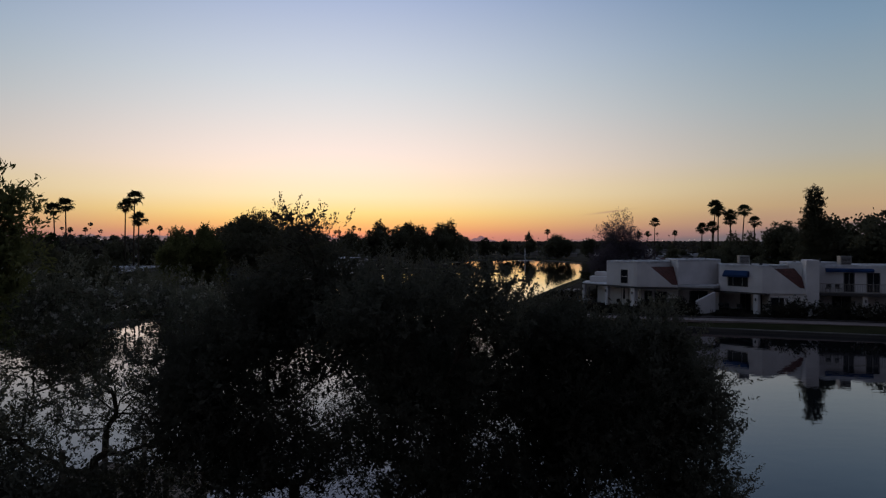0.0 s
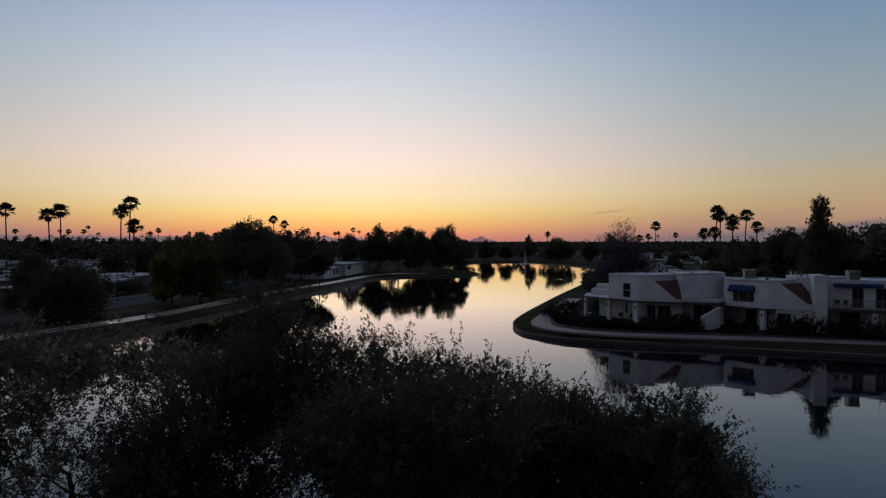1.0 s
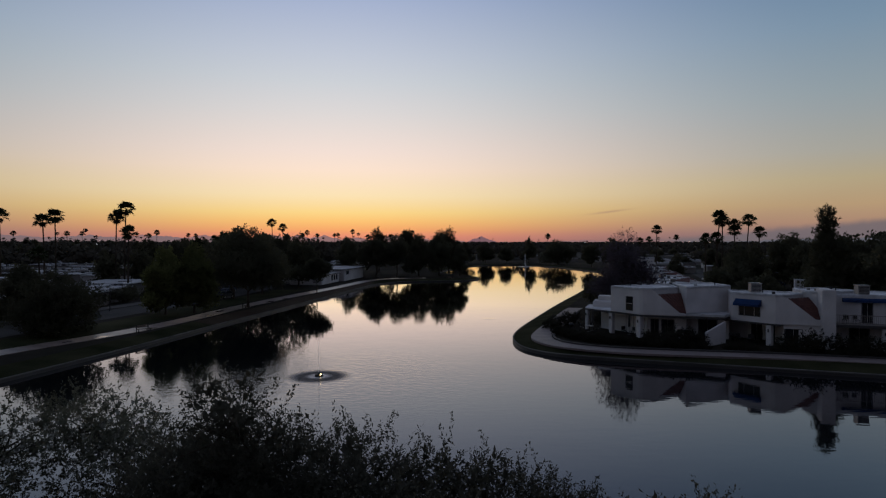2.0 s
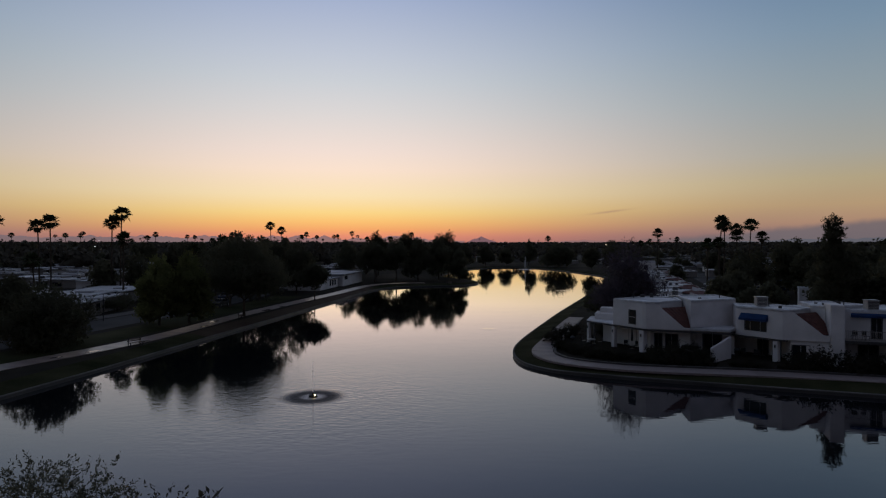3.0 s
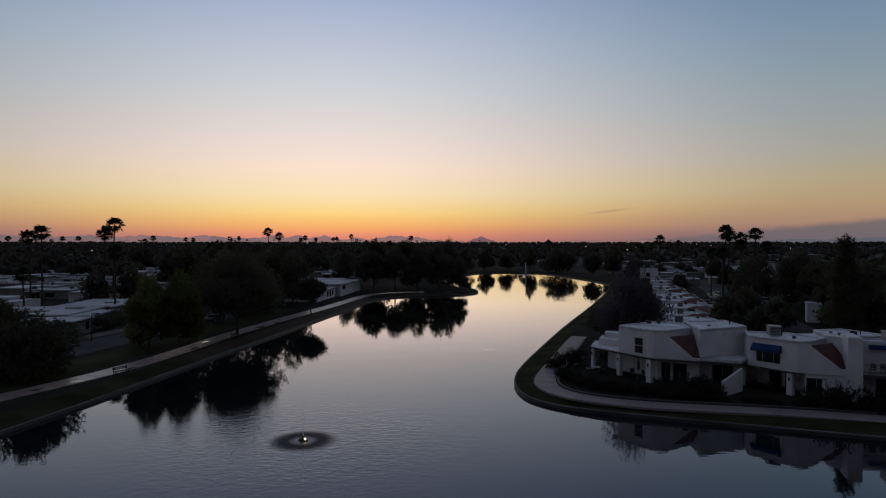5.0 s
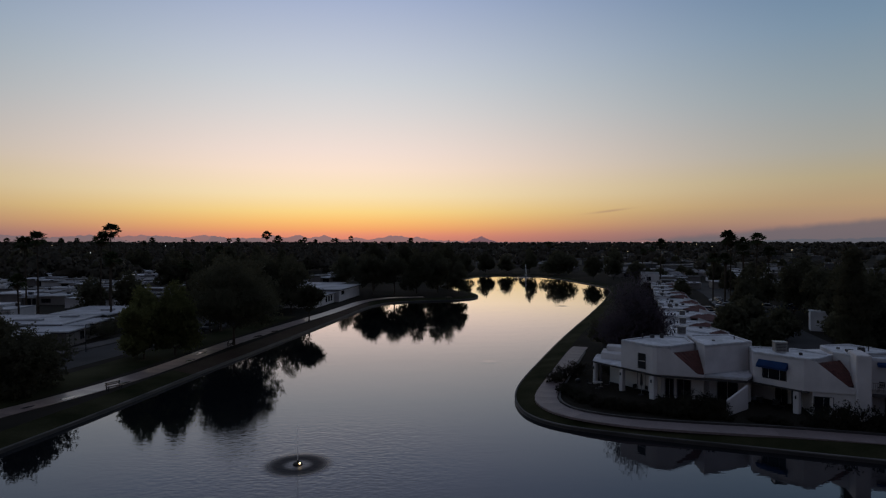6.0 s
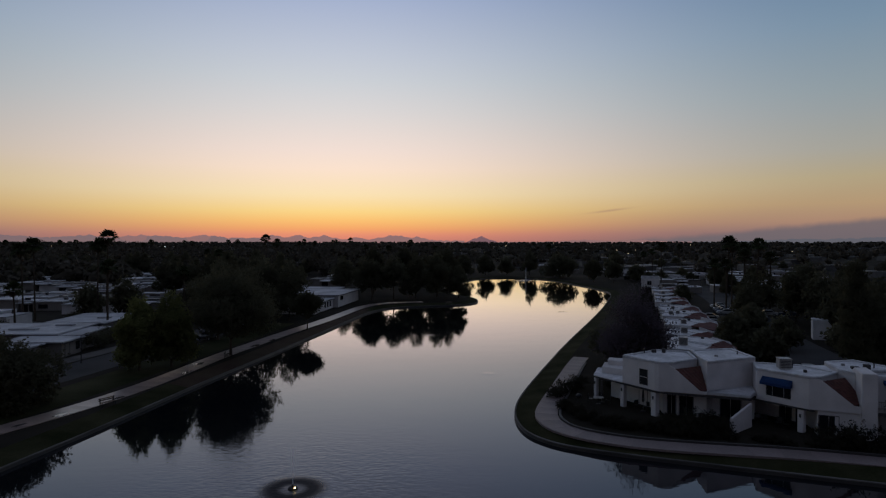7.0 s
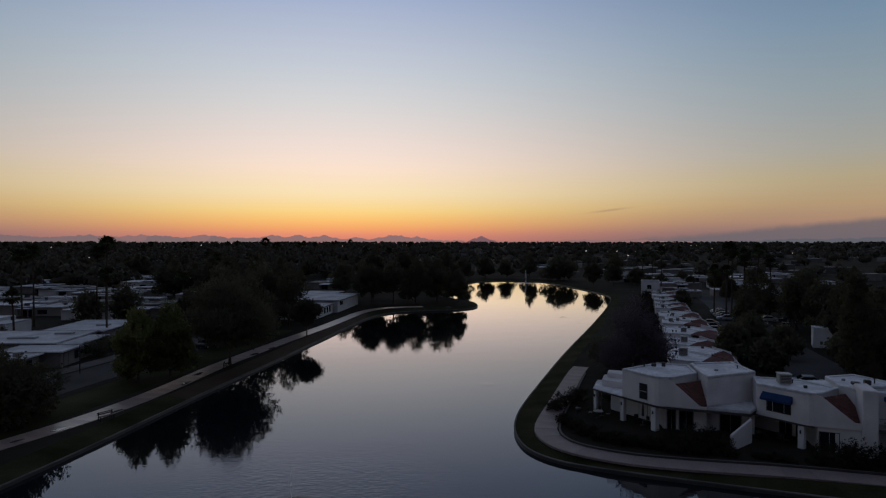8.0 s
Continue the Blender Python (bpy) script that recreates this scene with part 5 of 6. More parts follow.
for i, (x, y, hh, sp) in enumerate([(-40.0, 122.0, 13.4, 6.2), (-38.0, 134.0, 13.0, 5.8), (-34.0, 150.0, 13.0, 5.6), (-41.0, 160.0, 12.5, 5.4), (-48.5, 149.0, 13.0, 5.4), (-47.0, 176.0, 12.5, 5.6), (-56.0, 168.0, 13.5, 5.8), (-55.0, 200.0, 13.5, 5.6), (-52.0, 222.0, 12.5, 5.0), (-34.0, 226.0, 13.0, 5.5), (-30.0, 250.0, 13.0, 5.5), (-24.0, 238.0, 13.5, 5.5)]):
    tree(150 + i, "shade_tree", x, y, hh, sp, "dark shade tree beside the street", sprigs=1900, per=7, leaf=0.33, width=0.12, trunk_h=hh * 0.14, low=0.15, group="street trees", sprig_len=0.45)
for i, (x, y, hh, sp) in enumerate([(-21.0, 199, 12.6, 5.8), (-14.5, 202, 13.4, 5.9), (-7.5, 205, 14.0, 5.8), (-1.0, 210, 14.6, 5.4), (2.5, 222, 16.6, 5.0), (-13, 232, 16.2, 5.2), (-23, 222, 16.4, 4.8), (0.0, 238, 16.2, 5.2), (6.0, 207, 10.5, 3.4)]):
    tree(30 + i, "shade_tree", x, y, hh, sp, "dark full tree on the peninsula", sprigs=2300, per=7, leaf=0.34, width=0.135, group="peninsula trees", sprig_len=0.45, trunk_h=hh * (0.3 if x < -12 else 0.17), low=0.16 if x < -12 else 0.06)
for i, (x, y, hh, sp) in enumerate([(59.5, 320, 12.6, 9.8), (69, 287, 10.5, 4.8), (76, 280, 9.5, 4.0), (48, 344, 14.0, 4.2), (36, 348, 10.5, 5.0), (24, 344, 11.0, 5.5), (12, 330, 11.5, 5.0), (2, 315, 12.0, 5.5), (-6, 290, 12, 5.5), (-10, 262, 12.5, 5.5),
                                    (88, 322, 14.0, 6.0), (110, 252, 7.5, 3.4), (80, 246, 6.0, 2.6), (96, 214, 7.0, 3.0), (104, 240, 8.5, 3.6), (88, 286, 8.0, 3.4), (128, 262, 8.0, 3.4)]):
    tree(50 + i, "shade_tree", x, y, hh, sp, "dark round tree on the far shore", sprigs=1500 if sp > 8 else 760, per=6, leaf=0.62, width=0.26, group="far shore trees", sprig_len=0.4, trunk_h=hh * 0.14, low=0.15)
tree(70, "jacaranda", 25.9, 89.2, 12.8, 5.1, "airy tree with sparse purplish leaves beside the terrace", mat=LEAF_PURPLE, trunk_h=1.6, sprigs=4600, per=10, leaf=0.16, width=0.045, sprig_len=0.75, shell=0.15, lobes=18, low=0.2)
tree(71, "garden_tree", 25.5, 101.0, 5.0, 2.8, "low dark garden tree beside the footpath", trunk_h=0.9, sprigs=1200)

# dark grove behind the townhouses
GROVE = [(60, 98, 8, 4.0), (67, 98, 9, 4.4), (74, 96, 10, 4.6), (72, 112, 9, 4.2), (80, 126, 10, 4.6), (86, 132, 10, 4.6), (95, 128, 10, 4.8), (104, 148, 10, 4.8), (90, 140, 9, 4.4), (47.0, 107, 6.6, 4.0), (51.5, 111, 7.2, 3.6), (79, 146, 12.8, 4.6), (66.5, 143, 8.4, 3.4), (85, 152, 13.4, 5.4), (70, 108, 12.6, 4.4), (71, 104, 12.8, 5.0), (58, 92, 12.0, 4.2), (64, 90, 12.4, 4.6), (74, 122, 12.0, 4.4), (86, 106, 12.5, 5), (90, 122, 12, 5), (80, 138, 12, 5), (92, 150, 11.5, 5),
         (49, 101, 4.6, 3.0), (98, 136, 11.5, 5), (100, 180, 11, 5.5), (112, 160, 11, 5), (68.0, 182, 6.0, 2.6), (95, 172, 10, 4.6), (73.5, 155.5, 10.5, 4.2), (84, 168, 11, 4.6), (62, 132, 5.5, 3.0)]
for i, (x, y, hh, sp) in enumerate(GROVE):
    tree(80 + i, "grove_tree", x, y, hh, sp, "dense dark tree in the grove behind the townhouses", sprigs=950, per=7, leaf=0.41, width=0.155, group="grove trees", sprig_len=0.45, trunk_h=hh * 0.08, low=0.14)


def cypress(seed, x, y, height, spread):
    rng = np.random.default_rng(seed)
    t = thing("cypress", pose(x, y, GROUND_Z), "tall narrow dark evergreen rising over the roofs", "tree")
    lb = []
    for k in range(16):
        z = height * (0.14 + 0.82 * k / 15)
        r = spread * (0.35 + 0.65 * math.sin(math.pi * min(1.0, 0.22 + 0.74 * k / 15)) ) * (0.85 + 0.3 * rng.random())
        lb.append((rng.normal() * 0.35, rng.normal() * 0.35, z, r, r, height * 0.055))
    limb_mesh("trunk", height * 0.6, lb[::3], 0.22, BARK, t, rng, twigs=1)
    leaf_mesh("crown", lb, 4400, 14, 0.17, 0.06, 0.42, LEAF_DARK, t, rng, up=0.9, shell=0.15)


cypress(120, 51.8, 85.5, 15.4, 2.0)

# palms
for i, (x, y, z) in enumerate([(82.6, 240, 18.1), (86.1, 177, 19.3), (72.4, 165, 19.7), (84.3, 180, 18.0), (-75.6, 150, 20.9), (-77.7, 150, 19.0), (-64.5, 130, 14.7), (-92, 150, 19.2), (-94.7, 150, 18.2), (-105.2, 150, 19.3),
                              (83.8, 120, 13.2), (-70.6, 260, 21.4), (-68.9, 270, 19.6), (-67.7, 466, 21.7), (65.2, 386, 17.2), (-20.8, 420, 20.1), (-163.5, 480, 20.5), (-160.2, 494, 20.6), (-296.1, 427, 20.0), (-264.4, 437, 20.1), (-265.9, 457, 20.3), (-202.6, 427, 18.1), (-187.7, 407, 20.1), (-216.5, 527, 20.2), (-210.3, 527, 19.7), (-108.3, 477, 19.3), (-95.9, 437, 20.5), (-107.4, 527, 19.7), (-99.3, 567, 20.6), (-96.2, 567, 21.1), (75.2, 168, 18.9), (78.9, 168, 16.0), (86.0, 170, 15.6), (153.0, 406, 17.0), (71.0, 162, 14.0), (95, 300, 14), (110, 330, 15),
                              (-110, 300, 15), (-96, 130, 12.5), (-84.0, 132.0, 10.3), (72.0, 171, 13.8), (-60, 155, 12.5), (-86, 250, 15.5), (-48, 400, 17), (-4.0, 430, 16), (-30, 360, 16.5)]):
    fan_palm(200 + i, x, y, z, scale=1.25 if z > 16 else 1.1)


# ---- trees on the near bank, in front of the camera at the start ----
def near_tree(seed, name, base, lobes, label, sprigs, mat=LEAF_OLIVE, leaf=0.058, width=0.0135, trunk_h=2.2, r0=0.16, per=33, sprig_len=0.46, blossoms=0, shell=0.25, clump=30, inner=0):
    rng = np.random.default_rng(seed)
    t = thing(name, pose(base[0], base[1], GROUND_Z), label, "tree")
    lb = [(x - base[0], y - base[1], z - GROUND_Z, a, b, c) for x, y, z, a, b, c in lobes]
    limb_mesh("trunk", trunk_h, lb, r0, BARK, t, rng, twigs=7)
    leaf_mesh("crown", lb, sprigs, per, leaf, width, sprig_len, mat, t, rng, up=0.75, shell=shell, align=1.0, clump=clump)
    if inner:
        core = [(x, y, z, a * 0.8, b * 0.8, c * 0.8) for x, y, z, a, b, c in lb]
        leaf_mesh("inner_foliage", core, inner, 20, 0.14, 0.035, 0.4, mat, t, rng, up=0.3, shell=0.1)
    if blossoms:
        leaf_mesh("blossom", lb, blossoms, 18, 0.05, 0.02, 0.06, BLOSSOM, t, rng, up=1.2, shell=1.0, label="pale tufted flower clusters")
    return t


near_tree(301, "olive_tree", (-3.4, 14.0), [(-3.0, 14.0, 7.0, 1.3, 1.3, 1.0), (-4.2, 14.4, 6.2, 1.4, 1.4, 1.2), (-2.0, 13.6, 6.0, 1.2, 1.3, 1.1), (-3.8, 13.7, 4.5, 1.0, 1.0, 0.7), (-5.0, 13.6, 4.9, 1.2, 1.2, 1.1), (-2.95, 13.2, 8.3, 0.75, 0.6, 0.6), (-4.6, 13.6, 2.8, 1.1, 1.0, 0.6), (-4.8, 13.6, 3.6, 1.1, 1.1, 0.8), (-3.8, 13.8, 3.4, 1.1, 1.1, 0.6), (-5.9, 14.2, 5.3, 1.0, 1.1, 0.9), (-5.8, 14.0, 4.1, 1.0, 1.0, 0.9), (-2.5, 14.0, 3.4, 1.2, 1.1, 0.8)],
          "dense dark olive-like tree on the near bank", 5200, inner=900)
near_tree(302, "olive_tree", (-0.2, 14.2), [(-1.15, 13.8, 7.1, 1.1, 0.9, 0.62), (0.15, 13.9, 6.75, 1.0, 0.9, 0.62), (1.15, 14.2, 6.5, 0.8, 0.9, 0.6), (-0.35, 12.6, 6.9, 0.6, 0.8, 0.55), (-0.2, 14.6, 5.1, 1.6, 1.3, 1.0), (-0.7, 13.2, 5.5, 1.1, 1.1, 1.0), (0.9, 14.0, 4.6, 1.2, 1.2, 0.9), (-1.3, 13.8, 4.0, 1.0, 1.0, 0.7), (0.6, 13.4, 3.1, 1.2, 1.1, 0.7), (-0.6, 13.6, 2.5, 1.1, 1.0, 0.7), (0.9, 13.6, 2.2, 1.2, 1.0, 0.6), (-1.1, 10.6, 6.85, 1.1, 0.9, 0.65), (0.5, 10.4, 7.05, 1.0, 0.9, 0.65), (-0.3, 11.2, 5.6, 1.3, 1.0, 0.8), (-0.3, 13.2, 3.7, 1.0, 0.9, 0.7)],
          "dense dark olive-like tree on the near bank", 5200, inner=900)
near_tree(303, "olive_tree", (2.5, 12.8), [(2.05, 12.2, 6.35, 0.75, 0.9, 0.6), (2.8, 12.4, 6.15, 0.75, 0.9, 0.6), (2.4, 14.6, 5.75, 1.1, 1.1, 0.65), (2.3, 12.6, 5.1, 1.1, 1.2, 1.0), (3.0, 12.8, 4.1, 1.2, 1.2, 1.0), (2.0, 12.6, 3.3, 1.0, 1.1, 0.8)],
          "dense dark olive-like tree on the near bank", 3500, inner=560)
near_tree(306, "olive_tree", (4.7, 13.6), [(4.3, 13.2, 6.1, 1.0, 1.0, 0.65), (5.05, 13.3, 5.5, 0.8, 0.9, 0.7), (4.4, 13.2, 5.0, 1.2, 1.2, 0.9), (5.4, 13.4, 4.5, 0.85, 0.9, 0.8), (4.9, 13.3, 3.6, 1.2, 1.1, 0.9), (3.7, 13.0, 4.2, 1.0, 1.0, 0.9), (5.3, 13.3, 2.6, 1.1, 1.0, 0.8)],
          "smaller dark olive-like tree on the near bank", 3500, trunk_h=1.6, r0=0.12, inner=560)
near_tree(304, "flowering_tree", (-9.6, 16.8), [(-8.5, 19.0, 6.4, 1.6, 1.5, 0.7), (-9.8, 16.6, 6.0, 1.8, 1.6, 0.9), (-7.0, 17.8, 5.8, 1.5, 1.5, 0.8), (-11.2, 17.0, 5.4, 1.7, 1.5, 1.0), (-8.8, 16.4, 4.2, 1.8, 1.6, 0.9), (-6.6, 17.4, 4.4, 1.5, 1.4, 0.9), (-12.0, 16.2, 6.8, 1.5, 1.4, 0.9), (-10.8, 15.6, 3.2, 1.6, 1.4, 0.8), (-7.2, 16.2, 3.0, 1.5, 1.3, 0.8), (-12.4, 15.4, 4.0, 1.4, 1.3, 0.9), (-9.6, 17.6, 6.7, 1.8, 1.5, 0.5), (-11.6, 17.2, 6.9, 1.7, 1.5, 0.55), (-7.5, 18.2, 6.2, 1.4, 1.4, 0.5), (-13.6, 17.0, 6.9, 1.4, 1.4, 0.6)],
          "open-crowned tree with pale flower tufts on the near bank", 2700, mat=LEAF_FEATHER, leaf=0.085, width=0.019, trunk_h=1.4, r0=0.21, per=26, blossoms=1500, shell=0.5)
near_tree(305, "tall_tree", (-11.8, 13.2), [(-10.2, 13.4, 9.1, 0.8, 0.8, 0.6), (-11.2, 13.2, 8.2, 1.3, 1.2, 0.9), (-9.7, 13.6, 8.6, 0.55, 0.55, 0.4), (-11.4, 13.0, 6.4, 1.4, 1.2, 1.1), (-10.6, 13.4, 7.4, 1.0, 1.0, 0.8), (-10.0, 13.5, 7.9, 0.8, 0.8, 0.5)],
          "tall tree with drooping leafy twigs on the near bank", 1250, mat=LEAF_GREEN, leaf=0.15, width=0.022, trunk_h=4.0, r0=0.16, per=26, shell=0.4, sprig_len=0.45)


# undergrowth and shrubs
def shrub(seed, m, height, radius, label, mat=LEAF_DARK, group="", sprigs=260, leaf=0.13, width=0.045, name="shrub"):
    rng = np.random.default_rng(seed)
    t = thing(name, m, label, "shrub", group)
    lb = [(rng.normal() * radius * 0.35, rng.normal() * radius * 0.35, height * (0.35 + 0.25 * rng.random()), radius * 0.7, radius * 0.7, height * 0.42) for _ in range(4)]
    bm = bmesh.new()
    for lo in lb:
        tube(bm, (0, 0, -0.1), (lo[0], lo[1], lo[2]), 0.035, 0.015, 5)
    part("stems", bm, BARK, t)
    leaf_mesh("leaves", lb, sprigs, 8, leaf * 1.2, width * 1.25, 0.35, mat, t, rng, shell=0.2)
    return t


for i, (x, y, hh, r) in enumerate([(-10.5, 15.0, 2.6, 1.6), (-8.0, 15.6, 2.4, 1.5), (-5.8, 14.5, 1.6, 1.2), (1.8, 13.6, 2.4, 1.4), (4.2, 13.2, 2.6, 1.4), (-13.0, 16.6, 3.0, 1.7), (-12.6, 14.4, 2.7, 1.6), (-14.6, 17.4, 3.2, 1.9), (-10.9, 13.4, 2.2, 1.4), (-15.2, 15.2, 2.8, 1.6), (-9.4, 13.5, 3.3, 1.7), (-8.0, 13.8, 2.7, 1.4)]):
    shrub(400 + i, pose(x, y, GROUND_Z), hh, r, "dark undergrowth shrub on the near bank", LEAF_OLIVE, "bank undergrowth", 560, 0.1, 0.025)

for i, (x, y, hh, r) in enumerate([(-57.0, 113.5, 2.8, 1.7), (-58.6, 118.0, 3.2, 1.9), (-56.2, 122.0, 2.4, 1.6), (-88.0, 132.5, 2.6, 2.0), (-84.5, 131.0, 2.0, 1.8), (-80.5, 146.0, 2.6, 2.0)]):
    shrub(440 + 200 + i, pose(x, y, GROUND_Z - 0.05), hh, r, "dark garden shrub beside the rambling bungalow", LEAF_DARK, "bungalow shrubs", 420)

# planting before the townhouses
BED = [(-7.6, -0.8, 1.0, 1.0), (-6.4, -2.6, 1.1, 1.0), (-4.8, -4.2, 1.0, 1.0), (-2.8, -5.4, 1.1, 1.0), (-1.0, -6.0, 1.0, 1.0), (1.2, -5.8, 1.1, 1.0), (2.8, -4.6, 1.9, 1.3), (4.4, -4.2, 2.6, 1.5), (5.9, -4.4, 2.7, 1.5), (7.0, -5.2, 2.2, 1.3), (3.2, -6.4, 1.2, 1.0), (5.4, -6.6, 1.2, 1.0),
       (15.9, -5.2, 2.3, 1.3), (17.0, -5.0, 3.4, 1.5), (18.6, -5.2, 2.8, 1.5), (20.2, -5.2, 2.3, 1.4), (21.8, -5.4, 2.4, 1.5), (23.6, -5.4, 2.6, 1.5), (25.6, -5.2, 2.6, 1.6), (27.8, -5.0, 2.8, 1.6), (30.0, -5.0, 2.8, 1.6), (32.4, -5.0, 2.6, 1.6), (-9.2, 3.4, 1.6, 1.2), (-8.6, 6.0, 2.0, 1.4), (-7.6, 9.0, 2.4, 1.5)]
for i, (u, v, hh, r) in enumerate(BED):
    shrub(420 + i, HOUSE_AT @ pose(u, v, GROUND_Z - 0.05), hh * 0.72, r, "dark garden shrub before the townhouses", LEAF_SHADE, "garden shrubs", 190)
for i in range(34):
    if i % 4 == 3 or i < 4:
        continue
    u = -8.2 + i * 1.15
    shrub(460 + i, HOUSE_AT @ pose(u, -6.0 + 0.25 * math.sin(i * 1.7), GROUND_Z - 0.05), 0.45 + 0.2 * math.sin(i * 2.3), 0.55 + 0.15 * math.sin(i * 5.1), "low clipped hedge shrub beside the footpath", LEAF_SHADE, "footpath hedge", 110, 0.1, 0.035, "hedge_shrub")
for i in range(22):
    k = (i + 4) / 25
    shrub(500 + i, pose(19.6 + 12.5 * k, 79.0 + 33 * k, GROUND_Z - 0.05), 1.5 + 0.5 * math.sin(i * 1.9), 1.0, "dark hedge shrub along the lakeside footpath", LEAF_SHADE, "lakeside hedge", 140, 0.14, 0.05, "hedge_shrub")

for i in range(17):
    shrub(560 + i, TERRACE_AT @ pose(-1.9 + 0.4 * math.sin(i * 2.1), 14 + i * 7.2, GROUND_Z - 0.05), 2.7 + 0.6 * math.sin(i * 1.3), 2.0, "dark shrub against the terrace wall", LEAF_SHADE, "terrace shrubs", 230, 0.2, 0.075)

# garden trees scattered among the houses: four kinds, repeated
KINDS = [tree(600, "garden_tree", -79.5, 150.0, 8.6, 3.6, "dark round garden tree among the bungalows", sprigs=480, per=6, leaf=0.52, width=0.21, trunk_h=1.0, low=0.15, group="garden trees", sprig_len=0.4),
         tree(601, "garden_tree", -74.5, 156.0, 10.0, 4.2, "dark round garden tree among the bungalows", sprigs=560, per=6, leaf=0.54, width=0.22, trunk_h=1.2, low=0.15, group="garden trees", sprig_len=0.4),
         tree(602, "garden_tree", -66.0, 172.0, 6.5, 3.2, "dark round garden tree among the bungalows", sprigs=400, per=6, leaf=0.5, width=0.2, trunk_h=0.8, low=0.15, group="garden trees", sprig_len=0.4),
         tree(603, "garden_tree", -64.0, 208.0, 13.0, 5.2, "dark round garden tree among the bungalows", sprigs=650, per=6, leaf=0.62, width=0.25, trunk_h=1.6, low=0.15, group="garden trees", sprig_len=0.4)]


def clear_of_houses(x, y, gap=2.0):
    for hx, hy, a, w, d, _ in BUNGALOWS:
        c, s = math.cos(radians(-a)), math.sin(radians(-a))
        lx, ly = (x - hx) * c - (y - hy) * s, (x - hx) * s + (y - hy) * c
        if -gap < lx < w + gap and -gap < ly < d + gap:
            return False
    return True


for i, (x, y, k) in enumerate([(-152, 203, 1.1), (-188, 352, 0.95), (-206, 350, 1.0), (-172, 350, 0.92), (-92, 216, 0.9), (-84, 221, 0.95), (-71, 199, 1.0), (-72, 250, 1.15), (-60, 216, 1.05), (-150, 352, 0.98), (-166, 226, 1.15), (-58, 232, 1.1)]):
    copy_thing(KINDS[3], pose(x, y, GROUND_Z, 0, 0, i * 67)).scale = (k * 0.9, k * 0.9, k)
rs = random.Random(15)
count = 0
while count < 22:
    slope = rs.uniform(0.27, 0.74)
    y = rs.uniform(176, 275) if slope < 0.40 else rs.uniform(325, 385)
    x = -y * slope
    if clear_of_houses(x, y, 2.2):
        k = rs.uniform(1.1, 1.27) if y < 300 else rs.uniform(0.85, 1.02)
        copy_thing(KINDS[3], pose(x, y, GROUND_Z, 0, 0, rs.uniform(0, 360))).scale = (k * 0.85, k * 0.85, k)
        count += 1
for x, y, k in [(60.5, 117.0, 0.8), (57.5, 110.0, 0.6), (150, 430, 1.1), (165, 442, 1.2), (178, 428, 1.1), (140, 412, 1.0), (115, 304, 0.9), (97, 280, 0.9), (108, 275, 0.8), (88, 292, 0.9), (128, 298, 0.9), (137, 318, 1.0)]:
    copy_thing(KINDS[2], pose(x, y, GROUND_Z, 0, 0, x * 31)).scale = (k, k, k)
rs = random.Random(5)
placed = 0
while placed < 76:
    if placed < 46:
        x, y = rs.uniform(-250, -58), rs.uniform(112, 420)
        if x > -50 - (y - 110) * 0.05 or (y < 200 and (x > -74 or 145 < y < 160) and rs.random() < 0.85) or (x > -86 and y < 150):
            continue
        if abs(x / y) > 0.95:
            continue
    else:
        x, y = rs.uniform(92, 300), rs.uniform(150, 420)
        if x > y * 0.9 or x < 0.5 * y + 10:
            continue
    if not clear_of_houses(x, y, 3.0) or (x < -58 and y < 175 and rs.random() < 0.6):
        continue
    k = rs.choice(KINDS if placed < 46 else KINDS[:3])
    s = rs.uniform(0.6, 1.05)
    t = copy_thing(k, pose(x, y, GROUND_Z, 0, 0, rs.uniform(0, 360)))
    t.scale = (s, s, s * rs.uniform(0.85, 1.15))
    placed += 1


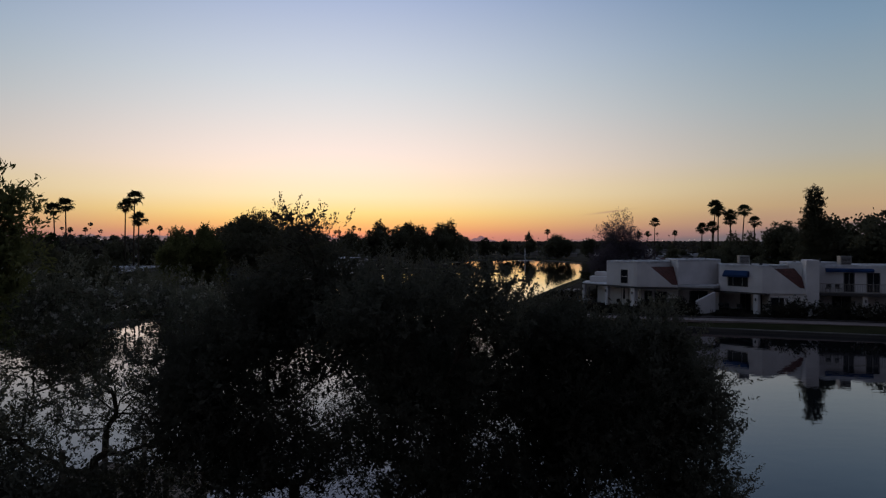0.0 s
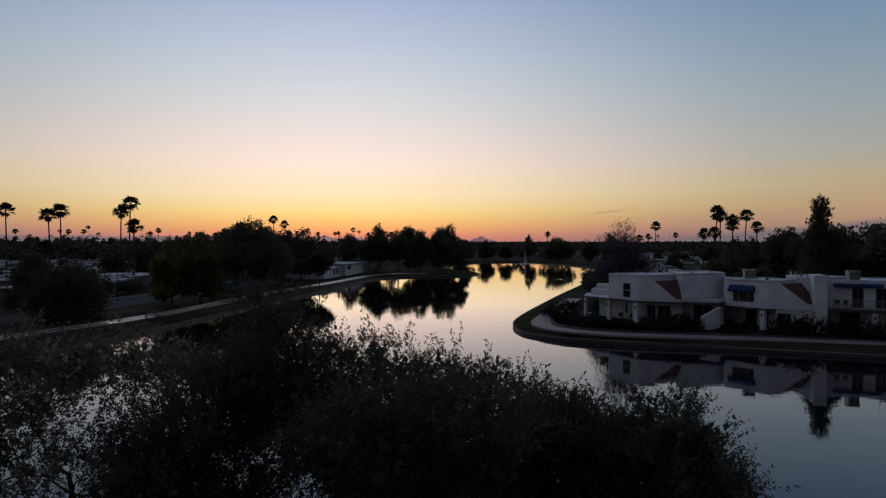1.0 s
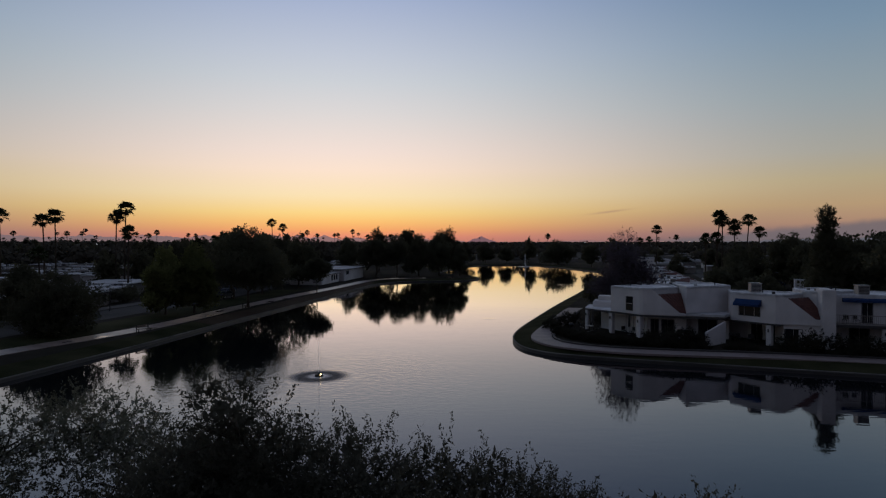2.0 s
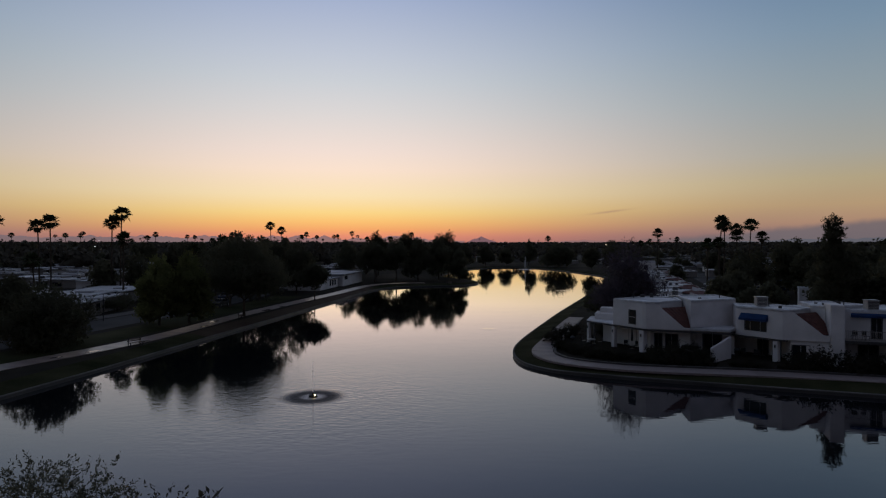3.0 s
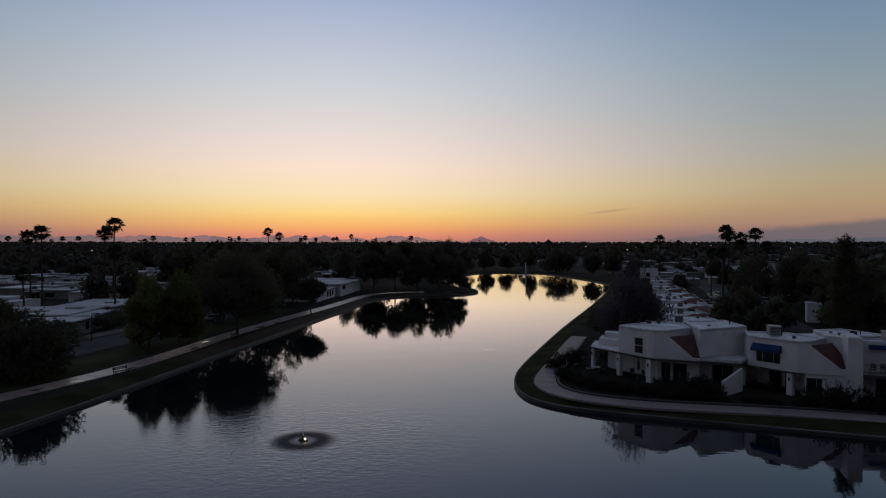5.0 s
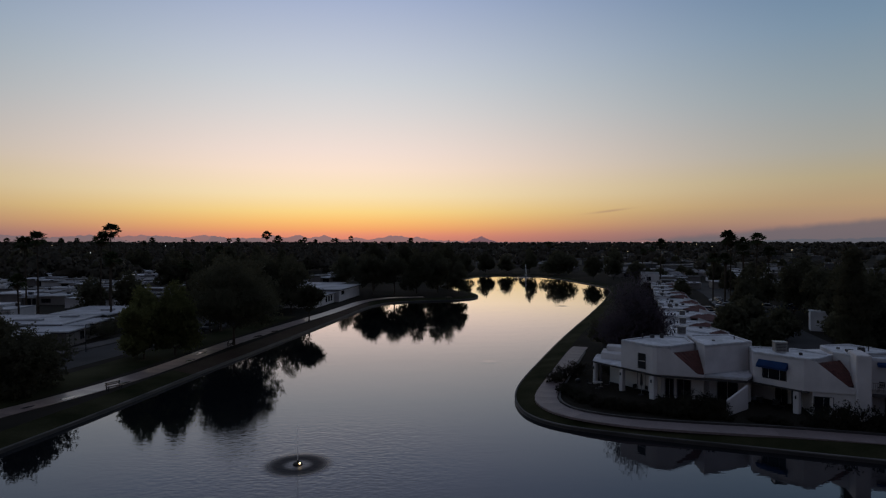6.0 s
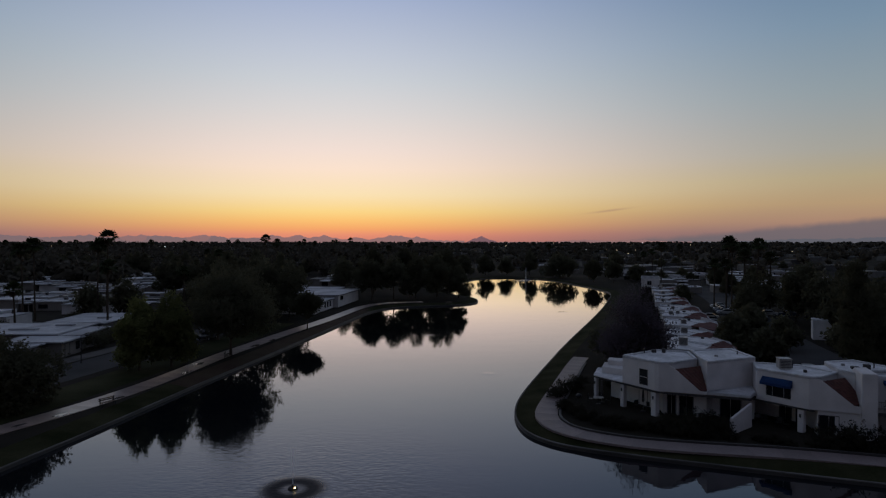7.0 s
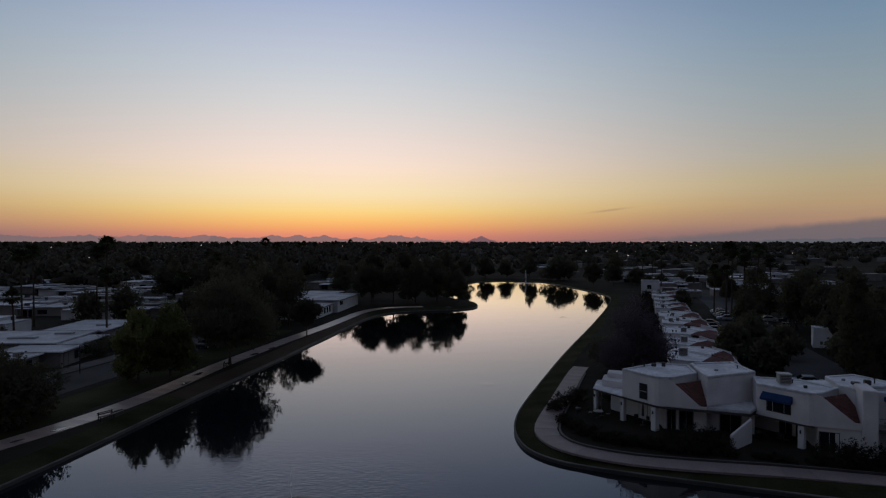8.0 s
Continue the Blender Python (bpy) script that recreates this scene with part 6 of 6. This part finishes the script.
# ---- far suburb: tree masses to the horizon ----
def far_woods():
    """Crowns of two to four rounded masses each, and slim palms that stand over them."""
    rng = np.random.default_rng(77)
    V, F, N, base = [], [], [], 0

    def quads(c, face, s, wide=0.65):
        nonlocal base
        k = len(c)
        a = unit(np.cross(face + 0.25 * rng.normal(size=(k, 3)), rng.normal(size=(k, 3))))
        b = unit(np.cross(face, a)) * s * wide
        a = a * s
        V.append(np.stack((c - a, c + b, c + a, c - b), axis=1).reshape(-1, 3))
        F.append(np.arange(base, base + 4 * k).reshape(k, 4))
        N.append(np.repeat(unit(face + np.array([0, 0, 0.2])), 4, axis=0))
        base += 4 * k

    def crown(x, y, gz, h, w, d, k):
        lobes = 1 if d > 1300 else int(rng.integers(2, 5))
        for q in range(lobes):
            off = rng.normal(size=2) * w * (0.0 if lobes == 1 else 0.42)
            top = h * (1.0 if q == 0 else rng.uniform(0.62, 0.92))
            r = w * (1.0 if lobes == 1 else rng.uniform(0.5, 0.75))
            n = max(8, k // lobes)
            dirs = unit(rng.normal(size=(n, 3)) + np.array([0, 0, 0.15]))
            mid = np.array([x + off[0], y + off[1], gz + top * 0.55])
            c = mid + dirs * np.array([r, r, top * 0.43]) * (0.72 + 0.26 * rng.random((n, 1)))
            size = r * 2.3 / math.sqrt(n) * (0.8 + 0.6 * rng.random((n, 1)))
            quads(c, dirs, size)

    def palm(x, y, gz, h):
        n = 26
        dirs = unit(rng.normal(size=(n, 3)) + np.array([0, 0, 0.1]))
        c = np.array([x, y, gz + h]) + dirs * np.array([0.95, 0.95, 0.8])
        quads(c, dirs, np.full((n, 1), 0.75), 0.3)
        stem = np.array([[x, y, gz + h * (0.5 + 0.125 * q)] for q in range(4)])
        quads(stem, np.tile([[0.0, -1.0, 0.0]], (4, 1)), np.full((4, 1), 0.3), 0.9)

    n = 6200
    r = 300 + 3900 * rng.random(n) ** 1.8
    az = np.radians(rng.uniform(-50, 50, n))
    for x, y, d in zip(r * np.sin(az), r * np.cos(az), r):
        if -25 < x < 75 and y < 352:
            continue
        left = x < -20
        if d < 420 and rng.random() < (0.35 if left else 0.6):
            continue
        if not left and rng.random() < (0.75 if d < 800 else 0.35):
            continue
        if not clear_of_houses(x, y, 4.0):
            continue
        h = rng.uniform(5.5, 11.0)
        if left and 330 < d < 900 and rng.random() < 0.3:
            h = rng.uniform(11.5, 16.0)
        w = rng.uniform(2.6, 5.0) * (1 + d / 2500)
        gz = GROUND_Z + max(0, (d - 900) / 210)
        crown(x, y, gz, h, w, d, 140 if d < 600 else (80 if d < 1100 else 20))
    for _ in range(150):
        d, a = rng.uniform(330, 1300), radians(rng.uniform(-44, 34))
        x, y = d * math.sin(a), d * math.cos(a)
        if (-25 < x < 75 and y < 352) or (x > -20 and rng.random() < 0.75) or not clear_of_houses(x, y, 2.0):
            continue
        palm(x, y, GROUND_Z, rng.uniform(10.0, 15.5) + d * 0.0045)
    return tagged(raw("far_woods", np.concatenate(V), np.concatenate(F), LEAF_FAR, rounded=np.concatenate(N)), "dark tree masses of the suburb out to the horizon", "woods", kind="stuff")


far_woods()


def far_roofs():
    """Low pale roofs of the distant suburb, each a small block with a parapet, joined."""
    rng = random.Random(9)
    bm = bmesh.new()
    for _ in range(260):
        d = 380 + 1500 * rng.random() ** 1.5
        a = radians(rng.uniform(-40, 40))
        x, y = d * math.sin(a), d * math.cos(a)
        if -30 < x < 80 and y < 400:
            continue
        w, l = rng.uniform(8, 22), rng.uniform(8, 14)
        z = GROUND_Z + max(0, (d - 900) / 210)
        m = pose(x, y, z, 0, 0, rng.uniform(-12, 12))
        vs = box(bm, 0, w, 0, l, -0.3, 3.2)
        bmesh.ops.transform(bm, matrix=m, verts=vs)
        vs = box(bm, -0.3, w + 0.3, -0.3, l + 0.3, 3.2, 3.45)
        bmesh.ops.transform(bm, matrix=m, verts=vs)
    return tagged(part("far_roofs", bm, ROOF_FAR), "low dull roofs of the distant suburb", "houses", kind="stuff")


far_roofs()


# ---- street lamps lit in the distance ----
BULB = glow_material("lamp_bulb", (1.0, 0.78, 0.5), 1.3)
BULB_COOL = glow_material("lamp_bulb_cool", (0.9, 0.95, 1.0), 1.3)


def street_lamp(x, y, height, lit, size=0.25):
    t = thing("street_lamp", pose(x, y, GROUND_Z), "slim dark street lamp with a small lit head" if lit else "slim dark street lamp, unlit", "street lamp", "street lamps")
    bm = bmesh.new()
    tube(bm, (0, 0, -0.2), (0, 0, height), 0.08, 0.05, 8)
    tube(bm, (0, 0, height - 0.05), (0.9, 0, height + 0.1), 0.04, 0.035, 6)
    part("pole", bm, IRON, t)
    bm = bmesh.new()
    bmesh.ops.create_uvsphere(bm, u_segments=10, v_segments=6, radius=size, matrix=pose(0.9, 0, height - 0.02) @ Matrix.Diagonal((1.3, 1.0, 0.5, 1)))
    part("head", bm, (BULB if lit == 1 else BULB_COOL) if lit else IRON, t)
    return t


for x, y, hh, lit in ((-52.0, 100.0, 4.2, 0), (-48.0, 128.0, 4.5, 0), (64.0, 122.0, 5.0, 0), (72.0, 119.0, 4.6, 0), (84.0, 190.0, 5.0, 0)):
    street_lamp(x, y, hh, lit)
rs = random.Random(21)
for _ in range(26):
    d, a = 420 + 1700 * rs.random() ** 1.3, radians(rs.uniform(-34, 34))
    street_lamp(d * math.sin(a), d * math.cos(a), 8.0 + d * 0.006, rs.choice((1, 1, 2)), 0.18 + d * 0.00022)


# ---- cars ----
def car(m, paint, label):
    t = thing("car", m, label, "car", "parked cars")
    prof = [(-2.2, 0.35), (-2.25, 0.75), (-1.9, 0.92), (-1.2, 0.98), (-0.55, 1.42), (0.75, 1.46), (1.45, 1.02), (2.05, 0.92), (2.2, 0.7), (2.15, 0.35)]
    bm = bmesh.new()
    lo = [bm.verts.new((x, -0.88 if z < 1.0 else -0.68, z)) for x, z in prof]
    hi = [bm.verts.new((x, 0.88 if z < 1.0 else 0.68, z)) for x, z in prof]
    bm.faces.new(lo)
    bm.faces.new(hi[::-1])
    n = len(prof)
    for i in range(n):
        j = (i + 1) % n
        bm.faces.new((lo[j], lo[i], hi[i], hi[j]))
    bmesh.ops.recalc_face_normals(bm, faces=bm.faces)
    bmesh.ops.bevel(bm, geom=bm.edges[:], offset=0.05, segments=2, affect="EDGES", clamp_overlap=True)
    part("body", bm, paint, t)
    for sgn in (-1, 1):
        bm = bmesh.new()
        q = [(-1.0, 1.02), (-0.5, 1.36), (0.7, 1.39), (1.25, 1.04)]
        w = [bm.verts.new((x, sgn * (0.905 - 0.2 * (z - 1.0) / 0.42), z)) for x, z in q]
        bm.faces.new(w if sgn < 0 else w[::-1])
        bmesh.ops.solidify(bm, geom=bm.faces[:], thickness=0.02)
        part("side_window", bm, GLASS, t)
    for a, b, nm in ((((-1.15, 1.01), (-0.58, 1.41)), 0.66, "windscreen"), (((1.4, 1.05), (0.8, 1.44)), 0.66, "rear_window")):
        bm = bmesh.new()
        (x0, z0), (x1, z1) = a
        off = -0.03 if nm == "windscreen" else 0.03
        vs = [bm.verts.new(c) for c in ((x0 + off, -b - 0.1, z0 + 0.03), (x0 + off, b + 0.1, z0 + 0.03), (x1 + off, b - 0.06, z1 + 0.02), (x1 + off, -b + 0.06, z1 + 0.02))]
        bm.faces.new(vs)
        bmesh.ops.solidify(bm, geom=bm.faces[:], thickness=0.015)
        part(nm, bm, GLASS, t)
    for x in (-1.4, 1.35):
        for y in (-0.8, 0.8):
            bm = bmesh.new()
            bmesh.ops.create_cone(bm, cap_ends=True, segments=16, radius1=0.33, radius2=0.33, depth=0.22, matrix=pose(x, y, 0.33, 90, 0, 0))
            wheel = part("wheel", bm, RUBBER, t)
            bm = bmesh.new()
            bmesh.ops.create_cone(bm, cap_ends=True, segments=12, radius1=0.2, radius2=0.2, depth=0.24, matrix=pose(x, y, 0.33, 90, 0, 0))
            part("rim", bm, METAL_GREY, wheel)
    return t


SILVER, DARKBLUE, WHITE_PAINT, BLACK_PAINT = car_paint("silver_paint", (0.22, 0.225, 0.235)), car_paint("blue_paint", (0.03, 0.04, 0.07)), car_paint("white_paint", (0.36, 0.36, 0.37)), car_paint("black_paint", (0.02, 0.02, 0.022))
for x, y, a, p, lab in ((-49.0, 115.6, 80, SILVER, "silver saloon car parked at the kerb"), (-42.0, 122.6, 80, BLACK_PAINT, "black saloon car parked at the kerb"), (-46.5, 138.0, 88, DARKBLUE, "dark blue saloon car parked at the kerb"), (79.5, 158.5, -25, WHITE_PAINT, "white saloon car parked beside the lane"), (83.4, 156.6, -25, DARKBLUE, "dark blue saloon car parked beside the lane"),
                     (58.6, 141.0, -25, SILVER, "silver saloon car parked beside the lane"), (60.2, 146.0, -25, BLACK_PAINT, "black saloon car parked beside the lane"), (62.4, 152.0, -25, SILVER, "silver saloon car parked beside the lane"), (49.5, 92.0, -20, SILVER, "silver saloon car parked behind the townhouses"), (70.6, 161.0, -15, WHITE_PAINT, "white saloon car parked beside the lane"), (71.8, 164.6, -15, DARKBLUE, "dark blue saloon car parked beside the lane"), (73.0, 168.4, -15, SILVER, "silver saloon car parked beside the lane"), (74.2, 172.0, -15, BLACK_PAINT, "black saloon car parked beside the lane"), (75.6, 176.0, -15, WHITE_PAINT, "white saloon car parked beside the lane"), (74.5, 151.0, 60, SILVER, "silver saloon car parked under the trees"), (77.0, 146.5, 60, SILVER, "silver saloon car parked under the trees")):
    car(pose(x, y, GROUND_Z + 0.02, 0, 0, a), p, lab)


# ---- fountains ----
SPRAY = leaf_material("water_spray", (0.80, 0.80, 0.80), (0.92, 0.92, 0.92), soft=False, through_light=0.6)


def fountain(x, y, height, width, drops, lit, seed):
    rng = random.Random(seed)
    t = thing("fountain", pose(x, y, WATER_Z), "floating fountain with a thin water jet and a small lamp" if lit else "floating fountain with a pale water jet", "fountain")
    bm = bmesh.new()
    bmesh.ops.create_cone(bm, cap_ends=True, segments=20, radius1=0.42, radius2=0.30, depth=0.22, matrix=pose(0, 0, 0.04))
    bmesh.ops.create_cone(bm, cap_ends=True, segments=12, radius1=0.09, radius2=0.06, depth=0.2, matrix=pose(0, 0, 0.24))
    part("float", bm, RUBBER, t)
    bm = bmesh.new()
    for k in range(drops):
        h = height * rng.random() ** 0.8
        r = width * (0.25 + 0.75 * (1 - h / height)) * rng.random() * 0.5
        a = rng.random() * 6.283
        s = rng.uniform(0.008, 0.018) * (1 if lit else 2.8)
        bmesh.ops.create_icosphere(bm, subdivisions=1, radius=s, matrix=pose(r * math.cos(a), r * math.sin(a), 0.3 + h) @ Matrix.Diagonal((1, 1, 2.2, 1)))
    if not lit:
        for k in range(260):
            a, r = rng.random() * 6.283, 3.2 * rng.random() ** 0.6
            bmesh.ops.create_icosphere(bm, subdivisions=1, radius=rng.uniform(0.03, 0.09), matrix=pose(r * math.cos(a), r * math.sin(a), 0.05 + 0.5 * rng.random() * (1 - r / 3.3)))
    tagged(part("jet", bm, SPRAY, t, "thin upright jet of water"), kind="stuff")
    if lit:
        bm = bmesh.new()
        bmesh.ops.create_uvsphere(bm, u_segments=10, v_segments=6, radius=0.075, matrix=pose(0.22, -0.3, 0.22))
        part("lamp", bm, glow_material("fountain_lamp", (1.0, 0.74, 0.36), 4.0), t, "small warm lit lamp")
    return t


fountain(-10.25, 56.0, 2.7, 0.10, 70, True, 1)
fountain(41.4, 310.0, 6.0, 1.3, 420, False, 2)


# ---- benches, table and dock ----
def bench(m):
    t = thing("bench", m, "plain wooden park bench beside the footpath", "bench", "park benches")
    for k in range(3):
        bm = bmesh.new()
        box(bm, -0.9, 0.9, -0.22 + 0.15 * k, -0.09 + 0.15 * k, 0.42, 0.46, 0.008)
        part("seat_slat", bm, WOOD, t)
    for k in range(2):
        bm = bmesh.new()
        box(bm, -0.9, 0.9, 0.25, 0.29, 0.58 + 0.17 * k, 0.70 + 0.17 * k, 0.008)
        part("back_slat", bm, WOOD, t)
    for x in (-0.75, 0.75):
        bm = bmesh.new()
        box(bm, x - 0.04, x + 0.04, -0.2, -0.12, 0, 0.42)
        part("leg", bm, IRON, t)
        bm = bmesh.new()
        box(bm, x - 0.04, x + 0.04, 0.2, 0.26, 0, 0.9)
        part("leg", bm, IRON, t)
    return t


bench(pose(-35.3, 76.6, GROUND_Z + 0.05, 0, 0, 62))
bench(pose(-32.2, 104.2, GROUND_Z, 0, 0, 104))
bench(pose(2.6, 186.0, GROUND_Z, 0, 0, 8))

t = thing("patio_table", HOUSE_AT @ pose(-4.5, 2.3, GROUND_Z), "round metal patio table on the terrace", "table")
bm = bmesh.new()
bmesh.ops.create_cone(bm, cap_ends=True, segments=24, radius1=0.55, radius2=0.55, depth=0.04, matrix=pose(0, 0, 0.72))
part("tabletop", bm, METAL_GREY, t)
bm = bmesh.new()
tube(bm, (0, 0, 0.02), (0, 0, 0.7), 0.04, 0.04, 8)
bmesh.ops.create_cone(bm, cap_ends=True, segments=16, radius1=0.28, radius2=0.2, depth=0.05, matrix=pose(0, 0, 0.025))
part("pedestal", bm, IRON, t)


def patio_chair(m):
    t = thing("patio_chair", m, "dark metal patio chair on the terrace", "chair", "patio chairs")
    bm = bmesh.new()
    box(bm, -0.24, 0.24, -0.24, 0.24, 0.42, 0.46, 0.01)
    part("seat", bm, IRON, t)
    bm = bmesh.new()
    box(bm, -0.24, 0.24, 0.22, 0.26, 0.5, 0.92, 0.01)
    part("backrest", bm, IRON, t)
    for x in (-0.2, 0.2):
        for y in (-0.2, 0.24):
            bm = bmesh.new()
            tube(bm, (x, y, 0), (x, y, 0.44 if y < 0 else 0.6), 0.018, 0.018, 6)
            part("leg", bm, IRON, t)
    return t


for u, v, a in ((-5.4, 2.6, 80), (-3.5, 2.5, -95), (-4.4, 3.7, 0), (-0.4, 1.6, 30), (0.5, 1.2, -50), (11.6, 0.0, 20), (12.6, -0.5, -30), (13.2, -0.9, 70)):
    patio_chair(HOUSE_AT @ pose(u, v, GROUND_Z, 0, 0, a))
patio_chair(HOUSE_AT @ pose(22.2, -1.2, 3.06, 0, 0, 20))
patio_chair(HOUSE_AT @ pose(21.2, -1.3, 3.06, 0, 0, -30))


def closed_umbrella(m):
    t = thing("patio_umbrella", m, "furled dark patio umbrella standing in a round base", "umbrella", "patio umbrellas")
    bm = bmesh.new()
    bmesh.ops.create_cone(bm, cap_ends=True, segments=18, radius1=0.3, radius2=0.24, depth=0.1, matrix=pose(0, 0, 0.05))
    part("base", bm, IRON, t)
    bm = bmesh.new()
    tube(bm, (0, 0, 0.1), (0, 0, 2.5), 0.025, 0.022, 8)
    part("pole", bm, METAL_GREY, t)
    bm = bmesh.new()
    for z0, z1, r0, r1 in ((1.0, 1.15, 0.11, 0.15), (1.15, 1.9, 0.15, 0.11), (1.9, 2.45, 0.11, 0.03)):
        tube(bm, (0, 0, z0), (0, 0, z1), r0, r1, 10)
    part("canopy", bm, DARK_TRIM, t)
    return t


closed_umbrella(HOUSE_AT @ pose(-4.2, 2.9, GROUND_Z))
closed_umbrella(HOUSE_AT @ pose(0.2, 0.9, GROUND_Z))


def kettle_grill(m):
    t = thing("barbecue_grill", m, "black lidded barbecue grill on the patio", "grill", "grills")
    bm = bmesh.new()
    bmesh.ops.create_uvsphere(bm, u_segments=16, v_segments=10, radius=0.32, matrix=pose(0, 0, 0.78) @ Matrix.Diagonal((1, 1, 0.8, 1)))
    part("bowl", bm, IRON, t, smooth=True)
    for k in range(3):
        a = k * 2.094
        bm = bmesh.new()
        tube(bm, (0.36 * math.cos(a), 0.36 * math.sin(a), 0.0), (0.18 * math.cos(a), 0.18 * math.sin(a), 0.62), 0.018, 0.018, 6)
        part("leg", bm, IRON, t)
    return t


kettle_grill(HOUSE_AT @ pose(10.9, -0.3, GROUND_Z))
kettle_grill(HOUSE_AT @ pose(-6.6, 2.0, GROUND_Z))

t = thing("dock", pose(-9.9, 19.2, 0, 0, 0, -12), "small weathered wooden dock with posts on the near shore", "dock")
for k in range(22):
    bm = bmesh.new()
    x = -2.6 + k * 0.24
    box(bm, x, x + 0.22, -1.9, 1.9, 0.52, 0.56)
    part("plank", bm, WOOD, t)
for x, y in ((-2.5, 1.95), (-0.9, 1.95), (0.8, 1.95), (2.5, 1.95), (2.55, 0.2), (2.55, -1.6), (-2.6, 0.2)):
    bm = bmesh.new()
    tube(bm, (x, y, -0.6), (x, y, 1.5), 0.09, 0.085, 9)
    part("post", bm, WOOD, t)


# puddles left on the footpath
def puddle(x, y, rx, ry, turn, seed):
    rng = random.Random(seed)
    bm = bmesh.new()
    pts = [(rx * math.cos(a) * rng.uniform(0.7, 1.15), ry * math.sin(a) * rng.uniform(0.7, 1.15)) for a in [k * 0.5236 for k in range(12)]]
    prism(bm, pts, -0.01, 0.004)
    ob = part("puddle", bm, PUDDLE)
    ob.matrix_basis = pose(x, y, GROUND_Z + 0.062, 0, 0, turn)
    return tagged(ob, "shallow puddle mirroring the sky on the footpath", "puddle", "puddles")


PUDDLE = bpy.data.materials.new("puddle_water")
PUDDLE.use_nodes = True
pb = PUDDLE.node_tree.nodes["Principled BSDF"]
pb.inputs["Base Color"].default_value, pb.inputs["Roughness"].default_value, pb.inputs["IOR"].default_value = (0.10, 0.085, 0.08, 1), 0.03, 1.5
for i, (x, y, rx, ry, a) in enumerate(((-38.2, 73.0, 0.9, 0.35, 68), (-35.9, 79.9, 0.9, 0.3, 72), (-33.9, 93.6, 1.1, 0.45, 80), (-34.6, 99.6, 1.2, 0.5, 82), (-33.1, 107.6, 0.9, 0.4, 80), (-31.2, 115.4, 1.4, 0.5, 78), (-30.0, 121.4, 1.1, 0.4, 78), (-40.0, 69.4, 0.8, 0.3, 66))):
    puddle(x, y, rx, ry, a, i)
